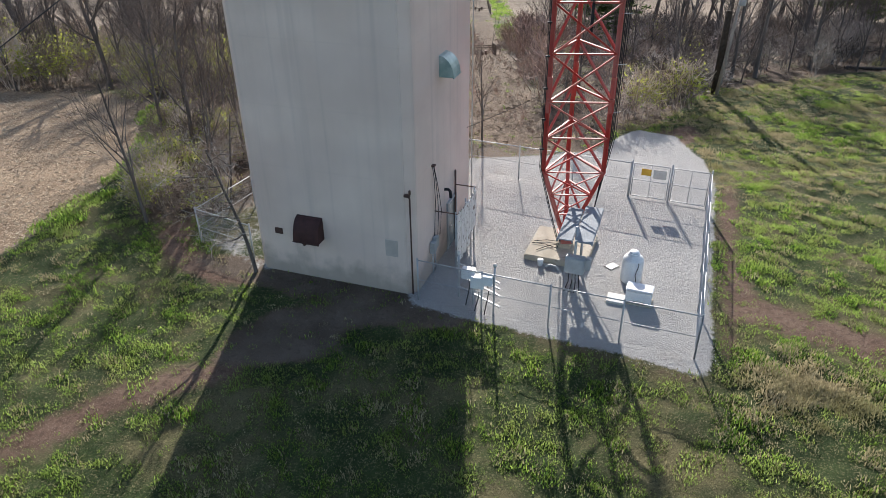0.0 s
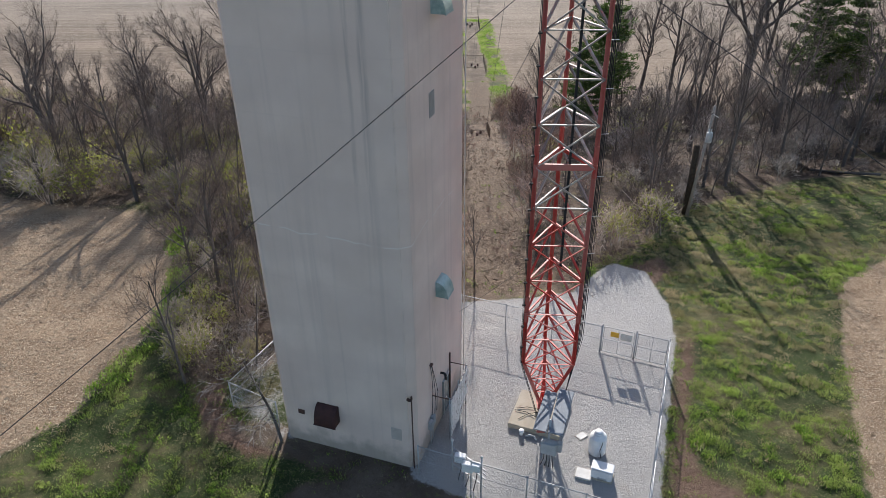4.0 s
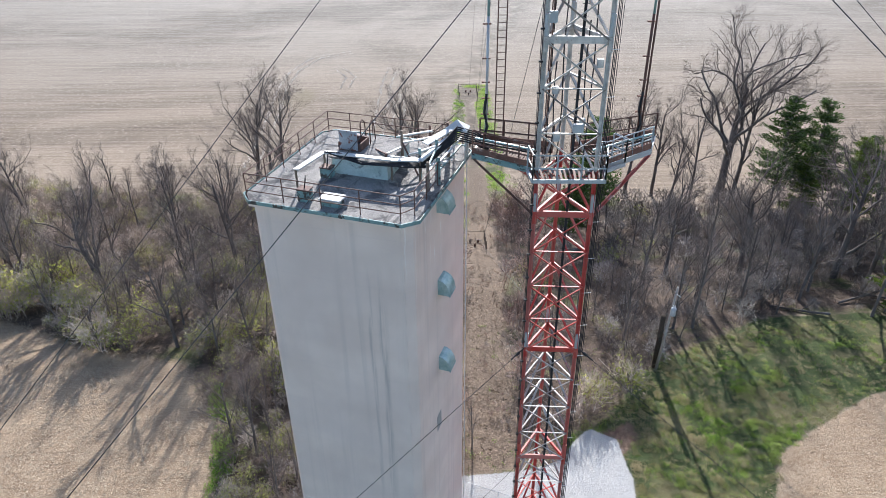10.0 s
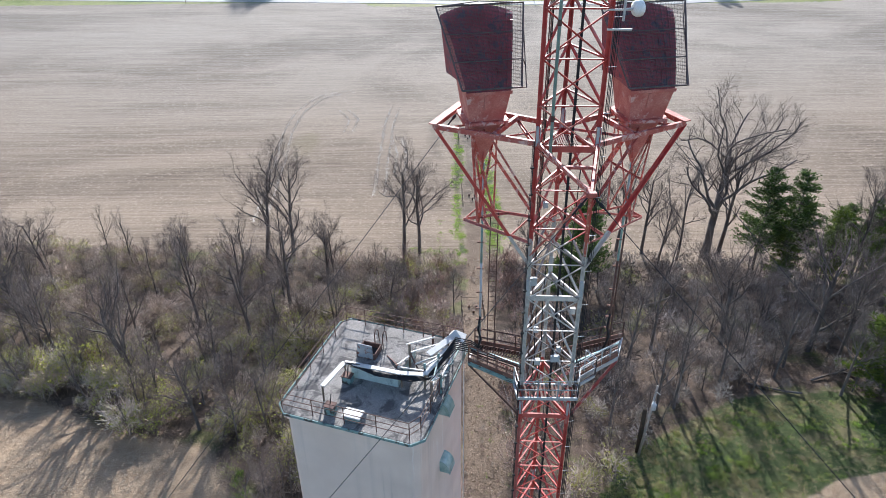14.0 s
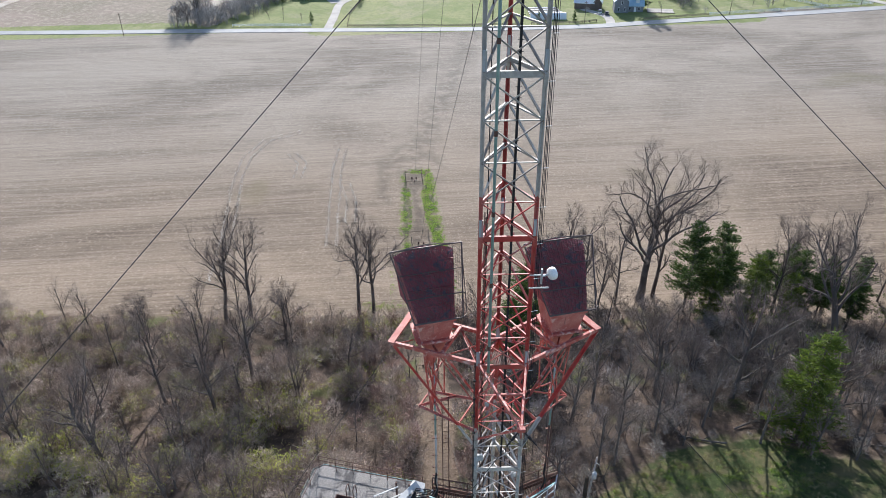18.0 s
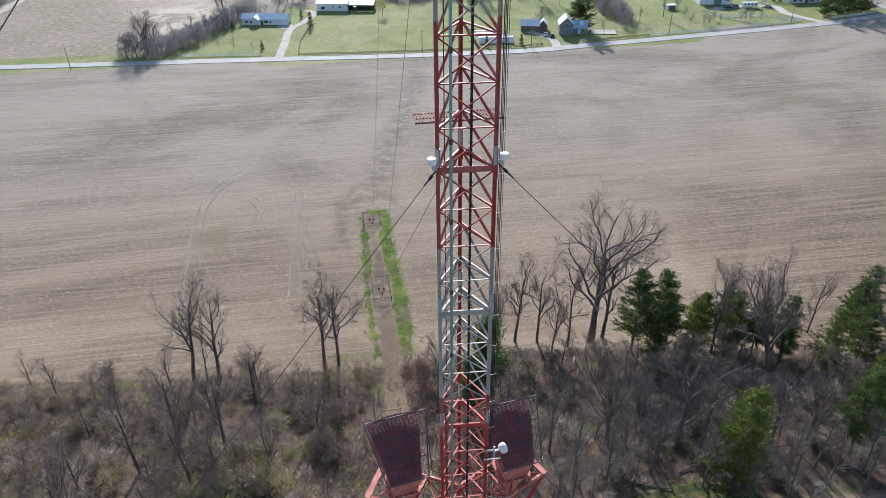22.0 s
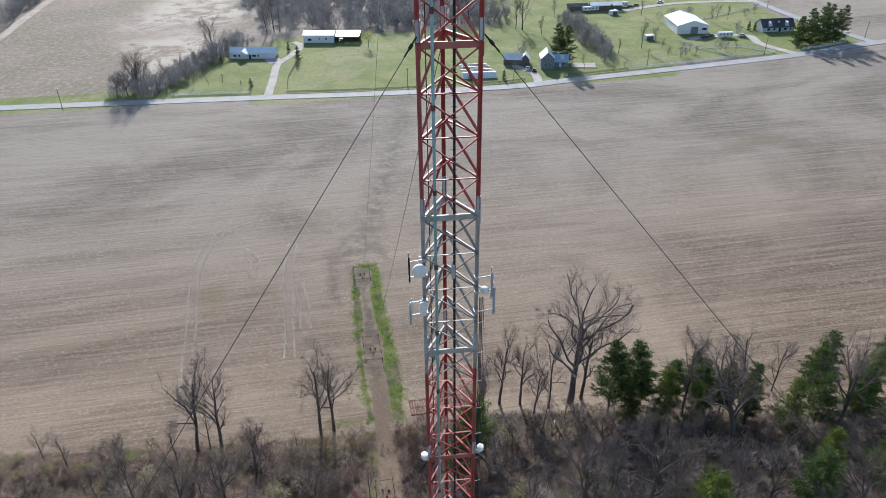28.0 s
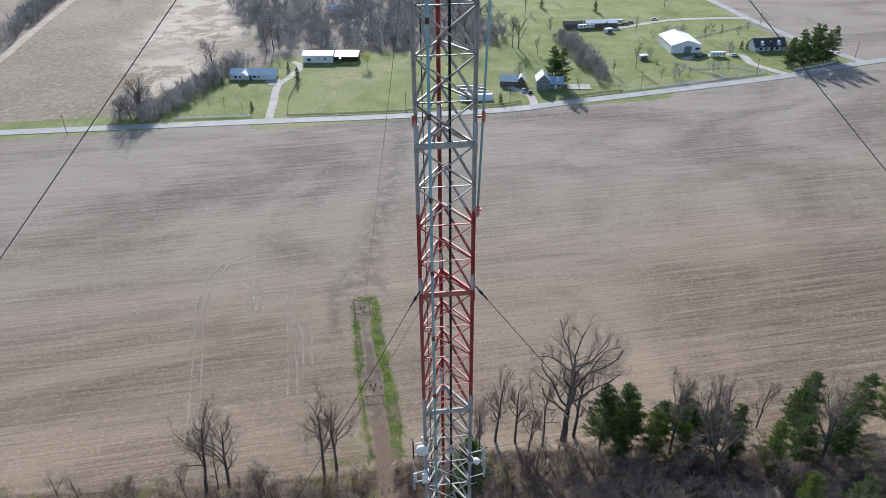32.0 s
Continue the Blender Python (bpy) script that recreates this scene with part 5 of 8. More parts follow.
for x0, x1, y, zz in ((3.2, 3.95, 25.7, (78.4, 77.6, 76.2, 75.5)), (6.3, 7.15, 25.65, (77.2, 76.4, 75.3))):
    for z in zz:
        sa = thing("side_arm", "short galvanised antenna side arm", "bracket", (x0, y, z), group="antenna side arms")
        part("arm", MB().tube((0, 0, 0), (x1 - x0, 0.1, 0), 0.03, n=6), M_GALV, sa)
        part("clamp", MB().box((0 if x0 > 5 else x1 - x0, 0.08, 0), (0.2, 0.24, 0.12)), M_GALV, sa)
low = thing("flood_lamp_box", "small white equipment box on a mast face", "junction box", (5.4, 25.62, 32.9))
part("body", MB().box((0, 0, 0), (0.42, 0.2, 0.34)), M_GREY, low, bevel=0.02)

cage = thing("cross_arm", "rusty slatted grating shelf behind the mast", "bracket", (5.1, 28.0, 66.95))
for dz in (0, 0.55, 1.1):
    part("chord", MB().beam((-1.8, dz, 0), (2.1, dz, 0), 0.06), M_RUSTY, cage)
for i in range(27):
    part("slat", MB().box((-1.76 + 0.146 * i, 0.55, 0.04), (0.085, 1.12, 0.03)), M_RUSTY, cage)

# upper stand-off waveguide brackets
for z, s in ((96.2, -1), (96.2, 1), (92.0, 1)):
    so = thing("standoff_bracket", "red steel waveguide standoff bracket", "bracket", (5.18, 26.5, z))
    e = LEG[0] if s < 0 else LEG[1]
    part("arm", MB().beam((e.x, e.y, 0), (e.x + s * 0.3 * (s > 0) - 0.1 * (s < 0), e.y - 0.1, 0.03), 0.08), M_RED, so)
    part("collar", MB().tube((e.x + ((0.14 if z < 94 else 0.3) if s > 0 else -0.1), e.y - 0.1, -0.2), (e.x + ((0.14 if z < 94 else 0.3) if s > 0 else -0.1), e.y - 0.1, 0.25), 0.08), M_RED, so)
up_w = thing("waveguide", "teal waveguide rising beside the upper mast", "waveguide", (5.18, 26.5, 0))
part("tube", MB().tube((LEG[1].x + 0.12, LEG[1].y - 0.1, 91.7), (LEG[1].x + 0.55, LEG[1].y - 0.1, 104), 0.05), M_TEALPIPE, up_w, smooth=True)

# ---- guy wires ----


def guy(a, az, slope, length=None, end=None):
    """A taut strand from the mast down to its anchor."""
    a = Vector(a)
    d = Vector((math.cos(radians(az)), math.sin(radians(az)), -slope)) if end is None else (Vector(end) - a).normalized()
    if end is None:
        s = 200.0
        for _ in range(30):
            q = a + d * s
            s = (a.z - ground_z(q.x, q.y) - 0.3) / slope
        end = a + d * s
    end = Vector(end)
    g = thing("guy_wire", "long taut steel guy wire of the mast", "guy wire", a, group="guy wires of the mast")
    e = end - a
    n = e.normalized()
    sag = [e * t - Vector((0, 0, 4 * t * (1 - t) * e.length * 0.004)) for t in np.linspace(0, 1, 13)]
    part("strand", MB().pipe(sag, 0.016, 5), M_WIRE, g)
    part("socket", MB().tube(n * 0.05, n * 0.9, 0.035, n=6), M_BLACK, g)
    part("insulator", MB().tube(n * 0.35, n * 0.55, 0.07, n=8), M_BLACK, g)
    return end


anchor_spots = [guy((0.95, 30.25, 43.75), 212, 0.945), guy((9.42, 30.2, 43.75), -32.7, 0.866), guy((5.2, 21.4, 43.8), 204.9, 0.964), guy((5.34, 21.4, 43.8), -36.8, 0.766)]
for z, az, sl in ((21.75, 207, 0.607), (65.8, 211.9, 0.748), (88.1, 210.9, 1.03), (110.0, 209, 0.94)):
    anchor_spots.append(guy((3.9, 25.8, z), az, sl))
for z, az, sl in ((21.75, -30.1, 0.544), (65.9, -29.9, 0.812), (88.1, -31, 1.02), (110.0, -30, 0.95)):
    anchor_spots.append(guy((6.4, 25.7, z), az, sl))
for z, end in ((21.75, (5.3, 84, -7.0)), (43.6, (5.6, 84.6, -7.0)), (65.9, (5.6, 128, -11)), (87.5, (6.2, 129.5, -11)), (109.8, (6.4, 160, -11.2))):
    anchor_spots.append(guy((5.3, 28.0, z), 90, 1, end=end))

# ---- fenced yard ----
M_LINK = plain("chain_link_wire", (0.40, 0.42, 0.44), (0.52, 0.54, 0.56), 4.0, 40.0, 0.45, 0.6, 0.0)
M_PAD = plain("yard_slab_concrete", (0.42, 0.37, 0.29), (0.52, 0.47, 0.38), 1.5, 22.0, 0.9, 0, 0.2, 0.2, (0.30, 0.26, 0.20), 0.6, 0.7)
M_TANK = plain("white_poly_tank", (0.74, 0.76, 0.78), (0.82, 0.83, 0.84), 2.0, 18.0, 0.35, 0.0, 0.02)
M_SIGN = plain("yellow_sign", (0.62, 0.36, 0.03), (0.70, 0.42, 0.05), 3.0, 20.0, 0.5, 0.0, 0.0)
M_SHIELD = plain("blue_grey_sheet", (0.20, 0.235, 0.27), (0.27, 0.305, 0.34), 2.0, 20.0, 0.75, 0.0, 0.05)
FENCE_H = 1.83


def chain_panel(a, b, parent, z0=0.05, z1=FENCE_H, pitch=0.085):
    """Diamond wire between two posts."""
    a, b = Vector((*a, 0)), Vector((*b, 0))
    ln, h = (b - a).length, z1 - z0
    d = (b - a).normalized()
    mb = MB()
    k = -h
    while k < ln:
        for s in (1, -1):
            u0, u1 = (k, k + h) if s > 0 else (k + h, k)
            w0, w1 = z0, z1
            pts = []
            for u, w, uu, ww in ((u0, w0, u1, w1), (u1, w1, u0, w0)):
                if u < 0:
                    w, u = w + (ww - w) * (0 - u) / (uu - u), 0
                if u > ln:
                    w, u = w + (ww - w) * (ln - u) / (uu - u), ln
                pts.append((u, w))
            (p, q), (r, t) = pts
            if abs(p - r) > 0.03:
                mb.tube(a + d * p + Vector((0, 0, q)), a + d * r + Vector((0, 0, t)), 0.0022, n=3, caps=False)
        k += pitch
    tagged(part("chain_link", mb, M_LINK, parent), kind="stuff")


def fence_run(pts, label, link=True, mid=True):
    o = pts[0]
    f = thing("chain_link_fence", label, "fence", (*o, ground_z(*o)))
    loc = [(x - o[0], y - o[1]) for x, y in pts]
    for x, y in loc:
        p = part("fence_post", MB().tube((x, y, -0.15), (x, y, FENCE_H + 0.04), 0.034, n=8), M_GALV, f, smooth=True)
        part("post_cap", MB().lathe((x, y, FENCE_H + 0.04), [(0.042, 0), (0.036, 0.03), (0.012, 0.05)], 8), M_GALV, p)
    for a, b in zip(loc[:-1], loc[1:]):
        part("top_rail", MB().tube((*a, FENCE_H), (*b, FENCE_H), 0.022, n=6), M_GALV, f, smooth=True)
        if mid:
            part("tension_rail", MB().tube((*a, FENCE_H * 0.52), (*b, FENCE_H * 0.52), 0.014, n=5), M_GALV, f, smooth=True)
        if link:
            chain_panel(a, b, f)
    return f


def along(a, b, n):
    return [(a[0] + (b[0] - a[0]) * i / n, a[1] + (b[1] - a[1]) * i / n) for i in range(n + 1)]


fence_run(along((-1.12, 22.68), (8.55, 18.95), 4), "galvanised chain-link fence along the lawn edge")
fence_run(along((8.55, 18.95), (12.55, 30.15), 4), "galvanised chain-link fence beside the bare earth strip")
fence_run(along((9.1, 31.6), (1.2, 34.9), 3) + along((1.2, 34.9), (-7.4, 35.2), 3)[1:], "galvanised chain-link fence behind the building")
fence_run([(-7.4, 35.2), (-9.4, 30.8), (-11.05, 27.35), (-8.3, 25.8)], "galvanised chain-link fence round a small side yard")
for k, (a, b, sign) in enumerate((((9.24, 31.6), (10.82, 30.95), True), ((11.0, 30.88), (12.5, 30.25), False))):
    g = thing("fence_gate", "closed chain-link gate leaf with yellow and white signs" if sign else "closed chain-link gate leaf of round tube", "gate", (*a, 0), group="double yard gate")
    e = (b[0] - a[0], b[1] - a[1])
    for u in (0.0, 0.5, 1.0):
        part("upright", MB().tube((e[0] * u, e[1] * u, 0.08), (e[0] * u, e[1] * u, FENCE_H - 0.03), 0.024 if u != 0.5 else 0.016, n=6), M_GALV, g, smooth=True)
    for z in (0.08, 0.95, FENCE_H - 0.03):
        part("cross_rail", MB().tube((0, 0, z), (*e, z), 0.022, n=6), M_GALV, g, smooth=True)
    chain_panel((0, 0), e, g, 0.1, FENCE_H - 0.05)
    for u in (-0.05, 1.05):
        part("gate_post", MB().tube((e[0] * u, e[1] * u, -0.1), (e[0] * u, e[1] * u, FENCE_H + 0.15), 0.034, n=8), M_GALV, g, smooth=True)
    if sign:
        s = part("sign_board", MB().box((e[0] * 0.36 - 0.015, e[1] * 0.36 - 0.04, 1.42), (0.46, 0.015, 0.34), pose(0, 0, 0, 0, 0, -22)), M_SIGN, g, "plain yellow warning sign")
        part("sign_board", MB().box((e[0] * 0.74 - 0.015, e[1] * 0.74 - 0.04, 1.38), (0.62, 0.015, 0.46), pose(0, 0, 0, 0, 0, -22)), M_WHITE, g, "blank pale sign plate")

# mast foundation and the equipment under its shield
pad = thing("mast_foundation", "square tan concrete foundation slab under the mast", "foundation", (5.04, 26.47, 0), -21.5)
part("slab", MB().box((0, 0, -0.04), (2.66, 2.72, 0.56)), M_PAD, pad, bevel=0.03)
part("pier", MB().box((0.13, -0.02, 0.34), (0.62, 0.62, 0.26)), M_PAD, pad, bevel=0.02)
for i, (a, b) in enumerate((((-1.2, -0.2), (-0.2, 0.1)), ((-1.25, -0.35), (-0.1, -0.5)), ((-0.9, -0.9), (-0.15, -0.15)))):
    cb = thing("ground_cable", "loose dark cable lying on the slab", "cable", (5.04, 26.47, 0.25), -21.5)
    part("cable", MB().pipe([(*a, 0.03), ((a[0] + b[0]) / 2, (a[1] + b[1]) / 2 + 0.12, 0.04), (*b, 0.05), (b[0] + 0.1, b[1] + 0.05, 0.5)], 0.015, 6), M_BLACK, cb, smooth=True)
shelter = thing("cable_shield", "two flat grey metal sheets on posts over the cable run", "cable shield", (0, 0, 0))
for q in (((5.08, 25.55), (5.58, 25.36), (4.72, 22.82), (4.18, 23.0)), ((5.75, 25.62), (6.42, 25.4), (5.42, 22.55), (4.85, 22.78))):
    n = 7
    for i in range(n):
        u0, u1 = i / n, (i + 0.96) / n
        a, b = Vector(q[0]).lerp(Vector(q[1]), u0), Vector(q[0]).lerp(Vector(q[1]), u1)
        c, d = Vector(q[3]).lerp(Vector(q[2]), u1), Vector(q[3]).lerp(Vector(q[2]), u0)
        part("sheet_strip", MB().prism([tuple(a), tuple(d), tuple(c), tuple(b)], 2.5, 2.55), M_SHIELD, shelter)
    part("edge_rail", MB().beam((*q[0], 2.48), (*q[3], 2.48), 0.05, 0.08), M_SHIELD, shelter)
    part("edge_rail", MB().beam((*q[1], 2.48), (*q[2], 2.48), 0.05, 0.08), M_SHIELD, shelter)
for x, y in ((4.95, 23.15), (5.6, 25.0)):
    part("post", MB().tube((x, y, -0.1), (x, y, 2.95 if y < 24 else 2.5), 0.055), M_GALV, shelter, smooth=True)
part("red_marker", MB().box((4.55, 22.98, 2.42), (0.45, 0.05, 0.2)), M_RED, shelter)
cab = thing("equipment_cabinet", "grey weatherproof cabinet on a post", "cabinet", (4.97, 23.0, 0), -21)
part("body", MB().box((0, -0.05, 1.4), (0.75, 0.32, 0.72)), M_GREY, cab, bevel=0.03)
part("door", MB().box((0, -0.225, 1.4), (0.66, 0.03, 0.64)), M_GREY, cab, bevel=0.01)
part("side_box", MB().box((0.48, 0.1, 1.45), (0.2, 0.3, 0.5)), M_GALV, cab, bevel=0.02)
for i in range(4):
    part("conduit", MB().pipe([(-0.2 + 0.12 * i, -0.05, 1.05), (-0.2 + 0.14 * i, -0.08, 0.6), (-0.35 + 0.2 * i, 0.05, 0.02)], 0.02, 5), M_BLACK, cab, smooth=True)
tank = thing("chemical_tank", "white plastic upright tank with a black hose", "tank", (7.5, 23.98, 0))
part("body", MB().lathe((0, 0, 0), [(0.36, -0.03), (0.42, 0.05), (0.43, 0.3), (0.42, 0.95), (0.38, 1.08), (0.24, 1.14), (0.23, 1.26), (0.20, 1.30), (0.05, 1.31)], 26), M_TANK, tank, smooth=True)
part("hose", MB().pipe([(0.05, -0.2, 1.12), (0.12, -0.44, 0.95), (0.02, -0.46, 0.5), (0.12, -0.47, 0.02)], 0.016, 5), M_BLACK, tank, smooth=True)
part("lid", MB().lathe((0, 0, 1.3), [(0.19, 0), (0.18, 0.05), (0.05, 0.06)], 18), M_TANK, tank, smooth=True)
gen = thing("generator_box", "white boxy equipment housing on the gravel", "equipment box", (7.45, 22.45, 0), -22)
part("body", MB().box((0, 0, 0.3), (0.98, 0.55, 0.6)), M_TANK, gen, bevel=0.05)
part("cover", MB().box((0, 0, 0.62), (1.02, 0.6, 0.08)), M_TANK, gen, bevel=0.03)
part("grille", MB().box((0.05, -0.285, 0.12), (0.42, 0.02, 0.09)), M_GREY, gen)
part("base", MB().box((0, 0, 0.0), (1.08, 0.66, 0.08)), M_PAD, gen, bevel=0.01)
for x, y, s, rz, lab in ((6.62, 22.55, (0.72, 0.62, 0.1), -20, "square white pad lying on the gravel"), (6.95, 25.0, (0.5, 0.36, 0.03), 35, "thin white sheet lying on the gravel")):
    sl = thing("equipment_pad", lab, "slab", (x, y, 0), rz)
    part("slab", MB().box((0, 0, s[2] / 2), s), M_WHITE, sl, bevel=0.012)
    part("edge", MB().box((0, 0, 0.005), (s[0] + 0.03, s[1] + 0.03, 0.02)), M_PAD, sl)
scrap = thing("paper_scrap", "small white scrap on the gravel", "litter", (5.0, 20.9, 0.02), 70)
part("sheet", MB().box((0, 0, 0.01), (0.3, 0.1, 0.02)), M_WHITE, scrap)
hose = thing("corrugated_hose", "short grey hose end beside the slab", "hose", (4.35, 24.85, 0.04))
part("hose", MB().pipe([(-0.2, 0.1, 0.02), (0, 0.15, 0.06), (0.2, 0.05, 0.05), (0.3, -0.15, 0.02)], 0.05, 8), M_GREY, hose, smooth=True)
bucket = thing("bucket", "pale plastic bucket beside the slab", "bucket", (3.95, 25.15, 0))
part("body", MB().lathe((0, 0, 0), [(0.1, 0), (0.13, 0.28), (0.12, 0.28), (0.09, 0.02)], 14), M_TANK, bucket, smooth=True)
part("rim", MB().lathe((0, 0, 0.26), [(0.125, 0), (0.14, 0.01), (0.125, 0.03)], 14), M_TANK, bucket, smooth=True)
# meter stand beside the fence
stand = thing("meter_stand", "white electric boxes on a galvanised pipe frame", "electric panel", (0, 0, 0))
for x, y, h in ((0.46, 22.87, 1.95), (1.75, 21.62, 2.15), (1.0, 22.35, 1.4)):
    part("post", MB().tube((x, y, -0.1), (x, y, h), 0.04), M_GALV, stand, smooth=True)
    if h > 1.5:
        part("post_ball", MB().lathe((x, y, h), [(0.05, 0), (0.075, 0.05), (0.06, 0.12), (0.01, 0.14)], 10), M_WHITE, stand, smooth=True)
for z in (0.5, 1.0, 1.3, 1.55):
    part("strut", MB().beam((0.38, 22.95, z), (1.95, 21.43, z), 0.05), M_GALV, stand)
for x, y, z, w, h in ((0.92, 22.38, 1.5, 0.5, 0.42), (1.25, 22.0, 1.35, 0.52, 0.5), (1.6, 21.74, 1.6, 0.4, 0.4)):
    b = part("panel_box", MB().box((0, 0, 0), (w, 0.3, h)), M_TANK, stand, bevel=0.025)
    b.matrix_basis = pose(x - 0.1, y - 0.12, z, 0, 0, -16)
    part("conduit", MB().pipe([(0, 0, -h / 2), (0.05, 0, -h / 2 - 0.4), (-0.1, 0, -z)], 0.022, 5), M_BLACK, b, smooth=True)
# slatted screen in front of the door
screen = thing("board_screen", "peeling white board screen in front of the door", "screen", BF, BROT)
for i in range(15):
    y = 2.3 + i * 0.18
    top_ = 2.55 + (0.0, 0.07, -0.05, 0.03, -0.09)[i % 5]
    foot_ = 0.25 + (0.0, 0.1, 0.04)[i % 3] + (0.5 if i > 9 else 0)
    part("board", MB().box((0.97 + 0.006 * (i % 2), y + 0.085, (top_ + foot_) / 2), (0.03, 0.165, top_ - foot_)), M_PEEL, screen, bevel=0.004)
for y in (2.32, 3.65, 4.95):
    part("post", MB().tube((0.90, y, -0.1), (0.90, y, 2.7), 0.035), M_GALV, screen, smooth=True)
for z in (1.0, 2.4):
    part("rail", MB().beam((0.925, 2.3, z), (0.925, 5.0, z), 0.05), M_WOOD, screen)
for y in (2.32, 4.95):
    part("tie_bar", MB().tube((0.0, y, 2.62), (0.97, y, 2.62), 0.025, n=6), M_RUST, screen)

# utility poles by the wood
pole = thing("utility_pole", "leaning grey wooden utility pole with a transformer", "utility pole", (20.05, 50.4, -1.2))
M_POLE = plain("silvered_pole", (0.30, 0.27, 0.24), (0.40, 0.365, 0.33), 2.0, 26.0, 0.9, 0.0, 0.2, 0.2)
M_VINE = plain("dark_vined_bark", (0.035, 0.028, 0.022), (0.075, 0.06, 0.045), 4.0, 26.0, 0.95, 0.0, 0.4, 0.1)
part("shaft", MB().tube((0, 0, 0), (0.62, 0.1, 9.3), 0.14, 0.1, 10), M_POLE, pole, smooth=True)
part("transformer", MB().lathe((0.48, -0.26, 6.5), [(0.2, 0), (0.24, 0.06), (0.24, 0.75), (0.2, 0.82), (0.05, 0.86)], 14), M_GREY, pole, "pale grey can transformer", smooth=True)
for dx in (-0.1, 0.1):
    part("bushing", MB().tube((0.48 + dx, -0.26, 7.3), (0.48 + dx, -0.26, 7.6), 0.035), M_DISH, pole)
part("cutout", MB().tube((0.55, -0.1, 8.7), (0.9, -0.3, 8.5), 0.03), M_DISH, pole)
stub = thing("pole_stub", "short thick dark wooden pole covered in vine", "utility pole", (20.0, 50.7, -1.2))
part("shaft", MB().tube((0, 0, 0), (-0.05, 0, 6.0), 0.27, 0.22, 10), M_VINE, stub, smooth=True)
part("cap", MB().lathe((-0.05, 0, 6.0), [(0.22, 0), (0.15, 0.06), (0.02, 0.08)], 10), M_VINE, stub)
ln = thing("service_line", "thin sagging power line from the pole to the building", "power line", (20.6, 50.4, 7.6))
part("wire", MB().pipe([Vector((0, 0, 0)).lerp(Vector((-21.0, -22.5, -3.0)), t) - Vector((0, 0, 4 * t * (1 - t) * 0.9)) for t in np.linspace(0, 1, 12)], 0.014, 4), M_BLACK, ln)
part("clamp", MB().tube((-0.05, -0.05, 0), (-0.3, -0.3, -0.03), 0.03), M_BLACK, ln)

# guy anchor plots along the cut path and in the field strip
for x, y, w, d in ((4.3, 84, 3.2, 5.0), (6.0, 128.5, 3.8, 9.0), (6.2, 160.5, 4.2, 6.0)):
    z = ground_z(x, y)
    pen = thing("anchor_enclosure", "low wooden-post enclosure round a guy anchor", "enclosure", (x, y, z))
    slope = (ground_z(x, y + 2) - ground_z(x, y - 2)) / 4
    for sx in (-1, 1):
        for i in range(4):
            yy = -d / 2 + d * i / 3
            part("post", MB().tube((sx * w / 2, yy, slope * yy - 0.3), (sx * w / 2, yy, slope * yy + 1.3), 0.08, n=6), M_WOOD, pen)
        part("rail", MB().beam((sx * w / 2, -d / 2, -slope * d / 2 + 1.0), (sx * w / 2, d / 2, slope * d / 2 + 1.0), 0.05, 0.08), M_WOOD, pen)
    for yy in (-d / 2, d / 2):
        part("rail", MB().beam((-w / 2, yy, slope * yy + 1.0), (w / 2, yy, slope * yy + 1.0), 0.05, 0.08), M_WOOD, pen)
    for dx, dy in ((-0.5, 0.6), (0.6, 0.4), (0.1, -1.2)):
        part("anchor_block", MB().box((dx, dy, slope * dy + 0.25), (0.3, 0.4, 0.5)), M_RUST, pen, bevel=0.05)

# ---- trees and brush ----


def bark(name, a, b):
    k = Nodes(name)
    p = k.pos()
    col = k.mix(k.ramp(k.noise(p, 0.45, 4), 0.36, 0.64), a, b)
    col = k.mix(k.ramp(k.island(), 0.0, 1.0, 0.0, 0.45, False), col, tuple(0.6 * v for v in a))
    col = k.mix(k.ramp(k.noise(k.scaled(p, (14, 14, 3)), 1.0, 3, 0.7), 0.45, 0.7, 0, 0.5), col, tuple(0.5 * v for v in a))
    return k.out(col, 0.9, 0, 0.2)


def foliage(name, a, b, c, through_=0.45):
    """Leaves and blades: part of the light shines through them."""
    k = Nodes(name)
    col = k.mix(k.island(), a, b)
    col = k.mix(k.ramp(k.noise(k.pos(), 0.35, 3), 0.4, 0.65), col, c)
    k.out(col, 0.75, 0, 0.25)
    tr, mx = k.n("BsdfTranslucent"), k.n("MixShader")
    k.link(col, tr.inputs[0])
    mx.inputs[0].default_value = through_
    k.link(k.bsdf.outputs[0], mx.inputs[1])
    k.link(tr.outputs[0], mx.inputs[2])
    k.link(mx.outputs[0], k.t.nodes["Material Output"].inputs[0])
    return k.mat


def brush(name, dark, mid, pale):
    """Leafless stems whose colour differs from bush to bush."""
    k = Nodes(name)
    tone = k.attr("tone")
    col = k.mix(k.ramp(tone, 0.0, 0.5, smooth=False), dark, mid)
    col = k.mix(k.ramp(tone, 0.55, 1.0, smooth=False), col, pale)
    col = k.mix(k.ramp(k.island(), 0.0, 1.0, 0.0, 0.4, False), col, tuple(0.6 * v for v in mid))
    return k.out(col, 0.9, 0, 0.2)


M_BARK = bark("grey_bark", (0.11, 0.095, 0.087), (0.19, 0.168, 0.155))
M_TWIG = bark("twigs", (0.13, 0.102, 0.088), (0.27, 0.218, 0.19))
M_DUSK = bark("dusky_stems", (0.15, 0.125, 0.112), (0.31, 0.264, 0.238))
M_DUSK_BRUSH = brush("dusky_brush_stems", (0.06, 0.049, 0.045), (0.195, 0.163, 0.147), (0.52, 0.46, 0.42))
M_BRUSH = brush("brush_stems", (0.12, 0.092, 0.075), (0.42, 0.335, 0.275), (0.68, 0.57, 0.48))
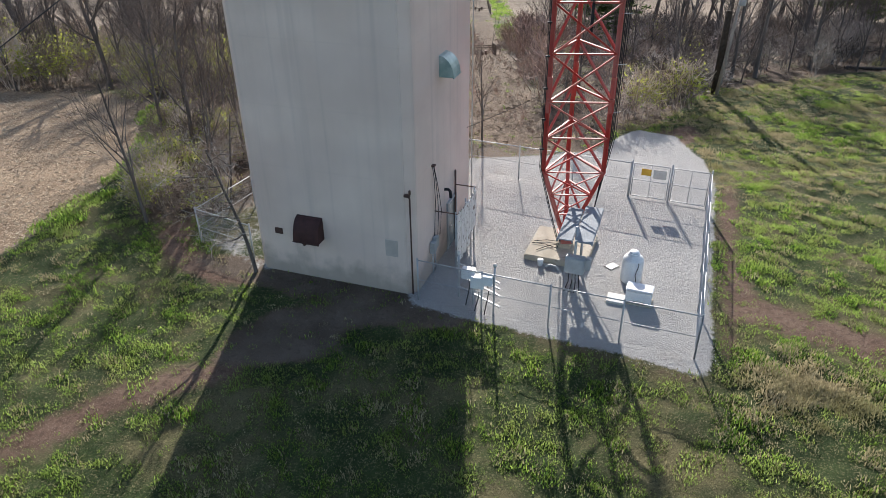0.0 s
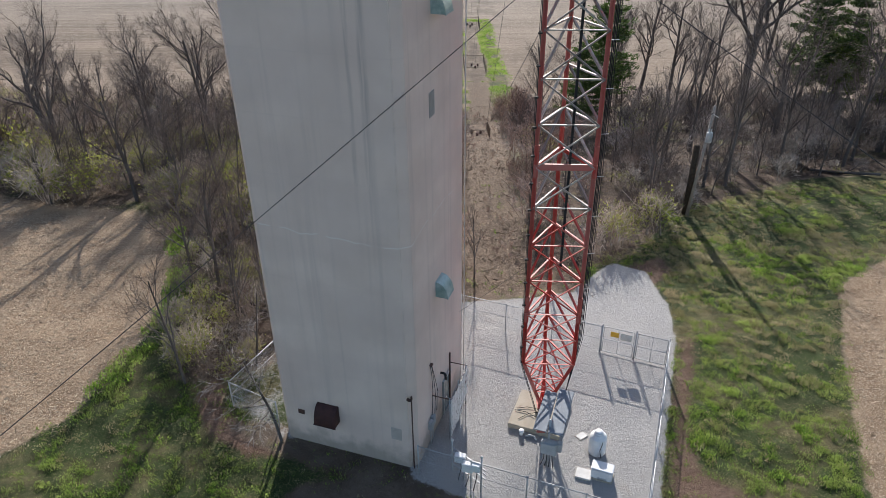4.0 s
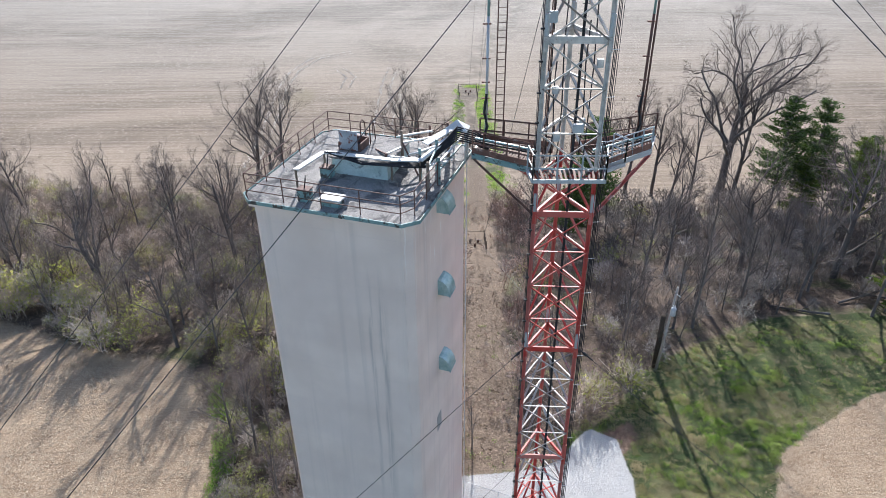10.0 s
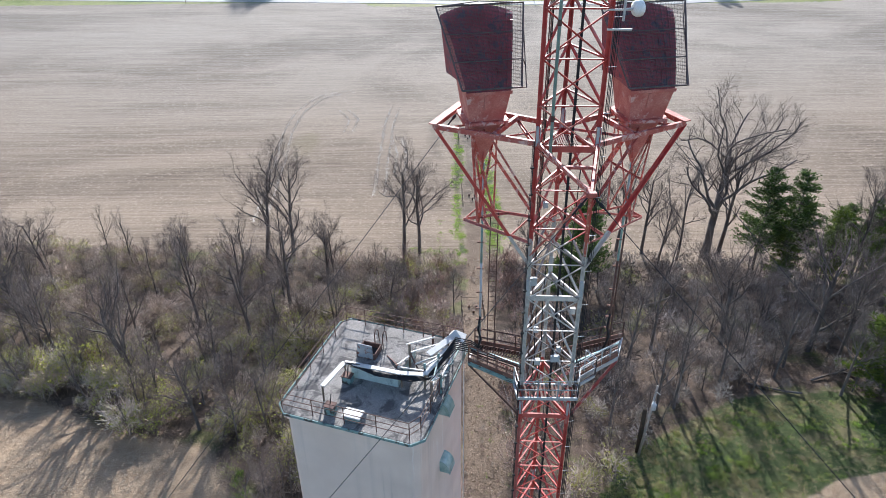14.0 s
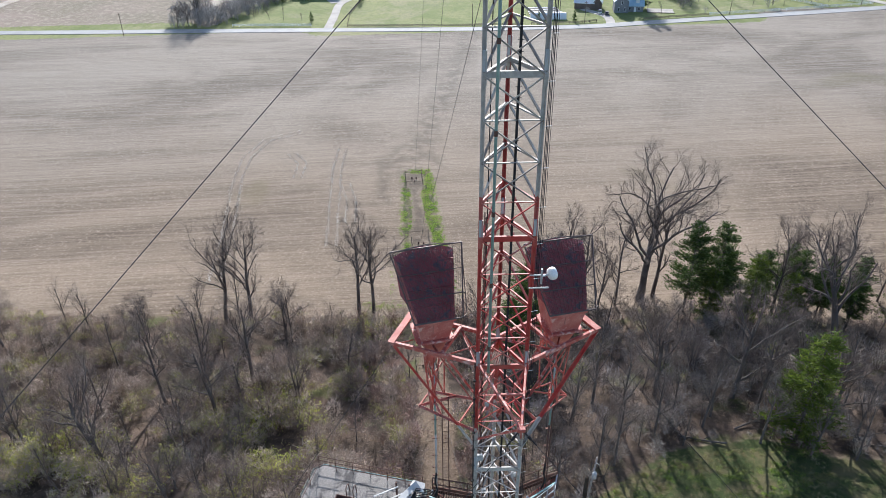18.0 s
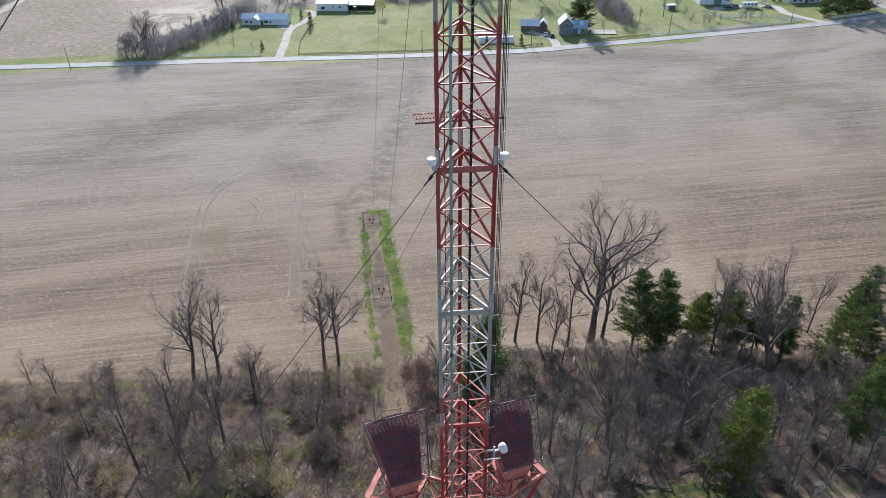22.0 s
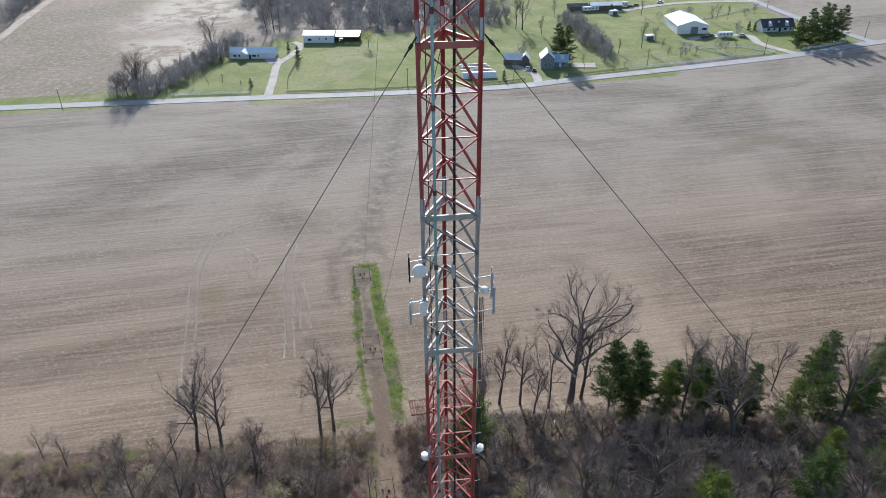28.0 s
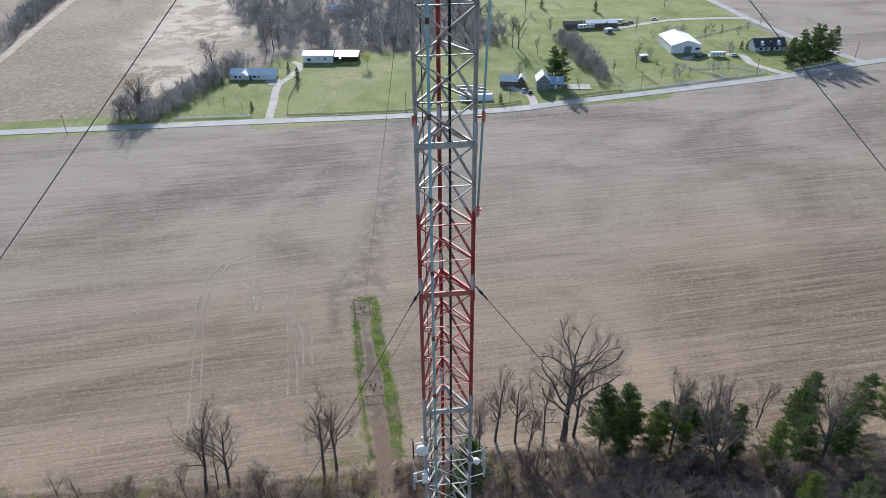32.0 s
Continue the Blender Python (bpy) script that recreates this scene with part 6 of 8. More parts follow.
M_RED_BRUSH = brush("reddish_brush_stems", (0.17, 0.105, 0.085), (0.38, 0.27, 0.225), (0.54, 0.41, 0.34))
M_PALE_BRUSH = brush("pale_brush_stems", (0.27, 0.225, 0.185), (0.43, 0.37, 0.31), (0.60, 0.53, 0.46))
M_BUDS = foliage("spring_buds", (0.24, 0.28, 0.055), (0.46, 0.49, 0.11), (0.40, 0.40, 0.13), 0.6)
M_NEEDLE = foliage("pine_needles", (0.024, 0.05, 0.018), (0.10, 0.15, 0.036), (0.065, 0.11, 0.027), 0.35)
M_NEEDLE2 = foliage("cedar_foliage", (0.036, 0.065, 0.013), (0.145, 0.19, 0.032), (0.10, 0.145, 0.024), 0.4)
M_GRASS = foliage("grass_blades", (0.05, 0.13, 0.024), (0.33, 0.47, 0.088), (0.31, 0.39, 0.115), 0.8)
M_STRAW = foliage("dry_grass", (0.36, 0.31, 0.18), (0.54, 0.47, 0.30), (0.30, 0.28, 0.14))

rng = np.random.default_rng(11)


def unit(v):
    return v / (np.linalg.norm(v) + 1e-9)


def grow(r, height, radius, plan, up=0.25, wig=0.16, lean=(0, 0)):
    """Branch segments of one bare tree by level: (start, end, radius, radius, level). plan: per level (children, angle, length share, pieces, first child at)."""
    segs = []

    def limb(p, d, length, rad, lv):
        pieces = plan[lv][3]
        step = length / pieces
        pts, rads = [p], [rad]
        for i in range(pieces):
            d = unit(d + r.normal(0, wig, 3) * (0.28 if lv == 0 else 1) + np.array([0, 0, up * (0.35 if lv else 0.2)]))
            q = p + d * step
            rr = rad * (1 - 0.62 * (i + 1) / pieces)
            segs.append((p, q, rads[-1], rr, lv))
            p = q
            pts.append(p)
            rads.append(rr)
        if lv + 1 < len(plan):
            kids, ang, share, _, first = plan[lv + 1]
            for c in range(kids):
                f = first + (1 - first) * (c + r.random()) / kids
                i = min(int(f * pieces), pieces - 1)
                base = pts[i] + (pts[i + 1] - pts[i]) * (f * pieces - i)
                axis = unit(pts[i + 1] - pts[i])
                side = unit(np.cross(axis, unit(r.normal(0, 1, 3))))
                a = ang * (0.7 + 0.6 * r.random())
                nd = unit(axis * math.cos(a) + side * math.sin(a))
                limb(base, nd, length * share * (0.65 + 0.7 * r.random()) * (1.15 - 0.5 * f), max(rads[i] * 0.5, 0.005), lv + 1)

    limb(np.zeros(3), unit(np.array([lean[0], lean[1], 1.0])), height * plan[0][2], radius, 0)
    return segs


def skin(segs, thin=0.0):
    """Quads round the segments: six-sided for stout ones, three-sided for branches, a sliver for the finest twigs."""
    V, F, off = [], [], 0
    for lo, hi, n in ((0.03, 9.0, 6), (0.0125, 0.03, 3), (-1.0, 0.0125, 2)):
        part_ = [s for s in segs if lo < s[2] <= hi]
        if not part_:
            continue
        p0, p1 = np.array([s[0] for s in part_]), np.array([s[1] for s in part_])
        r0, r1 = np.array([max(s[2], thin) for s in part_]), np.array([max(s[3], thin * 0.7) for s in part_])
        d = p1 - p0
        d /= np.linalg.norm(d, axis=1, keepdims=True) + 1e-9
        a = np.cross(d, rng.normal(0, 1, d.shape))
        a /= np.linalg.norm(a, axis=1, keepdims=True) + 1e-9
        b = np.cross(d, a)
        th = np.arange(n) * math.tau / n
        ring = np.cos(th)[None, :, None] * a[:, None] + np.sin(th)[None, :, None] * b[:, None]
        v = np.concatenate([p0[:, None] + ring * r0[:, None, None], p1[:, None] + ring * r1[:, None, None]], 1)
        m = len(part_)
        i = np.arange(n if n > 2 else 1)
        f = np.stack([i, (i + 1) % n, (i + 1) % n + n, i + n], -1)[None] + (np.arange(m) * 2 * n)[:, None, None] + off
        V.append(v.reshape(-1, 3))
        F.append(f.reshape(-1, 4))
        off += m * 2 * n
    return np.concatenate(V), np.concatenate(F)


TALL = [(0, 0, 0.9, 8, 0), (10, 0.56, 0.40, 5, 0.3), (6, 0.58, 0.46, 3, 0.2), (5, 0.65, 0.55, 2, 0.2), (4, 0.65, 0.8, 1, 0.2)]
VASE = [(0, 0, 0.92, 10, 0), (11, 0.64, 0.48, 7, 0.34), (7, 0.6, 0.44, 4, 0.25), (6, 0.65, 0.5, 2, 0.2), (6, 0.7, 0.85, 1, 0.1)]
OAK = [(0, 0, 0.70, 6, 0), (11, 0.68, 0.82, 9, 0.36), (8, 0.7, 0.40, 5, 0.3), (6, 0.7, 0.48, 3, 0.25), (8, 0.7, 0.7, 1, 0.1)]
SPREAD = [(0, 0, 0.62, 5, 0), (8, 0.6, 0.85, 7, 0.25), (8, 0.6, 0.45, 4, 0.25), (6, 0.65, 0.5, 2, 0.2), (5, 0.6, 0.7, 1, 0.2)]
ROUND = [(0, 0, 0.80, 8, 0), (10, 0.78, 0.50, 6, 0.25), (8, 0.72, 0.45, 4, 0.25), (6, 0.7, 0.55, 2, 0.2), (8, 0.7, 0.85, 1, 0.15)]
SCRUB = [(0, 0, 0.9, 6, 0), (10, 0.55, 0.40, 3, 0.25), (6, 0.6, 0.5, 2, 0.2), (4, 0.6, 0.7, 1, 0.2)]
FORK = [(0, 0, 0.82, 8, 0), (9, 0.62, 0.54, 6, 0.25), (7, 0.6, 0.42, 3, 0.2), (6, 0.65, 0.52, 2, 0.2), (4, 0.65, 0.8, 1, 0.2)]
SPRIG = [(0, 0, 0.95, 8, 0), (14, 1.1, 0.34, 4, 0.32), (7, 0.7, 0.5, 2, 0.2), (4, 0.65, 0.6, 1, 0.2)]
M_PALE_TWIG = bark("pale_twigs", (0.34, 0.31, 0.28), (0.56, 0.52, 0.475))
TREE_KINDS = {}
for kind, plan, n, rad, hh in (("tall", TALL, 4, 0.0135, 1.0), ("spread", SPREAD, 2, 0.021, 1.0), ("scrub", SCRUB, 4, 0.011, 1.0), ("fork", FORK, 3, 0.0135, 1.0), ("round", ROUND, 3, 0.0125, 1.0), ("vase", VASE, 4, 0.0165, 1.0), ("oak", OAK, 2, 0.024, 1.0), ("sprig", SPRIG, 2, 0.0125, 1.0)):
    TREE_KINDS[kind] = []
    for i in range(n):
        r = np.random.default_rng((143 if kind == "oak" else 100) + 17 * i + len(kind) * 5)
        H = {"tall": 18, "spread": 24, "scrub": 9, "fork": 15, "round": 20, "vase": 22, "oak": 28, "sprig": 9}[kind]
        segs = grow(r, H, H * rad, plan, {"round": 0.17, "spread": 0.16, "oak": 0.165, "vase": 0.24, "sprig": 0.02}.get(kind, 0.3), {"round": 0.15, "spread": 0.15, "oak": 0.19, "vase": 0.15}.get(kind, 0.10))
        top = max(s[1][2] for s in segs)
        k = H / top
        segs = [(a * k, b * k, c, d, lv) for a, b, c, d, lv in segs]
        v, f = skin([s for s in segs if s[4] < 2])
        v2, f2 = skin([s for s in segs if s[4] >= 2], 0.009 if H > 12 else 0.0085)
        TREE_KINDS[kind].append((H, array_mesh("trunk", v, f, M_BARK, True), array_mesh("crown", v2, f2, M_DUSK if kind == "tall" else M_PALE_TWIG if kind == "sprig" else M_TWIG)))

TREE_WORDS = {"tall": "tall bare grey tree with upright limbs", "spread": "large bare spreading old tree", "scrub": "slender bare sapling with thin twigs", "fork": "bare forked tree with a twiggy crown", "round": "bare tree with a dense rounded crown of fine twigs", "vase": "tall slender bare tree with steep limbs and a narrow crown", "oak": "very large old bare tree with heavy crooked limbs"}


def tree(kind, x, y, h, v=None, lean=(0, 0), z=None, words=""):
    H, trunk, crown = TREE_KINDS[kind][(v if v is not None else int(rng.integers(99))) % len(TREE_KINDS[kind])]
    t = new("bare_tree")
    t.empty_display_size = 0.3
    t.matrix_basis = pose(x, y, (ground_z(x, y) if z is None else z) - 0.15, lean[1], lean[0], rng.uniform(0, 360) if lean == (0, 0) else 0) @ Matrix.Scale(h / H, 4)
    tagged(t, words or TREE_WORDS[kind], "tree", group="bare trees of the wood")
    for nm, me in (("trunk", trunk), ("crown", crown)):
        placed(nm, me, t, Matrix())
    return t


for kind, x, y, h, v in (("vase", -30.4, 103, 24, 0), ("scrub", -28.1, 103, 13.5, 1), ("vase", -25.8, 102.4, 23, 1), ("vase", -6.6, 102.6, 22.5, 2), ("vase", -4.1, 103.5, 22, 3), ("oak", 45.0, 102, 32, 0), ("vase", 47.6, 102.6, 24, 1), ("fork", 40.0, 101, 19, 1), ("vase", 30.4, 104.6, 20, 0), ("vase", 34.6, 103.6, 19, 2), ("vase", 66, 94, 20, 3),
                         ("fork", 70.5, 101, 17, 2), ("scrub", -58.7, 105, 11, 0), ("tall", -39.5, 91, 15, 1), ("tall", -30.2, 86, 17, 2), ("tall", -27.8, 59.7, 9, 3), ("fork", -15.2, 39.5, 10, 1), ("fork", -17.5, 41.0, 9, 2), ("scrub", -12.2, 34.0, 7.5, 1),
                         ("scrub", 2.2, 40, 6.5, 2), ("scrub", 7.3, 41.5, 6, 3), ("tall", 22.5, 66, 15, 0), ("tall", 27, 71, 17, 1), ("spread", 36.5, 72, 18, 0), ("tall", 33, 63, 13, 2), ("spread", 47, 70, 20, 1), ("tall", 53, 72, 17, 3), ("fork", 42, 66, 14, 0), ("fork", 24, 58, 12, 2),
                         ("spread", 56, 64, 15, 1), ("fork", 63, 60, 13, 0), ("tall", 69, 58, 14, 2), ("spread", 80, 62, 17, 0), ("fork", 50, 62, 11, 1), ("spread", 94, 84, 22, 0), ("fork", 88, 97, 15, 1), ("tall", 100, 90, 18, 0), ("fork", 14, 95, 12, 2), ("fork", 18, 99, 13, 0), ("fork", 24, 97, 15, 1),
                         ("fork", -44, 65, 11, 0), ("tall", -33, 60, 12, 1), ("tall", -36.5, 63, 13, 0), ("tall", -24, 57, 11, 2), ("fork", -22, 53, 9, 1), ("tall", -50, 70, 15, 3), ("fork", -56, 74, 13, 2), ("tall", -29, 66, 12, 0), ("tall", -41, 74, 14, 2), ("tall", -21, 62, 10, 1), ("fork", -25, 90, 13, 0), ("fork", -18, 96, 13, 2),
                         ("tall", 18, 55, 12, 1), ("tall", 26, 58, 14, 2), ("tall", 29, 65, 16, 3), ("tall", 40, 64, 15, 0), ("tall", 48.5, 66, 16, 1), ("tall", 58, 59, 13, 2), ("fork", 60, 66, 15, 1), ("spread", 66, 66, 16, 0), ("tall", 74, 58, 13, 3), ("fork", 86, 60, 14, 2),
                         ("fork", 36.5, 100, 17, 0), ("vase", 78, 97, 19, 0), ("fork", 26, 101, 16, 2), ("tall", 51, 57, 12, 0), ("fork", 56, 55.5, 11, 1), ("tall", 62, 56, 13, 2), ("fork", 67, 55, 12, 0), ("tall", 72, 54, 12, 3), ("fork", 78, 56, 13, 1), ("tall", 46, 60, 13, 2)):
    tree(kind, x, y, h, v)
tree("oak", 69.3, 81.4, 26, 1, (-9, 0), words="large bare tree with crooked limbs leaning among the conifers")
tree("oak", -37.5, 64.5, 18, 1, (-14, 0), words="stout bare tree leaning over the field edge")
tree("oak", -60, 80, 19, 0, (-10, 0), words="stout bare tree leaning over the field edge")
for x, y, h, lean in ((-52.4, 72.2, 12, -8), (-26.8, 55.0, 13, -5), (-25.4, 72.7, 18, -4), (-22.0, 81.2, 20, 2), (-34.6, 79.3, 16, -3), (-64.1, 95.5, 15, -8), (-18.9, 95.0, 14, 2), (-49.1, 61.8, 9, -16)):
    tree("vase", x, y, h, None, (lean, 0), words="tall bare tree leaning in the wood beside the tower")
tree("scrub", -14.1, 29.1, 8.5, 1, (-4, -3), words="thin bare tree leaning over the lawn edge")
tree("sprig", -8.0, 24.85, 7.2, 0, (-1, -2), words="thin bare sapling against the concrete wall")
for x, y, h in ((-12.6, 34.6, 7.5), (-11.2, 36.2, 8.5), (-10.0, 34.0, 6.5), (-14.0, 40.0, 9.0)):
    tree("scrub", x, y, h, words="thin bare sapling in the brush beside the tower")
tree("sprig", -10.6, 30.6, 5.5, 1, (8, -10), words="thin bare sapling with pale twigs beside the fence")
count = 0
while count < 84:
    x, y = rng.uniform(-95, 120), rng.uniform(44, 108)
    if 6 < x < 17 and y < 76:
        continue
    if inside(WOODS, x, y) and not inside([(a + (2.5 if a > 4 else -2.5), b) for a, b in PATH], x, y):
        tree(("round", "round", "fork", "fork", "tall")[int(rng.integers(5))], x, y, rng.uniform(6, 12))
        count += 1
count = 0
while count < 110:
    x, y = rng.uniform(-75, 95), rng.uniform(38, 100)
    if inside(WOODS, x, y) and not inside([(a + (1.2 if a > 4 else -1.2), b) for a, b in PATH], x, y):
        tree("scrub", x, y, rng.uniform(4.5, 9))
        count += 1


def clump_field(name, variants, places, mat, label, category, k):
    """Many joined clumps: places are x, y, z, size, turn."""
    V, F, off = [], [], 0
    for x, y, z, s, a in places:
        v, f = variants[int(rng.integers(len(variants)))]
        c, n = math.cos(a), math.sin(a)
        w = v * s
        V.append(np.stack([w[:, 0] * c - w[:, 1] * n + x, w[:, 0] * n + w[:, 1] * c + y, w[:, 2] + z], -1))
        F.append(f + off)
        off += len(v)
    me = array_mesh(name, np.concatenate(V), np.concatenate(F), mat)
    tone = me.attributes.new("tone", "FLOAT", "POINT")
    tone.data.foreach_set("value", np.concatenate([np.full(len(v), rng.random(), np.float32) for v in V]))
    return tagged(new(name, me), label, category, kind="stuff")


def shrub(seed, stems, h, twigs, wide=1.0, thin=0.014):
    """A many-stemmed bush: bent stems with side shoots, and fine twigs filling a rounded crown."""
    r = np.random.default_rng(seed)
    segs = []
    for _ in range(stems):
        a, t = r.uniform(0, math.tau), r.uniform(0.1, 0.5 * wide)
        off = np.array([r.normal(0, 0.2), r.normal(0, 0.2), -0.1])
        for p, q, r0, r1, lv in grow(r, h * r.uniform(0.6, 1.0), 0.0124, [(0, 0, 0.85, 3, 0), (4, 0.6, 0.45, 1, 0.25)], 0.2, 0.2, (math.cos(a) * t, math.sin(a) * t)):
            segs.append((p + off, q + off, r0, r1, lv))
    rad = np.array([0.42 * h * wide, 0.42 * h * wide, 0.46 * h])
    lump = r.normal(0, 1, 3)
    for _ in range(twigs):
        d = unit(r.normal(0, 1, 3))
        d[2] = abs(d[2]) * 1.1 - 0.3
        p = np.array([0, 0, 0.5 * h]) + d * rad * r.uniform(0.45, 1.0) * (1 + 0.22 * math.sin(3 * d[0] + lump[0] * 3) + 0.18 * math.sin(4 * d[1] + lump[1] * 3))
        q = p + unit(0.6 * d + np.array([0, 0, 0.45]) + r.normal(0, 0.6, 3)) * h * r.uniform(0.07, 0.2)
        segs.append((p, q, 0.01, 0.004, 2))
    return skin(segs, thin)


def leaves(seed, n, rx, h, size):
    """Loose small leaf quads round a bush's crown."""
    r = np.random.default_rng(seed)
    V = []
    for _ in range(n):
        d = unit(r.normal(0, 1, 3))
        d[2] = abs(d[2]) * 1.1 - 0.25
        p = np.array([0, 0, 0.48 * h]) + d * np.array([rx, rx, 0.5 * h]) * r.uniform(0.45, 1.08) * (1 + 0.3 * math.sin(4 * d[0] + seed) + 0.25 * math.sin(5 * d[1] + 2 * seed))
        a = unit(r.normal(0, 1, 3)) * size * r.uniform(0.5, 1.2)
        b = unit(np.cross(a, r.normal(0, 1, 3))) * size * 0.5
        V += [p - a, p + b, p + a, p - b]
    V = np.array(V)
    V[:, 2] = np.abs(V[:, 2])
    return V, np.arange(4 * n).reshape(-1, 4)


SHRUBS = [shrub(s, 7, 2.7, 200, 1.0, 0.0165) for s in range(7)]
SHRUBS_UP = [shrub(20 + s, 9, 3.2, 90, 0.6, 0.016) for s in range(4)]
SHRUBS_FAR = [shrub(40 + s, 7, 3.2, 80, 1.0, 0.03) for s in range(4)]
spots = {"brown": [], "red": [], "pale": [], "dark": [], "bud": []}
cand = np.stack([rng.uniform(-92, 112, 5600), rng.uniform(28, 112, 5600)], -1)
ok = (poly_mask(WOODS, cand[:, 0], cand[:, 1], 0.01) > 0.5) & (poly_mask(PATH, cand[:, 0], cand[:, 1], 0.01) < 0.5)
for x, y in cand[ok]:
    thick = noise.noise(Vector((x * 0.13, y * 0.13, 5))) + 0.5 * noise.noise(Vector((x * 0.4, y * 0.4, 1)))
    if thick < -0.12 and rng.random() < 0.75:
        continue
    if x > 9 and y > 50 and rng.random() < (0.5 if x > 22 else 0.2):
        continue
    near_path = abs(x - 4.5) < 11 and y > 38
    z, s, a = ground_z(x, y), rng.uniform(0.5, 1.75) * (1 + 0.5 * thick), rng.uniform(0, 6.28)
    if y > 98 or (x > 9 and y < 64):
        s *= 0.7
    if x < -8 and y < 47:
        s *= 0.6
    u = rng.random()
    kind = "red" if near_path and u < 0.65 else "pale" if u < (0.32 if x < 9 else 0.22) else "brown" if x < 9 or u < 0.35 else "dark"
    spots[kind].append((x, y, z, s, a))
    green = 0.85 if (x < -10 and y < 78) else 0.5 if x < 0 else 0.09
    patch = noise.noise(Vector((x * 0.21, y * 0.21, 31))) + 0.4 * noise.noise(Vector((x * 0.7, y * 0.7, 32)))
    if rng.random() < green * (0.3 if patch < -0.06 else 1.0):
        spots["bud"].append((x, y, z, s * (rng.uniform(0.85, 1.2) if x < -10 and y < 70 else rng.uniform(0.6, 1.0)), a))
for x, y, s, g in ((-14.6, 30.4, 0.8, 1), (-15.4, 31.4, 0.72, 1), (-16.0, 33.2, 0.7, 0), (-16.4, 35.0, 0.75, 0), (-16.8, 38.0, 0.85, 0), (-17.4, 40.5, 0.9, 0), (-14.6, 38.6, 1.0, 0), (-15.9, 40.2, 0.95, 0), (-13.2, 29.5, 0.6, 0), (-14.5, 32.5, 0.85, 1), (-13.6, 34.5, 0.82, 1), (-12.2, 32.6, 0.75, 0), (-11.4, 33.6, 0.82, 0), (-12.8, 36.5, 0.95, 0), (-15.4, 36.5, 0.88, 1), (-10.5, 35.2, 0.82, 0), (-16.3, 33.8, 0.68, 0), (-13.2, 30.6, 0.61, 0), (-11.0, 31.6, 0.61, 0), (12.8, 45.2, 1.35, 1), (14.8, 47, 1.3, 0), (16.2, 46.9, 1.55, 1), (17.3, 47.9, 1.35, 0), (16.5, 48.5, 1.3, 0), (18, 50.5, 1.2, 0), (11, 43.8, 1.2, 0), (9.6, 42.8, 1.1, 0), (14, 46.2, 1.2, 1), (-9.6, 37.5, 0.88, 0), (-8.8, 34.0, 0.68, 0)):
    spots["brown"].append((x, y, ground_z(x, y), s, rng.uniform(0, 6)))
    if g:
        for k in range(2):
            spots["bud"].append((x + 0.3 * k, y - 0.2 * k, ground_z(x, y), s * (1 - 0.15 * k), 0.3 + 2 * k))
for x, y in zip(rng.uniform(0.5, 8.5, 420), rng.uniform(41, 102, 420)):
    if inside(PATH, x, y) and noise.noise(Vector((x * 0.5, y * 0.3, 41))) > -0.05:
        spots["pale" if rng.random() < 0.5 else "red"].append((x, y, ground_z(x, y), rng.uniform(0.12, 0.34), rng.uniform(0, 6.28)))
clump_field("brush_thicket", SHRUBS, spots["brown"], M_BRUSH, "dense leafless grey-brown brush filling the wood floor", "brush", 0)
clump_field("brush_thicket", SHRUBS_UP, spots["red"], M_RED_BRUSH, "reddish upright leafless brush lining the cut path", "brush", 0)
clump_field("brush_thicket", SHRUBS, spots["dark"], M_DUSK_BRUSH, "dusky purple-grey leafless brush under the trees", "brush", 0)
clump_field("brush_thicket", SHRUBS, spots["pale"], M_PALE_BRUSH, "pale dead brush among the darker stems", "brush", 0)
clump_field("budding_leaves", [leaves(s, 260, 1.35, 2.5, 0.082) for s in range(6)], spots["bud"], M_BUDS, "fresh yellow-green buds on the shrubs", "leaves", 0)
# fallen branches and logs
for x, y, ln, a, m in ((38, 93, 3.5, 60, M_PALE_BRUSH), (30, 84, 5, 20, M_PALE_BRUSH), (47, 66, 4, -40, M_BARK), (36, 62.5, 6, -25, M_BARK), (44, 63, 5, 15, M_BARK), (-20, 70, 5, 40, M_PALE_BRUSH), (-33, 75, 5, -20, M_PALE_BRUSH), (-47, 72, 6, 10, M_BARK)):
    lg = thing("fallen_log", "fallen weathered log on the leaf litter", "log", (x, y, ground_z(x, y) + 0.15), a)
    part("stem", MB().pipe([(0, 0, 0), (ln * 0.4, 0.12, 0.1), (ln * 0.7, -0.05, 0.35), (ln, 0.2, 0.5)], 0.13, 7), m, lg, smooth=True)
    part("limb", MB().pipe([(ln * 0.5, 0, 0.15), (ln * 0.62, 0.5, 0.6), (ln * 0.7, 0.8, 1.2)], 0.06, 5), m, lg, smooth=True)


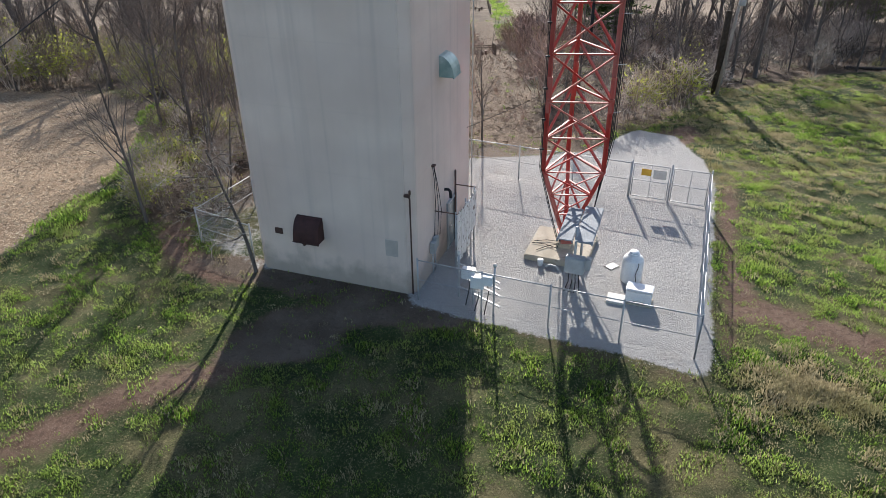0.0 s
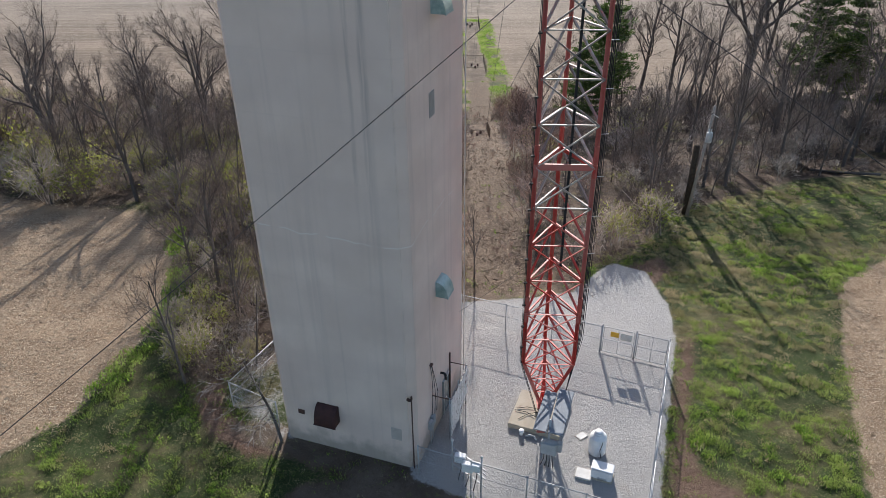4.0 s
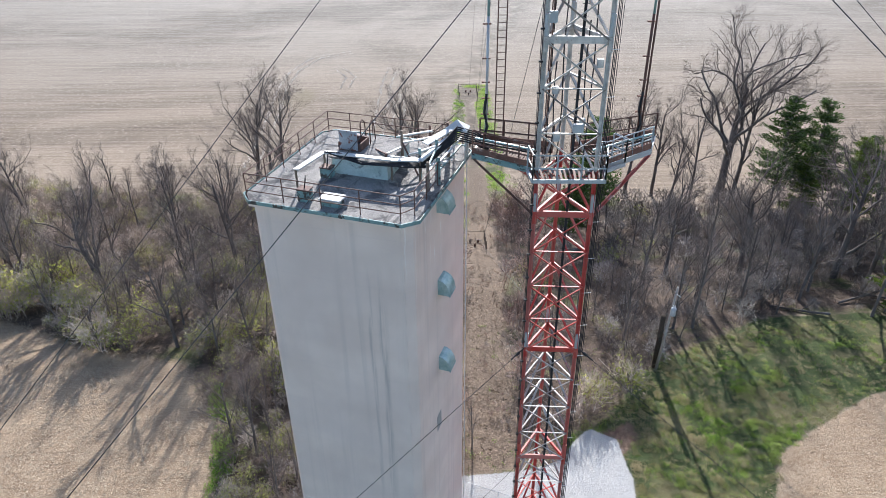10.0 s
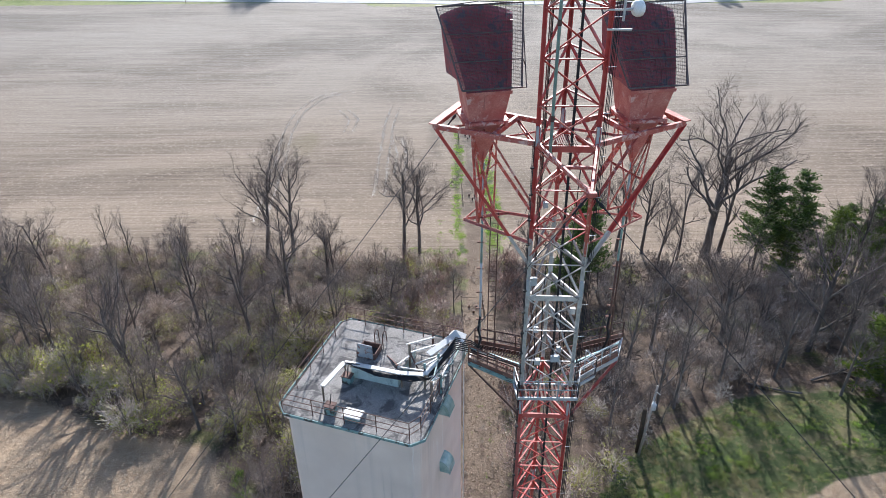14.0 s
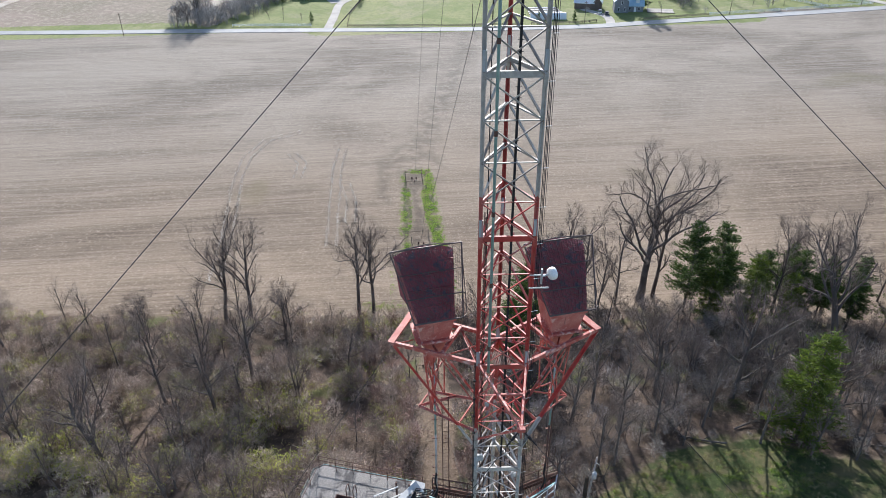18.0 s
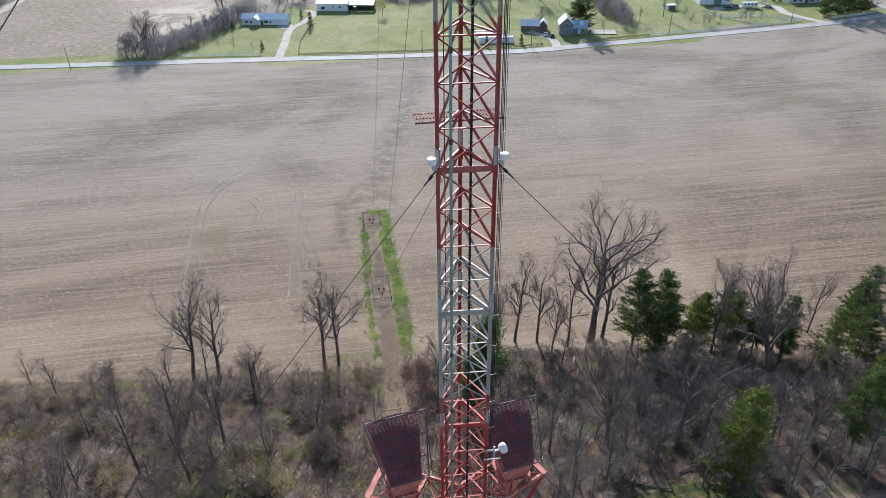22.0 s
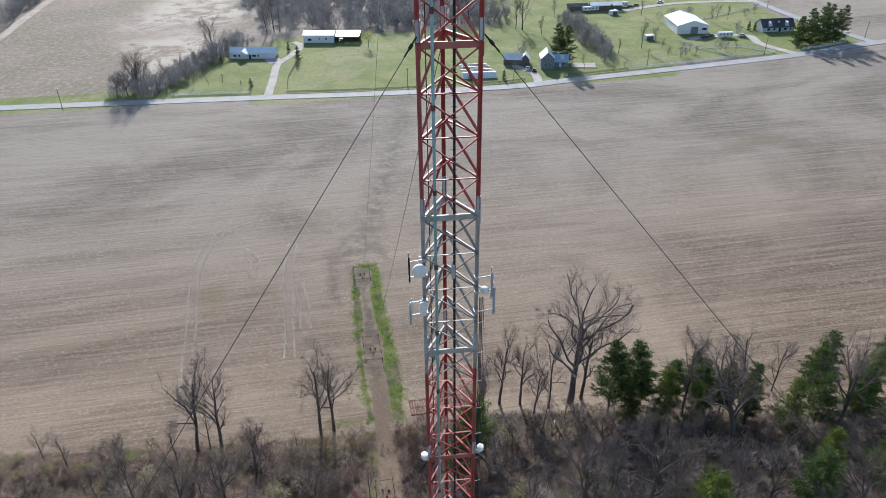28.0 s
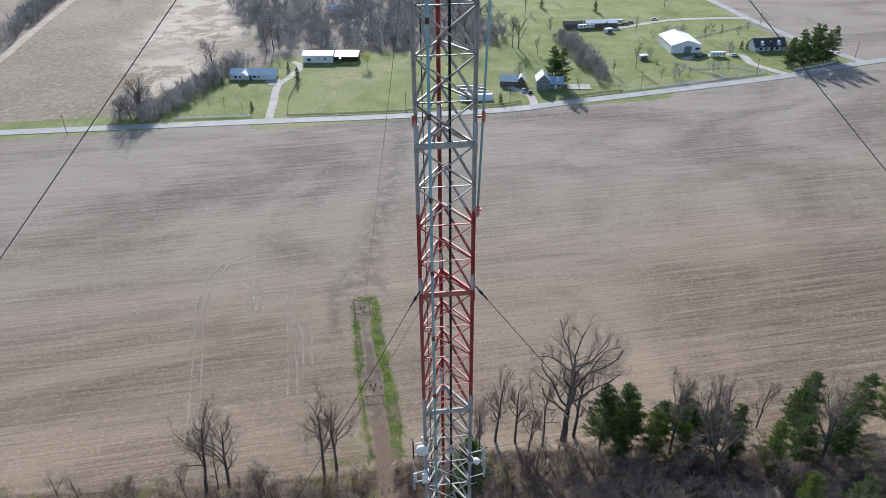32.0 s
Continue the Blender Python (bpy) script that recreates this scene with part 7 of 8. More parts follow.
def conifer_mesh(seed, h, width, droop, mat, foot, boughs):
    """Whorls of boughs that carry separate pads of needle sprays, with gaps and shade between the pads. foot: share of bare trunk."""
    r = np.random.default_rng(seed)
    V, segs = [], []
    levels_ = int(h * 1.3)
    for i in range(levels_):
        f = (i + r.uniform(0.1, 0.9)) / levels_
        z = h * (foot + (0.98 - foot) * f)
        reach = width * (1 - f) ** 0.8 * (0.55 + min(1, f * 5) * 0.45) * r.uniform(0.7, 1.2) + 0.3
        for b in range(boughs):
            a = r.uniform(0, math.tau)
            ln = reach * r.uniform(0.45, 1.15)
            d = np.array([math.cos(a), math.sin(a), r.uniform(0.0, 0.35) - droop * (1 - f)])
            base = np.array([0, 0, z + r.normal(0, 0.15)])
            segs.append((base, base + d * ln, 0.035, 0.01, 2))
            for t in np.arange(1.0, 0.28, -0.55 / max(ln, 0.6)):
                c0 = base + d * ln * t + np.array([0, 0, 0.1 * t * t * ln]) + r.normal(0, 0.12, 3)
                for _ in range(17):
                    c = c0 + r.normal(0, 1, 3) * np.array([0.26, 0.26, 0.08])
                    u = unit(d * np.array([1, 1, 0.2]) + np.array([0, 0, 0.45]) + r.normal(0, 0.5, 3)) * r.uniform(0.16, 0.36)
                    w = unit(np.cross(u, r.normal(0, 1, 3))) * r.uniform(0.035, 0.075)
                    V += [c - u, c + w, c + u, c - w]
    V = np.array(V)
    return array_mesh("foliage", V, np.arange(len(V)).reshape(-1, 4), mat), array_mesh("branches", *skin(segs), M_BARK)


CON = [(15.0, *conifer_mesh(1, 15.0, 4.2, 0.12, M_NEEDLE, 0.2, 8)), (14.0, *conifer_mesh(2, 14.0, 3.8, 0.1, M_NEEDLE, 0.24, 8)), (13.0, *conifer_mesh(3, 13.0, 3.9, 0.22, M_NEEDLE2, 0.06, 9)), (14.0, *conifer_mesh(4, 14.0, 4.0, 0.25, M_NEEDLE, 0.05, 8))]


def conifer(x, y, h, v, label, z=None):
    H, fo, br = CON[v]
    t = new("conifer")
    t.empty_display_size = 0.3
    t.matrix_basis = pose(x, y, (ground_z(x, y) if z is None else z) - 0.2, 0, 0, rng.uniform(0, 360)) @ Matrix.Scale(h / H, 4)
    tagged(t, label, "conifer tree", group="conifers")
    part("trunk", MB().tube((0, 0, 0), (0, 0, H * 0.97), 0.2, 0.03, 7), M_BARK, t, smooth=True)
    tagged(placed("branch_whorl", br, t, Matrix()), kind="stuff")
    placed("foliage", fo, t, Matrix())


for x, y, h, v in ((51.4, 97.3, 18.8, 1), (56.3, 97.0, 18.5, 0), (61.3, 93.6, 13.7, 2), (64.6, 96.6, 13, 1), (69.3, 93.6, 14, 0), (72.5, 91.5, 13, 1), (76, 88, 11, 1), (88.5, 84.5, 14, 0), (21.0, 88, 18.5, 1), (17.6, 85, 12, 0), (97, 84, 14, 1), (70, 98, 13, 0), (59, 98.5, 12, 1), (66.5, 91, 11, 2), (75.5, 94.5, 12, 0), (79, 92, 13, 1), (54, 94, 11, 2), (93, 92, 15, 1), (104, 90, 14, 2), (110, 94, 15, 0), (99, 97, 15, 0), (115, 90, 14, 1), (120, 96, 15, 2)):
    conifer(x, y, h, v, "dark green pine at the edge of the wood")
for x, y, h, v in ((50.8, 60.3, 18, 2), (56.7, 69.2, 9.5, 2), (70, 62, 17, 1), (82.6, 84.5, 13.5, 2), (79, 70, 13, 2), (86, 66, 14, 0)):
    conifer(x, y, h, v, "full green conifer standing in the bare wood")

# ---- grass ----


def tuft(seed, n, spread, h, w):
    r = np.random.default_rng(seed)
    V = []
    for _ in range(n):
        a, b = r.uniform(0, math.tau), r.uniform(0, math.tau)
        p = np.array([math.cos(b), math.sin(b), 0]) * spread * r.random() ** 0.5
        side = np.array([-math.sin(a), math.cos(a), 0]) * w
        out = np.array([math.cos(a), math.sin(a), 0]) * h * r.uniform(0.1, 0.7)
        tip = p + out + np.array([0, 0, h * r.uniform(0.5, 1.1)])
        V += [p - side, p + side, tip]
    return np.array(V), np.arange(3 * n).reshape(-1, 3)


TUFTS = [tuft(s, 13, 0.14, 0.088, 0.0125) for s in range(8)]
lawn_spots, straw_spots = [], []
cand = np.concatenate([np.stack([rng.uniform(-21, 52, 165000), 7 + 52 * rng.random(165000) ** 1.4], -1), np.stack([rng.uniform(9, 31, 42000), rng.uniform(15, 56, 42000)], -1)])
cx_, cy_ = cand[:, 0], cand[:, 1]
bare = np.maximum.reduce([poly_mask(q, cx_, cy_, 1.0) for q in DIRT])
u = rng.random(len(cand))
ok = (poly_mask(GRAVEL, cx_, cy_, 0.01) < 0.5) & (poly_mask(FIELD_LEFT, cx_, cy_, 1.0) < u) & (poly_mask(FIELD_RIGHT, cx_, cy_, 1.0) < u) & (poly_mask(WOODS, cx_, cy_, 2.0) * 0.97 < u) & (poly_mask([(-9, 35), (1, 36.8), (9.5, 38), (10.5, 41), (2, 40), (-9, 38)], cx_, cy_, 1.0) * 0.9 < u) & (bare * 0.86 < u)
for x, y in cand[ok]:
    nz = noise.noise(Vector((x * 0.5, y * 0.5, 0))) + 0.6 * noise.noise(Vector((x * 1.7, y * 1.7, 3)))
    if nz < -0.45 and rng.random() < 0.45:
        continue
    if noise.noise(Vector((x * 1.9, y * 1.9, 14))) + 0.5 * nz < 0.0 and rng.random() < 0.86:
        continue
    dead = math.hypot((x - STRAW_SPOT[0]) / 1.9, (y - STRAW_SPOT[1]) / 1.5) + 0.5 * nz < 1.0
    dry = 0.10 + (0.3 if nz < -0.1 else 0) + (0.4 if noise.noise(Vector((x * 0.22, y * 0.22, 17))) + 0.5 * noise.noise(Vector((x * 0.8, y * 0.8, 18))) > 0.28 else 0) + (0.2 if y < 18.5 and x > 5 else 0) + (0.8 if dead else 0) + (0.6 if y > 31 and x > 8 and noise.noise(Vector((x * 0.16, y * 0.16, 8))) + 0.5 * noise.noise(Vector((x * 0.6, y * 0.6, 9))) < 0.16 else 0)
    (straw_spots if rng.random() < dry else lawn_spots).append((x, y, ground_z(x, y) - 0.01, rng.uniform(0.6, 1.35) * max(0.42, 1 + 0.5 * nz + 1.25 * noise.noise(Vector((x * 1.3, y * 1.3, 6)))) * (1.2 if y > 36 else 1.0), rng.uniform(0, 6.28)))
for x, y in zip(rng.normal(STRAW_SPOT[0], 1.0, 1300), rng.normal(STRAW_SPOT[1], 0.7, 1300)):
    if noise.noise(Vector((x * 0.9, y * 0.9, 1))) > -0.2:
        straw_spots.append((x, y, 0.0, rng.uniform(0.9, 2.0), rng.uniform(0, 6.28)))
ex_, ey_ = rng.uniform(-21, -14, 5000), rng.uniform(28, 52, 5000)
edge_d = poly_mask(FIELD_LEFT, ex_, ey_, 3.0)
for x, y, m in zip(ex_, ey_, edge_d):
    if 0.05 < m < 0.6 and noise.noise(Vector((x * 0.5, y * 0.5, 4))) > -0.15:
        lawn_spots.append((x, y, ground_z(x, y) - 0.02, rng.uniform(1.4, 3.0), rng.uniform(0, 6.28)))
sx_, sy_ = rng.uniform(1.2, 12.8, 13000), rng.uniform(100, 169, 13000)
ok = (poly_mask(STRIP, sx_, sy_, 1.2) > rng.random(13000)) & (poly_mask(STRIP_MID, sx_, sy_, 1.0) < 0.5 * rng.random(13000))
for x, y in zip(sx_[ok], sy_[ok]):
    if noise.noise(Vector((x * 0.35, y * 0.2, 2))) + 0.9 * noise.noise(Vector((x * 1.3, y * 0.8, 7))) > (-0.02 if x < 5 else -0.3 if y > 122 else 0.05):
        lawn_spots.append((x, y, ground_z(x, y) - 0.02, rng.uniform(1.6, 2.8), rng.uniform(0, 6.28)))
for x, y in zip(rng.uniform(-20, 26, 16000), rng.uniform(9, 30, 16000)):
    if noise.noise(Vector((x * 0.9, y * 0.9, 12))) > 0.16 and not inside(GRAVEL, x, y) and not inside(WOODS, x, y) and not inside(FIELD_LEFT, x, y) and not inside(FIELD_RIGHT, x, y) and not any(inside(q, x, y) for q in DIRT):
        lawn_spots.append((x, y, ground_z(x, y) - 0.01, rng.uniform(1.0, 1.6), rng.uniform(0, 6.28)))
for x, y in zip(rng.uniform(-14, 13, 5200), rng.uniform(94, 118, 5200)):
    m = noise.noise(Vector((x * 0.3, y * 0.3, 21))) + 0.6 * noise.noise(Vector((x * 1.1, y * 1.1, 22)))
    if m > 0.12 + 0.012 * abs(x - 4) and not inside(PATH, x, y) and (y < 107 or -1 < x < 13):
        (lawn_spots if rng.random() < 0.6 else straw_spots).append((x, y, ground_z(x, y) - 0.02, rng.uniform(1.4, 2.6), rng.uniform(0, 6.28)))
for spots_ in (lawn_spots, straw_spots):
    at = np.array(spots_)
    at[:, 2] += hummocks(at[:, 0], at[:, 1])
    spots_[:] = at.tolist()
clump_field("grass", TUFTS, lawn_spots, M_GRASS, "rough tufted green spring lawn", "grass", 0)
clump_field("dry_grass", TUFTS, straw_spots, M_STRAW, "dry straw-coloured grass tufts in the lawn", "grass", 0)

# ---- crop residue and fallen leaves ----
M_RESIDUE = foliage("corn_residue", (0.20, 0.14, 0.09), (0.60, 0.50, 0.36), (0.40, 0.31, 0.21), 0.15)
M_TRACK = foliage("pressed_straw", (0.46, 0.40, 0.33), (0.66, 0.60, 0.52), (0.55, 0.49, 0.41), 0.1)
M_STRAWLIT = foliage("dead_stalks", (0.15, 0.105, 0.075), (0.47, 0.36, 0.27), (0.26, 0.19, 0.14), 0.2)
M_LITTER = foliage("leaf_litter", (0.07, 0.05, 0.033), (0.26, 0.195, 0.13), (0.14, 0.105, 0.07), 0.2)


def slivers(name, poly, box, n, size, mat, label, category, lift=0.02):
    """Loose flat bits scattered over a stretch of ground."""
    x, y = rng.uniform(box[0], box[1], n), rng.uniform(box[2], box[3], n)
    keep = poly_mask(poly, x, y, 1.5) > rng.random(n)
    x, y = x[keep], y[keep]
    m = len(x)
    z = land(x, y) + lift
    a, ln, w = rng.uniform(0, math.tau, m), size * rng.uniform(0.3, 1.2, m), size * rng.uniform(0.08, 0.22, m)
    up = rng.normal(0, 0.25, m)
    d = np.stack([np.cos(a) * ln, np.sin(a) * ln, up * ln], -1)
    s = np.stack([-np.sin(a) * w, np.cos(a) * w, rng.normal(0, 0.4, m) * w], -1)
    c = np.stack([x, y, z + np.abs(up) * ln], -1)
    v = np.stack([c - d - s, c - d + s, c + d + s, c + d - s], 1).reshape(-1, 3)
    tagged(new(name, array_mesh(name, v, np.arange(4 * m).reshape(-1, 4), mat)), label, category, kind="stuff")


slivers("corn_residue", FIELD_LEFT, (-62, -17, 16, 64), 85000, 0.10, M_RESIDUE, "pale broken corn stalks strewn on the stubble field", "crop residue")
slivers("corn_residue", FIELD_RIGHT, (19, 52, 8, 50), 30000, 0.10, M_RESIDUE, "pale broken corn stalks on the tilled corner", "crop residue")
slivers("leaf_litter", PATH, (-6, 11, 36, 117), 20000, 0.11, M_STRAWLIT, "dead stalks and leaves on the cut path", "litter")
slivers("leaf_litter", WOODS, (-50, 60, 30, 75), 26000, 0.2, M_LITTER, "fallen leaves and twigs on the wood floor", "litter")


def tracks(lines, n):
    """Pale straw pressed along two wheel lines that wander over the far field."""
    r = np.random.default_rng(31)
    C = []
    for pts in lines:
        P = np.array(pts, float)
        seg = np.hypot(*np.diff(P, axis=0).T)
        cum = np.concatenate([[0], np.cumsum(seg)])
        t = r.random(int(n * cum[-1])) * cum[-1]
        x, y = np.interp(t, cum, P[:, 0]), np.interp(t, cum, P[:, 1])
        dx, dy = np.interp(t + 0.5, cum, P[:, 0]) - x, np.interp(t + 0.5, cum, P[:, 1]) - y
        ln = np.hypot(dx, dy) + 1e-6
        o = np.where(r.random(len(t)) < 0.5, -1.1, 1.1) + r.normal(0, 0.22, len(t))
        C.append(np.stack([x - dy / ln * o, y + dx / ln * o], -1))
    C = np.concatenate(C)
    m = len(C)
    a, ln = r.uniform(0, math.tau, m), r.uniform(0.05, 0.16, m)
    d = np.stack([np.cos(a) * ln, np.sin(a) * ln, np.zeros(m)], -1)
    q = np.stack([-np.sin(a) * 0.05, np.cos(a) * 0.05, np.full(m, 0.02)], -1)
    c = np.stack([C[:, 0], C[:, 1], land(C[:, 0], C[:, 1]) + 0.07], -1)
    v = np.stack([c - d - q, c - d + q, c + d + q, c + d - q], 1).reshape(-1, 3)
    tagged(new("wheel_track", array_mesh("wheel_track", v, np.arange(4 * m).reshape(-1, 4), M_TRACK)), "faint pale wheel tracks of pressed straw across the tilled field", "tracks", kind="stuff")


tracks([[(-35.5, 118), (-37.2, 147), (-38.8, 167), (-38.1, 180), (-33.9, 192), (-25, 196.5)], [(-13.2, 130), (-13.4, 147), (-13.5, 170), (-12.5, 182)], [(-26.5, 181), (-22.9, 174), (-23.5, 165)], [(-9.4, 140), (-9.4, 151), (-11, 160)]], 26)


# ---- loose stones of the gravel yard ----
def pebbles(n):
    r = np.random.default_rng(77)
    x, y = r.uniform(-1.5, 15, n), r.uniform(18, 42.5, n)
    keep = poly_mask(GRAVEL, x, y, 0.6) > r.random(n)
    x, y = x[keep], y[keep]
    m = len(x)
    s = r.uniform(0.011, 0.027, (m, 1, 1)) * r.uniform(0.6, 1.3, (m, 1, 3))
    base = np.array([(1, 0, -0.2), (-0.5, 0.9, -0.2), (-0.5, -0.9, -0.2), (0.1, 0.1, 0.55)])[None] * s
    a = r.uniform(0, math.tau, m)
    c, n_ = np.cos(a)[:, None], np.sin(a)[:, None]
    v = np.stack([base[..., 0] * c - base[..., 1] * n_ + x[:, None], base[..., 0] * n_ + base[..., 1] * c + y[:, None], base[..., 2] + land(x, y)[:, None] + 0.005], -1)
    f = np.array([(0, 1, 3), (1, 2, 3), (2, 0, 3)])[None] + 4 * np.arange(m)[:, None, None]
    k = Nodes("crushed_stone")
    col = k.mix(k.island(), (0.25, 0.244, 0.235), (0.70, 0.685, 0.66))
    me = array_mesh("gravel", v.reshape(-1, 3), f.reshape(-1, 3), k.out(col, 0.9, 0, 0.3))
    tagged(new("gravel", me), "loose pale grey crushed stone covering the yard", "gravel", kind="stuff")


pebbles(70000)

# ---- the road, farms and houses beyond the field ----
FZ = -11.5
M_ASPHALT = plain("worn_asphalt", (0.29, 0.295, 0.295), (0.37, 0.375, 0.37), 0.15, 4.0, 0.85, 0, 0.2, 0.3)
M_DRIVE = plain("gravel_drive", (0.37, 0.345, 0.315), (0.49, 0.46, 0.42), 0.2, 3.0, 0.95, 0, 0.2, 0.2)
M_SIDING = plain("white_siding", (0.70, 0.72, 0.74), (0.78, 0.79, 0.80), 0.3, 6.0, 0.6)
M_GREYSIDE = plain("grey_siding", (0.18, 0.19, 0.21), (0.24, 0.25, 0.27), 0.3, 6.0, 0.7)
M_BLUEROOF = plain("blue_grey_metal_roof", (0.36, 0.52, 0.62), (0.46, 0.60, 0.68), 0.3, 5.0, 0.35, 0.2)
M_WHITEROOF = plain("white_metal_roof", (0.72, 0.74, 0.76), (0.80, 0.81, 0.82), 0.3, 5.0, 0.4, 0.1)
M_DARKROOF = plain("dark_shingle_roof", (0.06, 0.065, 0.08), (0.11, 0.115, 0.13), 0.5, 6.0, 0.8)
M_BROWN = plain("brown_barn_boards", (0.12, 0.09, 0.075), (0.18, 0.14, 0.115), 0.5, 6.0, 0.85)
M_GLASS = plain("dark_window", (0.03, 0.035, 0.045), (0.05, 0.055, 0.065), 1.0, 8.0, 0.1)
M_CAR = [plain("car_paint_" + n, c, tuple(min(1, v * 1.1) for v in c), 1.0, 8.0, 0.3, 0.2, 0) for n, c in (("white", (0.72, 0.73, 0.74)), ("dark", (0.05, 0.055, 0.07)), ("blue", (0.10, 0.16, 0.24)))]


def strip_road(name, pts, width, mat, label, category, z=FZ + 0.16):
    pts = [Vector((*p, z)) for p in pts]
    fine = []
    for i in range(len(pts) - 1):
        p0, p1, p2, p3 = pts[max(i - 1, 0)], pts[i], pts[i + 1], pts[min(i + 2, len(pts) - 1)]
        for t in np.linspace(0, 1, 9)[:-1]:
            fine.append(0.5 * ((2 * p1) + (p2 - p0) * t + (2 * p0 - 5 * p1 + 4 * p2 - p3) * t * t + (3 * p1 - p0 - 3 * p2 + p3) * t ** 3))
    fine.append(pts[-1])
    mb = MB()
    rows = []
    for i, p in enumerate(fine):
        d = (fine[min(i + 1, len(fine) - 1)] - fine[max(i - 1, 0)]).normalized()
        n = Vector((-d.y, d.x, 0)) * width / 2
        rows.append((p + n, p - n))
    v = [q for r in rows for q in (r[0], r[1], r[1] - Vector((0, 0, 0.4)), r[0] - Vector((0, 0, 0.4)))]
    mb.add(v, [(4 * i + k, 4 * i + (k + 1) % 4, 4 * i + 4 + (k + 1) % 4, 4 * i + 4 + k) for i in range(len(rows) - 1) for k in range(4)])
    return tagged(part(name, mb, mat), label, category, kind="structure")


ROAD = [(-420, 352), (-260, 336), (-150, 324.5), (-88, 319), (-24.5, 313.2), (34, 307.5), (87.7, 305.0), (117, 308.2), (178, 314.8), (247, 323.3), (299, 334.6), (420, 352), (620, 372)]
M_EARTHLANE = plain("bare_earth_lane", (0.34, 0.29, 0.24), (0.47, 0.42, 0.36), 0.2, 2.0, 0.95, 0, 0.2, 0.2)
LANE = [(-180, 327), (-187, 338), (-194, 358), (-190, 385), (-180, 440), (-180, 500), (-179, 600), (-178, 720), (-176, 900)]
strip_road("road", ROAD, 6.2, M_ASPHALT, "pale worn two-lane country road", "road")
strip_road("side_road", [(299, 336), (292, 390), (293, 475), (305, 640), (330, 900)], 6.0, M_ASPHALT, "pale side road between fields", "road", FZ + 0.14)
strip_road("driveway", [(-23.6, 314), (-21.5, 340), (-20.0, 362), (-13.5, 377), (-8, 394), (-12, 404)], 3.8, M_DRIVE, "light gravel driveway to a ranch house", "driveway", FZ + 0.15)
strip_road("driveway", [(-20.5, 366), (-23.5, 374)], 7.5, M_DRIVE, "light gravel parking apron before a garage", "driveway", FZ + 0.13)
strip_road("driveway", [(101, 307), (103, 322), (96, 337)], 4.0, M_DRIVE, "light gravel driveway to a grey house", "driveway", FZ + 0.15)
strip_road("driveway", [(246, 324), (238, 345), (240, 362), (222, 366), (205, 362)], 5.0, M_DRIVE, "light gravel driveway to a white barn", "driveway", FZ + 0.15)
strip_road("driveway", [(292, 440), (240, 446), (190, 432)], 5.0, M_DRIVE, "light gravel farm lane", "driveway", FZ + 0.15)
strip_road("field_lane", LANE, 6.0, M_EARTHLANE, "pale bare earth lane along the field edge", "lane", FZ + 0.13)


def window(parent, c, w, h, ax):
    """A window with a frame and pane on a wall that faces -y ('y') or x ('x')."""
    s = (w, 0.12, h) if ax == "y" else (0.12, w, h)
    fr = part("window", MB().box(c, s), M_SIDING, parent, "white framed window")
    o = (0, -0.05, 0) if ax == "y" else (0.05 if c[0] > 0 else -0.05, 0, 0)
    part("pane", MB().box(Vector(c) + Vector(o), (w * 0.8, 0.06, h * 0.84) if ax == "y" else (0.06, w * 0.8, h * 0.84)), M_GLASS, fr)


def gable_house(name, label, category, x, y, rz, ln, dp, wall_h, rise, m_wall, m_roof, wins=(), doors=(), over=0.4):
    h = thing(name, label, category, (x, y, FZ), rz)
    part("wall", MB().add([(-ln / 2, -dp / 2, -0.5), (ln / 2, -dp / 2, -0.5), (ln / 2, dp / 2, -0.5), (-ln / 2, dp / 2, -0.5), (-ln / 2, -dp / 2, wall_h), (ln / 2, -dp / 2, wall_h), (ln / 2, dp / 2, wall_h), (-ln / 2, dp / 2, wall_h), (-ln / 2, 0, wall_h + rise), (ln / 2, 0, wall_h + rise)],
                          [(0, 1, 5, 4), (2, 3, 7, 6), (1, 2, 6, 9, 5), (3, 0, 4, 8, 7), (0, 3, 2, 1), (4, 5, 9, 8), (6, 7, 8, 9)]), m_wall, h)
    k = rise / (dp / 2)
    for s in (-1, 1):
        a, b = Vector((0, 0, wall_h + rise + 0.12)), Vector((0, s * (dp / 2 + over), wall_h - over * k + 0.12))
        L = ln / 2 + over
        part("roof", MB().add([(-L, a.y, a.z), (L, a.y, a.z), (L, b.y, b.z), (-L, b.y, b.z), (-L, a.y, a.z - 0.2), (L, a.y, a.z - 0.2), (L, b.y, b.z - 0.2), (-L, b.y, b.z - 0.2)], [(0, 1, 2, 3), (7, 6, 5, 4), (0, 4, 5, 1), (2, 6, 7, 3), (1, 5, 6, 2), (0, 3, 7, 4)]), m_roof, h)
    for px, pz, w, hh in wins:
        window(h, (px, -dp / 2 - 0.03, pz), w, hh, "y")
    for px, w, hh, m in doors:
        part("door", MB().box((px, -dp / 2 - 0.04, hh / 2), (w, 0.12, hh)), m, h, bevel=0.02)
    return h


ranch = gable_house("ranch_house", "long white ranch house with a blue-grey metal roof", "house", -32.2, 380.5, -12, 23.6, 9.0, 2.9, 1.9, M_SIDING, M_BLUEROOF, [(-9, 1.6, 1.6, 1.3), (-6.6, 1.6, 1.2, 1.3), (1.2, 1.6, 2.4, 1.3), (3.4, 1.6, 1.0, 1.2)], [(8.6, 5.0, 2.3, M_SIDING), (-1.0, 1.0, 2.1, M_GLASS)])
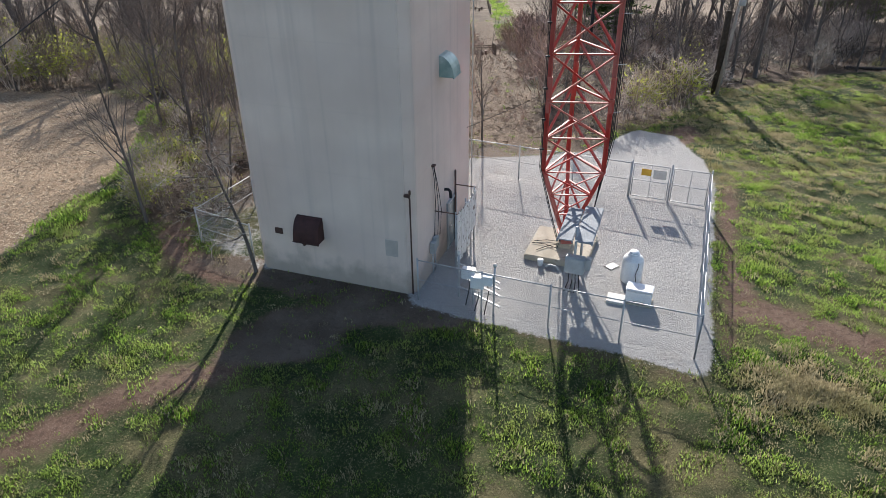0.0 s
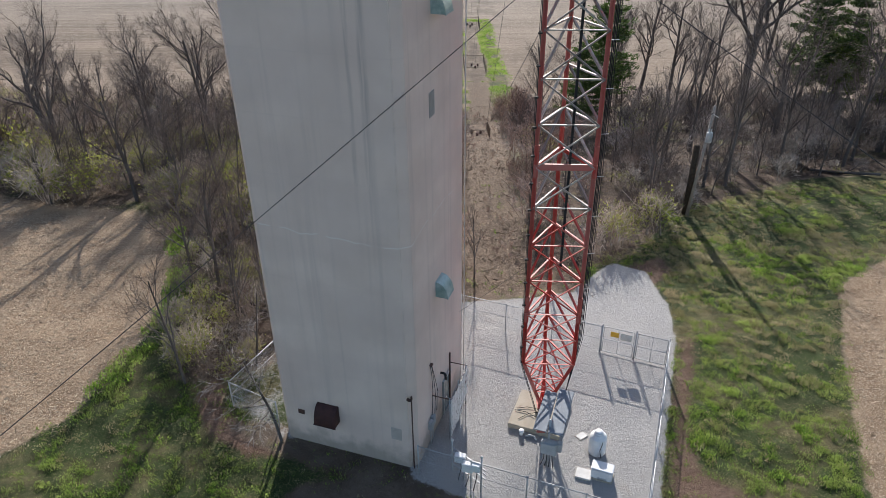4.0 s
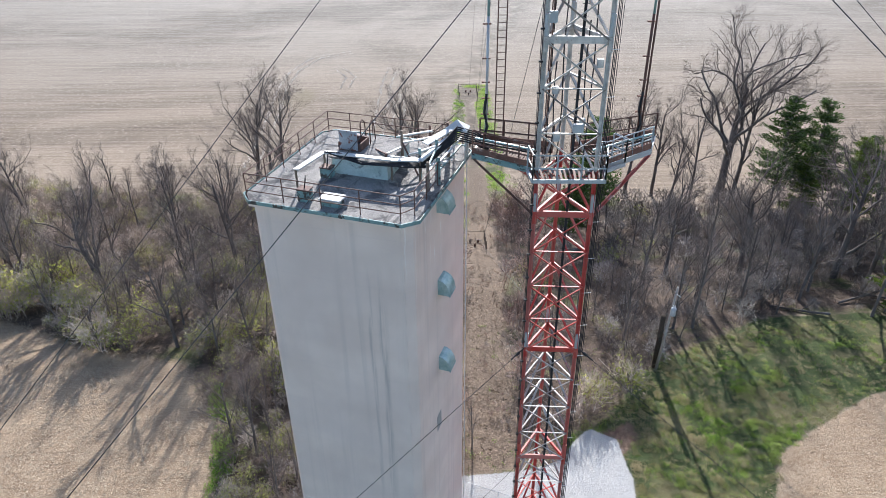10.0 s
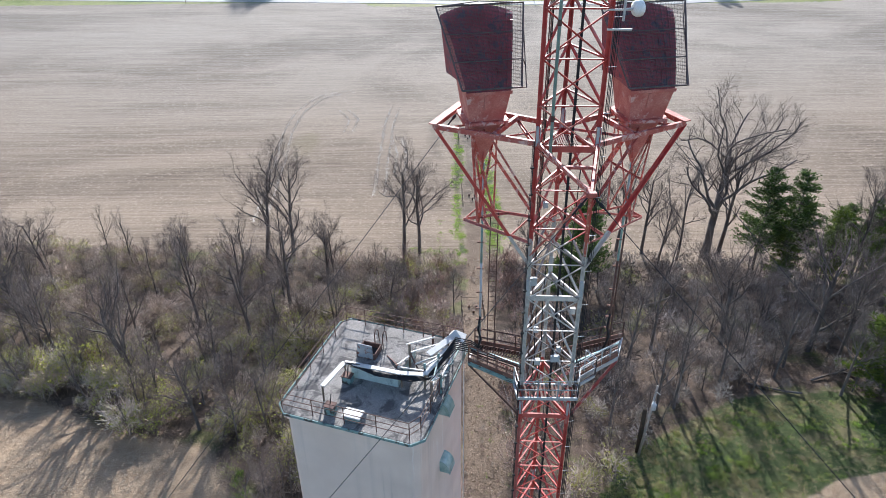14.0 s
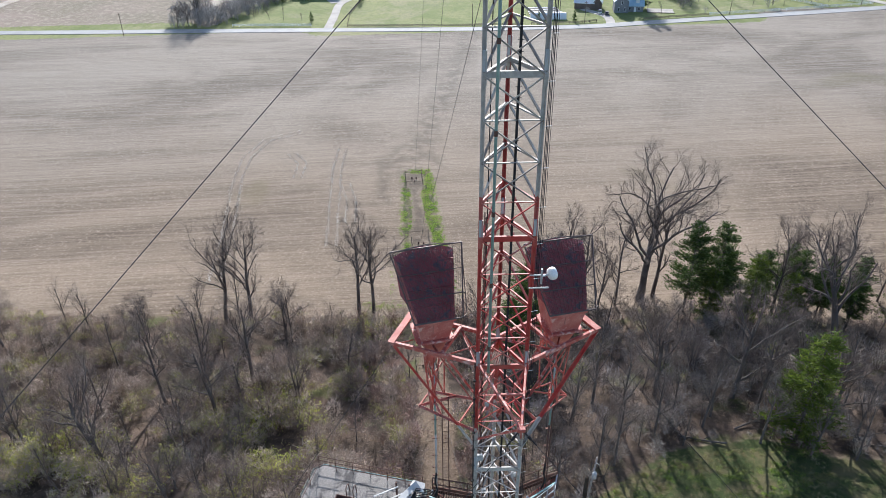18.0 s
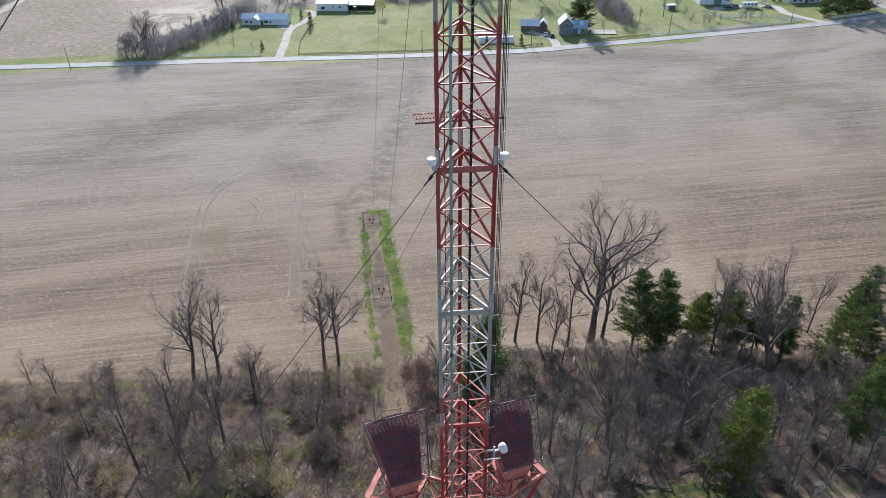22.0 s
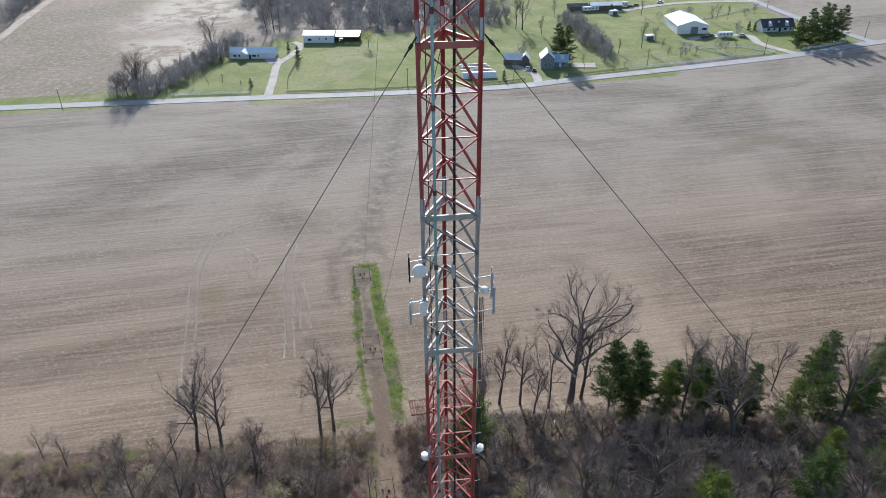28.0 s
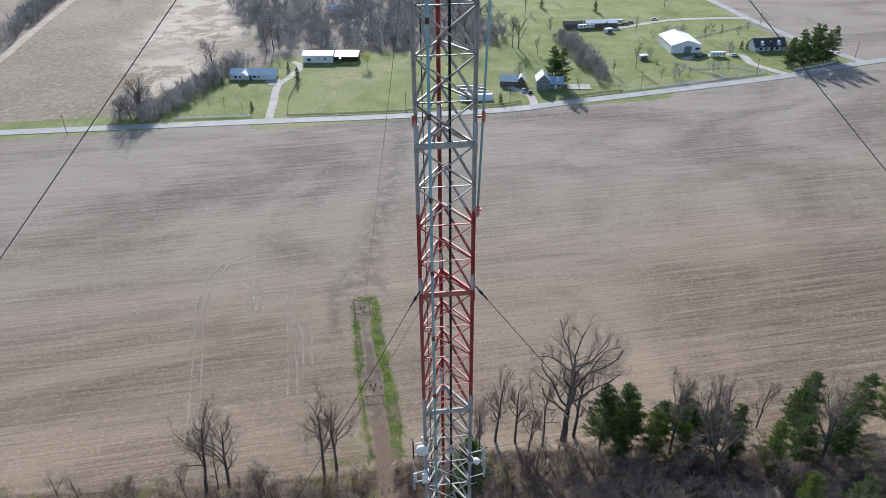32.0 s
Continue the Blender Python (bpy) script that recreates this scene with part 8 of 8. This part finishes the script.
porch = MB().add([(-6.6, -7.2, 2.9), (-1.8, -7.2, 2.9), (-1.8, -2.0, 2.9), (-6.6, -2.0, 2.9), (-4.2, -7.2, 4.7), (-4.2, -0.8, 4.7)], [(0, 1, 4), (1, 2, 5, 4), (3, 0, 4, 5), (0, 3, 2, 1)])
part("porch_roof", porch, M_WHITEROOF, ranch, "white gabled porch roof")
for px in (-6.4, -4.9, -3.5, -2.0):
    part("porch_post", MB().beam((px, -7.0, 0), (px, -7.0, 2.9), 0.2), M_SIDING, ranch)
ob = gable_house("outbuilding", "white pole barn with a bright metal roof", "barn", 3.0, 404, -12, 17.0, 9.5, 4.2, 1.4, M_SIDING, M_WHITEROOF, [(-5.0, 1.8, 2.6, 1.5), (0.5, 2.2, 1.0, 0.8), (4.2, 2.2, 1.6, 0.9)], [(6.8, 1.0, 2.1, M_SIDING), (2.4, 1.0, 2.1, M_SIDING)])
car = thing("open_shed", "open-fronted shed with a pale metal roof", "shed", (18.2, 400.6, FZ), -12)
part("roof", MB().box((0, 0, 3.9), (14, 9, 0.2), pose(0, 0, 0, 7, 0, 0)), M_WHITEROOF, car)
part("rear_wall", MB().box((0, 4.2, 1.9), (14, 0.2, 4.0)), M_BROWN, car)
for px in (-6.8, -2.3, 2.3, 6.8):
    part("post", MB().beam((px, -4.2, -0.3), (px, -4.2, 3.5), 0.25), M_BROWN, car)
for sx in (-6.9, 6.9):
    part("side_wall", MB().box((sx, 1.5, 1.8), (0.2, 5.5, 3.6)), M_BROWN, car)
# grey farmhouse
gh = gable_house("farmhouse", "grey two-storey farmhouse with pale metal roofs", "house", 112.5, 331.5, 78, 8.5, 6.4, 5.2, 3.0, M_GREYSIDE, M_BLUEROOF, [], [])
for px, pz in ((-1.6, 1.7), (1.2, 1.7), (-0.2, 4.6)):
    window(gh, (-4.28, px, pz), 0.9, 1.7, "x")
wing = gable_house("farmhouse_wing", "grey farmhouse wing with a pale metal roof and dormer", "house", 119.0, 331.5, -12, 8.0, 6.0, 3.0, 2.6, M_GREYSIDE, M_BLUEROOF, [(-2.2, 1.6, 1.0, 1.4), (2.0, 1.6, 1.0, 1.4)], [(0.2, 1.0, 2.1, M_SIDING)])
part("dormer", MB().box((1.2, -1.4, 4.6), (1.6, 2.0, 1.4)), M_SIDING, wing, bevel=0.05)
part("chimney", MB().box((-2.6, 0.4, 6.2), (0.7, 0.7, 1.8)), M_BROWN, wing, bevel=0.03)
gable_house("old_shed", "weathered brown shed with a patched pale roof", "shed", 97.5, 340, -20, 9.0, 6.0, 3.0, 2.0, M_BROWN, M_WHITEROOF)
gable_house("old_shed", "small brown lean-to shed beside the farmhouse", "shed", 103.2, 337.5, 70, 5.0, 4.0, 3.4, 2.2, M_BROWN, M_WHITEROOF)
hoop = thing("hoop_house", "low white plastic hoop greenhouse", "greenhouse", (76, 322, FZ), -6)
n = 10
part("skin", MB().add([(sx * 8, 2.6 * math.cos(math.pi * i / n), 2.6 * math.sin(math.pi * i / n)) for i in range(n + 1) for sx in (-1, 1)], [(2 * i, 2 * i + 1, 2 * i + 3, 2 * i + 2) for i in range(n)] + [tuple(2 * i for i in range(n + 1)), tuple(2 * i + 1 for i in range(n, -1, -1))]), M_SIDING, hoop)
part("door", MB().box((8.03, 0, 1.0), (0.08, 1.4, 2.0)), M_GLASS, hoop)
for i in range(8):
    bed = thing("garden_bed", "low white garden row cover", "garden bed", (77, 327 + 2.1 * i, FZ + 0.1), -5, group="garden rows")
    part("cover", MB().box((0, 0, 0.15), (17 - i * 0.4, 0.8, 0.4)), M_SIDING if i % 2 else M_DRIVE, bed, bevel=0.1)
    part("edge_board", MB().box((0, -0.5, 0.1), (17 - i * 0.4, 0.1, 0.3)), M_WOOD, bed)
barn = gable_house("white_barn", "large white metal barn with a dark sliding door", "barn", 213.5, 384.5, 82, 24.0, 17.5, 4.8, 2.6, M_SIDING, M_WHITEROOF)
part("sliding_door", MB().box((-12.06, -1.0, 2.0), (0.12, 4.2, 4.0)), M_GREYSIDE, barn, "dark grey sliding barn door")
part("window", MB().box((-12.06, -6.6, 2.6), (0.12, 2.6, 1.2)), M_GLASS, barn)
dark = gable_house("dormered_house", "white house with a dark shingle roof and gable dormers", "house", 262, 371, -4, 19, 9, 2.8, 3.6, M_SIDING, M_DARKROOF, [(-6, 1.5, 2.0, 1.4), (-2.6, 1.5, 1.4, 1.4), (4, 1.5, 2.0, 1.4), (7.2, 1.5, 1.2, 1.4)], [(0.8, 1.2, 2.2, M_GLASS)])
for px in (-5.0, 0.0, 5.0):
    part("dormer", MB().add([(px - 1.3, -4.3, 2.9), (px + 1.3, -4.3, 2.9), (px, -4.3, 5.6), (px - 1.3, 0, 4.0), (px + 1.3, 0, 4.0), (px, 0, 5.6)], [(0, 1, 2), (1, 4, 5, 2), (3, 0, 2, 5), (0, 3, 4, 1), (3, 5, 4)]), M_SIDING if px else M_DARKROOF, dark)
far = gable_house("machine_shed", "dark open machine shed with a pale roof", "shed", 186, 440, -8, 20, 8, 3.4, 1.2, M_BROWN, M_WHITEROOF)
gable_house("machine_shed", "low dark shed beside parked machines", "shed", 168, 442, -4, 12, 6, 3.0, 1.2, M_BROWN, M_DARKROOF)
gable_house("far_house", "distant white house at the wood edge", "house", 22, 520, 0, 16, 8, 3.0, 2.4, M_SIDING, M_WHITEROOF, [(-4, 1.6, 1.4, 1.2), (3, 1.6, 1.4, 1.2)])
for x, y, rz in ((183, 345, 0), (186, 404, 20)):
    lt = thing("field_shelter", "small white run-in shed on the pasture", "shed", (x, y + 22, FZ), rz)
    part("box", MB().box((0, 0, 1.3), (5.0, 3.4, 2.6)), M_SIDING, lt, bevel=0.05)
    part("opening", MB().box((0, -1.72, 1.1), (3.8, 0.08, 2.0)), M_BROWN, lt)


def vehicle(x, y, rz, mat, label, ln=4.5, hh=1.5, kind="car"):
    v = thing("parked_" + kind, label, kind, (x, y, FZ + 0.12), rz)
    part("body", MB().box((0, 0, 0.62), (ln, 1.8, 0.65)), mat, v, bevel=0.15)
    part("cabin", MB().add([(-ln * 0.3, -0.8, 0.92), (ln * 0.25, -0.8, 0.92), (ln * 0.25, 0.8, 0.92), (-ln * 0.3, 0.8, 0.92), (-ln * 0.2, -0.7, hh), (ln * 0.12, -0.7, hh), (ln * 0.12, 0.7, hh), (-ln * 0.2, 0.7, hh)], [(0, 1, 5, 4), (1, 2, 6, 5), (2, 3, 7, 6), (3, 0, 4, 7), (4, 5, 6, 7)]), M_GLASS, v)
    part("roof_panel", MB().box((-ln * 0.04, 0, hh + 0.02), (ln * 0.33, 1.42, 0.05)), mat, v)
    for sx in (-0.32, 0.32):
        for sy in (-0.85, 0.85):
            part("wheel", MB().tube((ln * sx, sy - 0.1, 0.32), (ln * sx, sy + 0.1, 0.32), 0.33, n=12), M_BLACK, v)


for x, y, rz, m, lab in ((101.8, 328, 70, 0, "white car parked beside the grey house"), (104.2, 325, 70, 1, "dark car parked beside the grey house"), (214, 363, 10, 1, "dark pickup parked before the barn"), (219, 364.5, 15, 2, "blue car parked before the barn"), (236, 361, 5, 0, "white car on the gravel drive"), (204, 441, 0, 1, "dark car parked by the farm lane"), (209, 444, 20, 2, "blue car parked by the farm lane"), (228, 449, 0, 0, "white car on the farm lane"), (14.5, 400, 80, 2, "blue tractor-sized vehicle under the open shed")):
    vehicle(x, y, rz, M_CAR[m], lab)
for x, y, rz, ln in ((226, 362, -8, 8.5), (199, 445, -12, 9.0), (175, 437, 4, 11)):
    tr = thing("trailer", "long white travel trailer parked on gravel", "trailer", (x, y, FZ + 0.1), rz)
    part("body", MB().box((0, 0, 1.75), (ln, 2.4, 2.3)), M_SIDING, tr, bevel=0.2)
    for i in range(4):
        part("window", MB().box((-ln * 0.35 + i * ln * 0.23, -1.22, 2.0), (ln * 0.1, 0.05, 0.7)), M_GLASS, tr)
    for sx in (-0.5, 0.5):
        part("wheel", MB().tube((sx, -1.25, 0.35), (sx, -1.0, 0.35), 0.36, n=12), M_BLACK, tr)


def board_fence(pts, label, mat, h=1.2, gap=3.0):
    o = pts[0]
    f = thing("board_fence", label, "fence", (*o, FZ))
    for a, b in zip(pts[:-1], pts[1:]):
        a, b = Vector((a[0] - o[0], a[1] - o[1], 0)), Vector((b[0] - o[0], b[1] - o[1], 0))
        n = max(1, round((b - a).length / gap))
        for i in range(n + 1):
            p = a.lerp(b, i / n)
            part("fence_post", MB().box(p + Vector((0, 0, h / 2 - 0.1)), (0.16, 0.16, h + 0.2)), mat, f)
        for z in (0.4, 0.75, 1.1):
            part("fence_rail", MB().beam(a + Vector((0, 0, z * h / 1.2)), b + Vector((0, 0, z * h / 1.2)), 0.05, 0.16), mat, f)


board_fence([(-66, 324.5), (-45, 322.5), (-31, 320.5)], "white board fence along the road verge", M_SIDING)
board_fence([(150, 318), (178, 321), (212, 325.5), (236, 329)], "white board fence along the pasture", M_SIDING, 1.3, 4)
board_fence([(253, 330.5), (268, 333), (284, 338), (290, 348)], "white board fence round a corner garden", M_SIDING, 1.3, 4)
board_fence([(212, 325.5), (200, 345), (196, 358)], "white board fence between paddocks", M_SIDING, 1.2, 4)
board_fence([(236, 329), (224, 342), (200, 345)], "white board fence between paddocks", M_SIDING, 1.2, 4)
board_fence([(285, 425), (240, 405), (215, 395)], "white board fence between paddocks", M_SIDING, 1.2, 5)
board_fence([(-15, 317.5), (10, 314.5), (34, 312.5), (62, 311)], "dark post fence along the road verge", M_WOOD, 1.1, 3)
board_fence([(-15, 317.5), (-14.5, 340), (-9, 372)], "dark post fence beside the driveway", M_WOOD, 1.0, 4)
board_fence([(118, 314), (150, 318)], "dark post fence along the pasture", M_WOOD, 1.1, 4)
board_fence([(66, 311), (86, 311), (96, 313)], "dark post fence by the garden", M_WOOD, 1.1, 3)

# road-side poles
for x, y in ((90, 311), (160, 318.5), (228, 326), (40, 312.5), (300, 344), (-110, 314), (288, 420)):
    p = thing("road_pole", "slim wooden roadside utility pole", "utility pole", (x, y, FZ), group="roadside poles")
    part("shaft", MB().tube((0, 0, -0.2), (0, 0, 9.5), 0.16, 0.11, 7), M_WOOD, p)
    part("cross_arm", MB().box((0, 0, 8.9), (1.6, 0.1, 0.12)), M_WOOD, p)

# garden and hedgerow trees
far_rng = np.random.default_rng(5)
for x, y, h, kd in ((-82, 332, 22, "spread"), (-84, 336, 19, "spread"), (-78, 334, 15, "fork"), (-90, 326, 12, "fork"), (-86, 328, 13, "fork"), (-72, 345, 12, "fork"), (-66, 356, 11, "fork"), (-61, 368, 10, "fork"), (-55, 396, 20, "spread"), (-55, 388, 12, "fork"), (-48, 398, 11, "fork"), (-52, 366, 9, "scrub"), (-58, 336, 6, "scrub"), (-51, 335, 6, "scrub"), (-44.5, 334, 6.5, "scrub"), (-36, 331, 4, "scrub"),
                    (-27, 425, 22, "tall"), (-23, 428, 24, "tall"), (-20, 430, 18, "tall"), (28.4, 385, 11, "fork"), (105, 348, 10, "fork"), (129, 322, 9, "scrub"), (125, 330, 7, "fork"), (150, 352, 9, "fork"), (138, 372, 11, "fork"), (145, 364, 10, "fork"), (156, 345, 9, "fork"), (128, 390, 12, "fork"), (120, 402, 22, "spread"), (117, 405, 20, "tall"),
                    (92, 420, 24, "spread"), (86, 424, 22, "tall"), (80, 428, 20, "tall"), (172, 352, 17, "tall"), (183, 350, 6, "fork"), (178, 333, 7, "fork"), (186, 335, 8, "fork"), (193, 332, 7, "scrub"), (209, 336, 8, "fork"), (217, 335, 7, "fork"), (238, 370, 8, "fork"), (236, 395, 10, "fork"), (242, 400, 10, "fork"), (248, 398, 9, "fork"), (228, 410, 9, "fork"),
                    (270, 405, 8, "fork"), (202, 420, 12, "tall"), (148, 428, 12, "fork"), (250, 480, 12, "fork"), (180, 520, 14, "fork"), (215, 540, 14, "tall"), (150, 490, 14, "fork"), (268, 362, 9, "fork"), (285, 348, 9, "fork"), (-60, 410, 8, "fork"), (-42, 410, 9, "fork")):
    tree(kd, x, y, h, None, z=FZ, words="bare garden tree near the far houses")
for x, y, h, v in ((-9.5, 368, 8, 1), (-14.5, 388, 5, 1), (-31.5, 330, 4.5, 1), (-48.5, 372, 4, 1), (119.5, 337, 20, 0), (124, 335, 19, 1), (122.5, 341, 17, 0), (70.5, 317, 5, 1), (86.5, 315.5, 5, 1), (254, 338, 16, 0), (262, 338, 18, 1), (270, 340, 19, 0), (278, 341, 18, 1), (285, 345, 19, 0), (266, 346, 18, 2), (275, 348, 20, 1), (282, 352, 18, 0), (258, 342, 15, 1), (250, 372, 5, 1), (247, 373, 5.5, 1), (186, 430, 6, 1), (198, 480, 8, 1), (165, 500, 7, 1)):
    conifer(x, y, h, 3, "dark evergreen near the far houses", z=FZ)
far_spots = []


def scatter(poly, n, s0, s1):
    P = np.array(poly)
    got = 0
    while got < n:
        pts = far_rng.uniform(P.min(0), P.max(0), (400, 2))
        ok = pts[poly_mask(poly, pts[:, 0], pts[:, 1], 0.01) > 0.5][:n - got]
        for x, y in ok:
            far_spots.append((x, y, FZ, far_rng.uniform(s0, s1), far_rng.uniform(0, 6.28)))
        got += len(ok)


scatter([(-92, 324), (-74, 322), (-64, 336), (-40, 388), (-30, 412), (-50, 418), (-66, 380), (-80, 345), (-96, 330)], 120, 0.9, 1.8)
scatter([(-24, 424), (30, 418), (80, 416), (112, 414), (125, 440), (120, 560), (-60, 560), (-40, 480)], 650, 2.0, 3.6)
scatter([(143, 333), (151, 333), (157, 372), (159, 422), (146, 422), (143, 372)], 120, 1.2, 2.5)
for x, y, s in ((184, 330, 2.2), (188, 333, 1.6), (194, 340, 1.8), (208, 338, 2.2), (213, 338, 2.0), (187, 367, 2.2), (206, 404, 2.0), (216, 408, 2.4), (222, 406, 2.6), (228, 409, 2.2), (262, 402, 2.0), (236, 366, 2.0), (150, 322, 1.0), (104, 346, 2.8), (96, 330, 1.0)):
    far_spots.append((x, y, FZ, s, x))
scatter([(-188, 455), (-184, 455), (-184, 520), (-183, 640), (-205, 640), (-196, 500)], 90, 2.2, 4.0)
scatter([(-420, 600), (420, 600), (420, 760), (-420, 760)], 300, 3.2, 5.0)
# far stems paler and greyer: distance haze put into their colour
M_HAZE_BRUSH = brush("hazed_brush_stems", (0.22, 0.20, 0.195), (0.38, 0.355, 0.34), (0.52, 0.49, 0.47))
hedge = [(*p, FZ, s, a) for p, s, a in (((far_rng.uniform(-93, -74), far_rng.uniform(325, 338)), far_rng.uniform(2.0, 4.2), far_rng.uniform(0, 6)) for _ in range(16))]
hedge += [(-74 + 33 * u + far_rng.normal(0, 2.5), 338 + 66 * u + far_rng.normal(0, 2.5), FZ, far_rng.uniform(1.5, 3.0), u * 9) for u in far_rng.random(60)]
clump_field("hedgerow", SHRUBS_FAR, hedge, M_HAZE_BRUSH, "dusky leafless hedgerow beside the ranch house lawn", "hedge", 0)
clump_field("far_thicket", SHRUBS_FAR, far_spots, M_HAZE_BRUSH, "leafless hedges and woodland beyond the farms, haze put into their colour", "woodland", 0)
willow = []
for i in range(3):
    willow.append((28.0 + i * 0.5, 385, FZ + 1.0 + 2.2 * i, 2.6 - 0.5 * i, i))
clump_field("budding_willow", [leaves(9, 300, 1.5, 2.8, 0.09)], willow, M_BUDS, "pale yellow-green budding garden tree", "tree", 0)

tarp = thing("garden_tarp", "pale crumpled ground sheet over a garden plot", "tarp", (131, 329, FZ), -14)
part("sheet", MB().add([(x - 6, y - 4, 0.18 + 0.1 * math.sin(x * 2.1 + y) * math.cos(y * 1.7)) for y in range(9) for x in range(13)] + [(-6, -4, 0), (6, -4, 0), (6, 4, 0), (-6, 4, 0)], [(y * 13 + x, y * 13 + x + 1, y * 13 + x + 14, y * 13 + x + 13) for y in range(8) for x in range(12)] + [(120, 119, 118, 117)]), M_DRIVE, tarp)
part("edge_board", MB().box((0, -4.1, 0.12), (12.4, 0.15, 0.3)), M_WOOD, tarp)
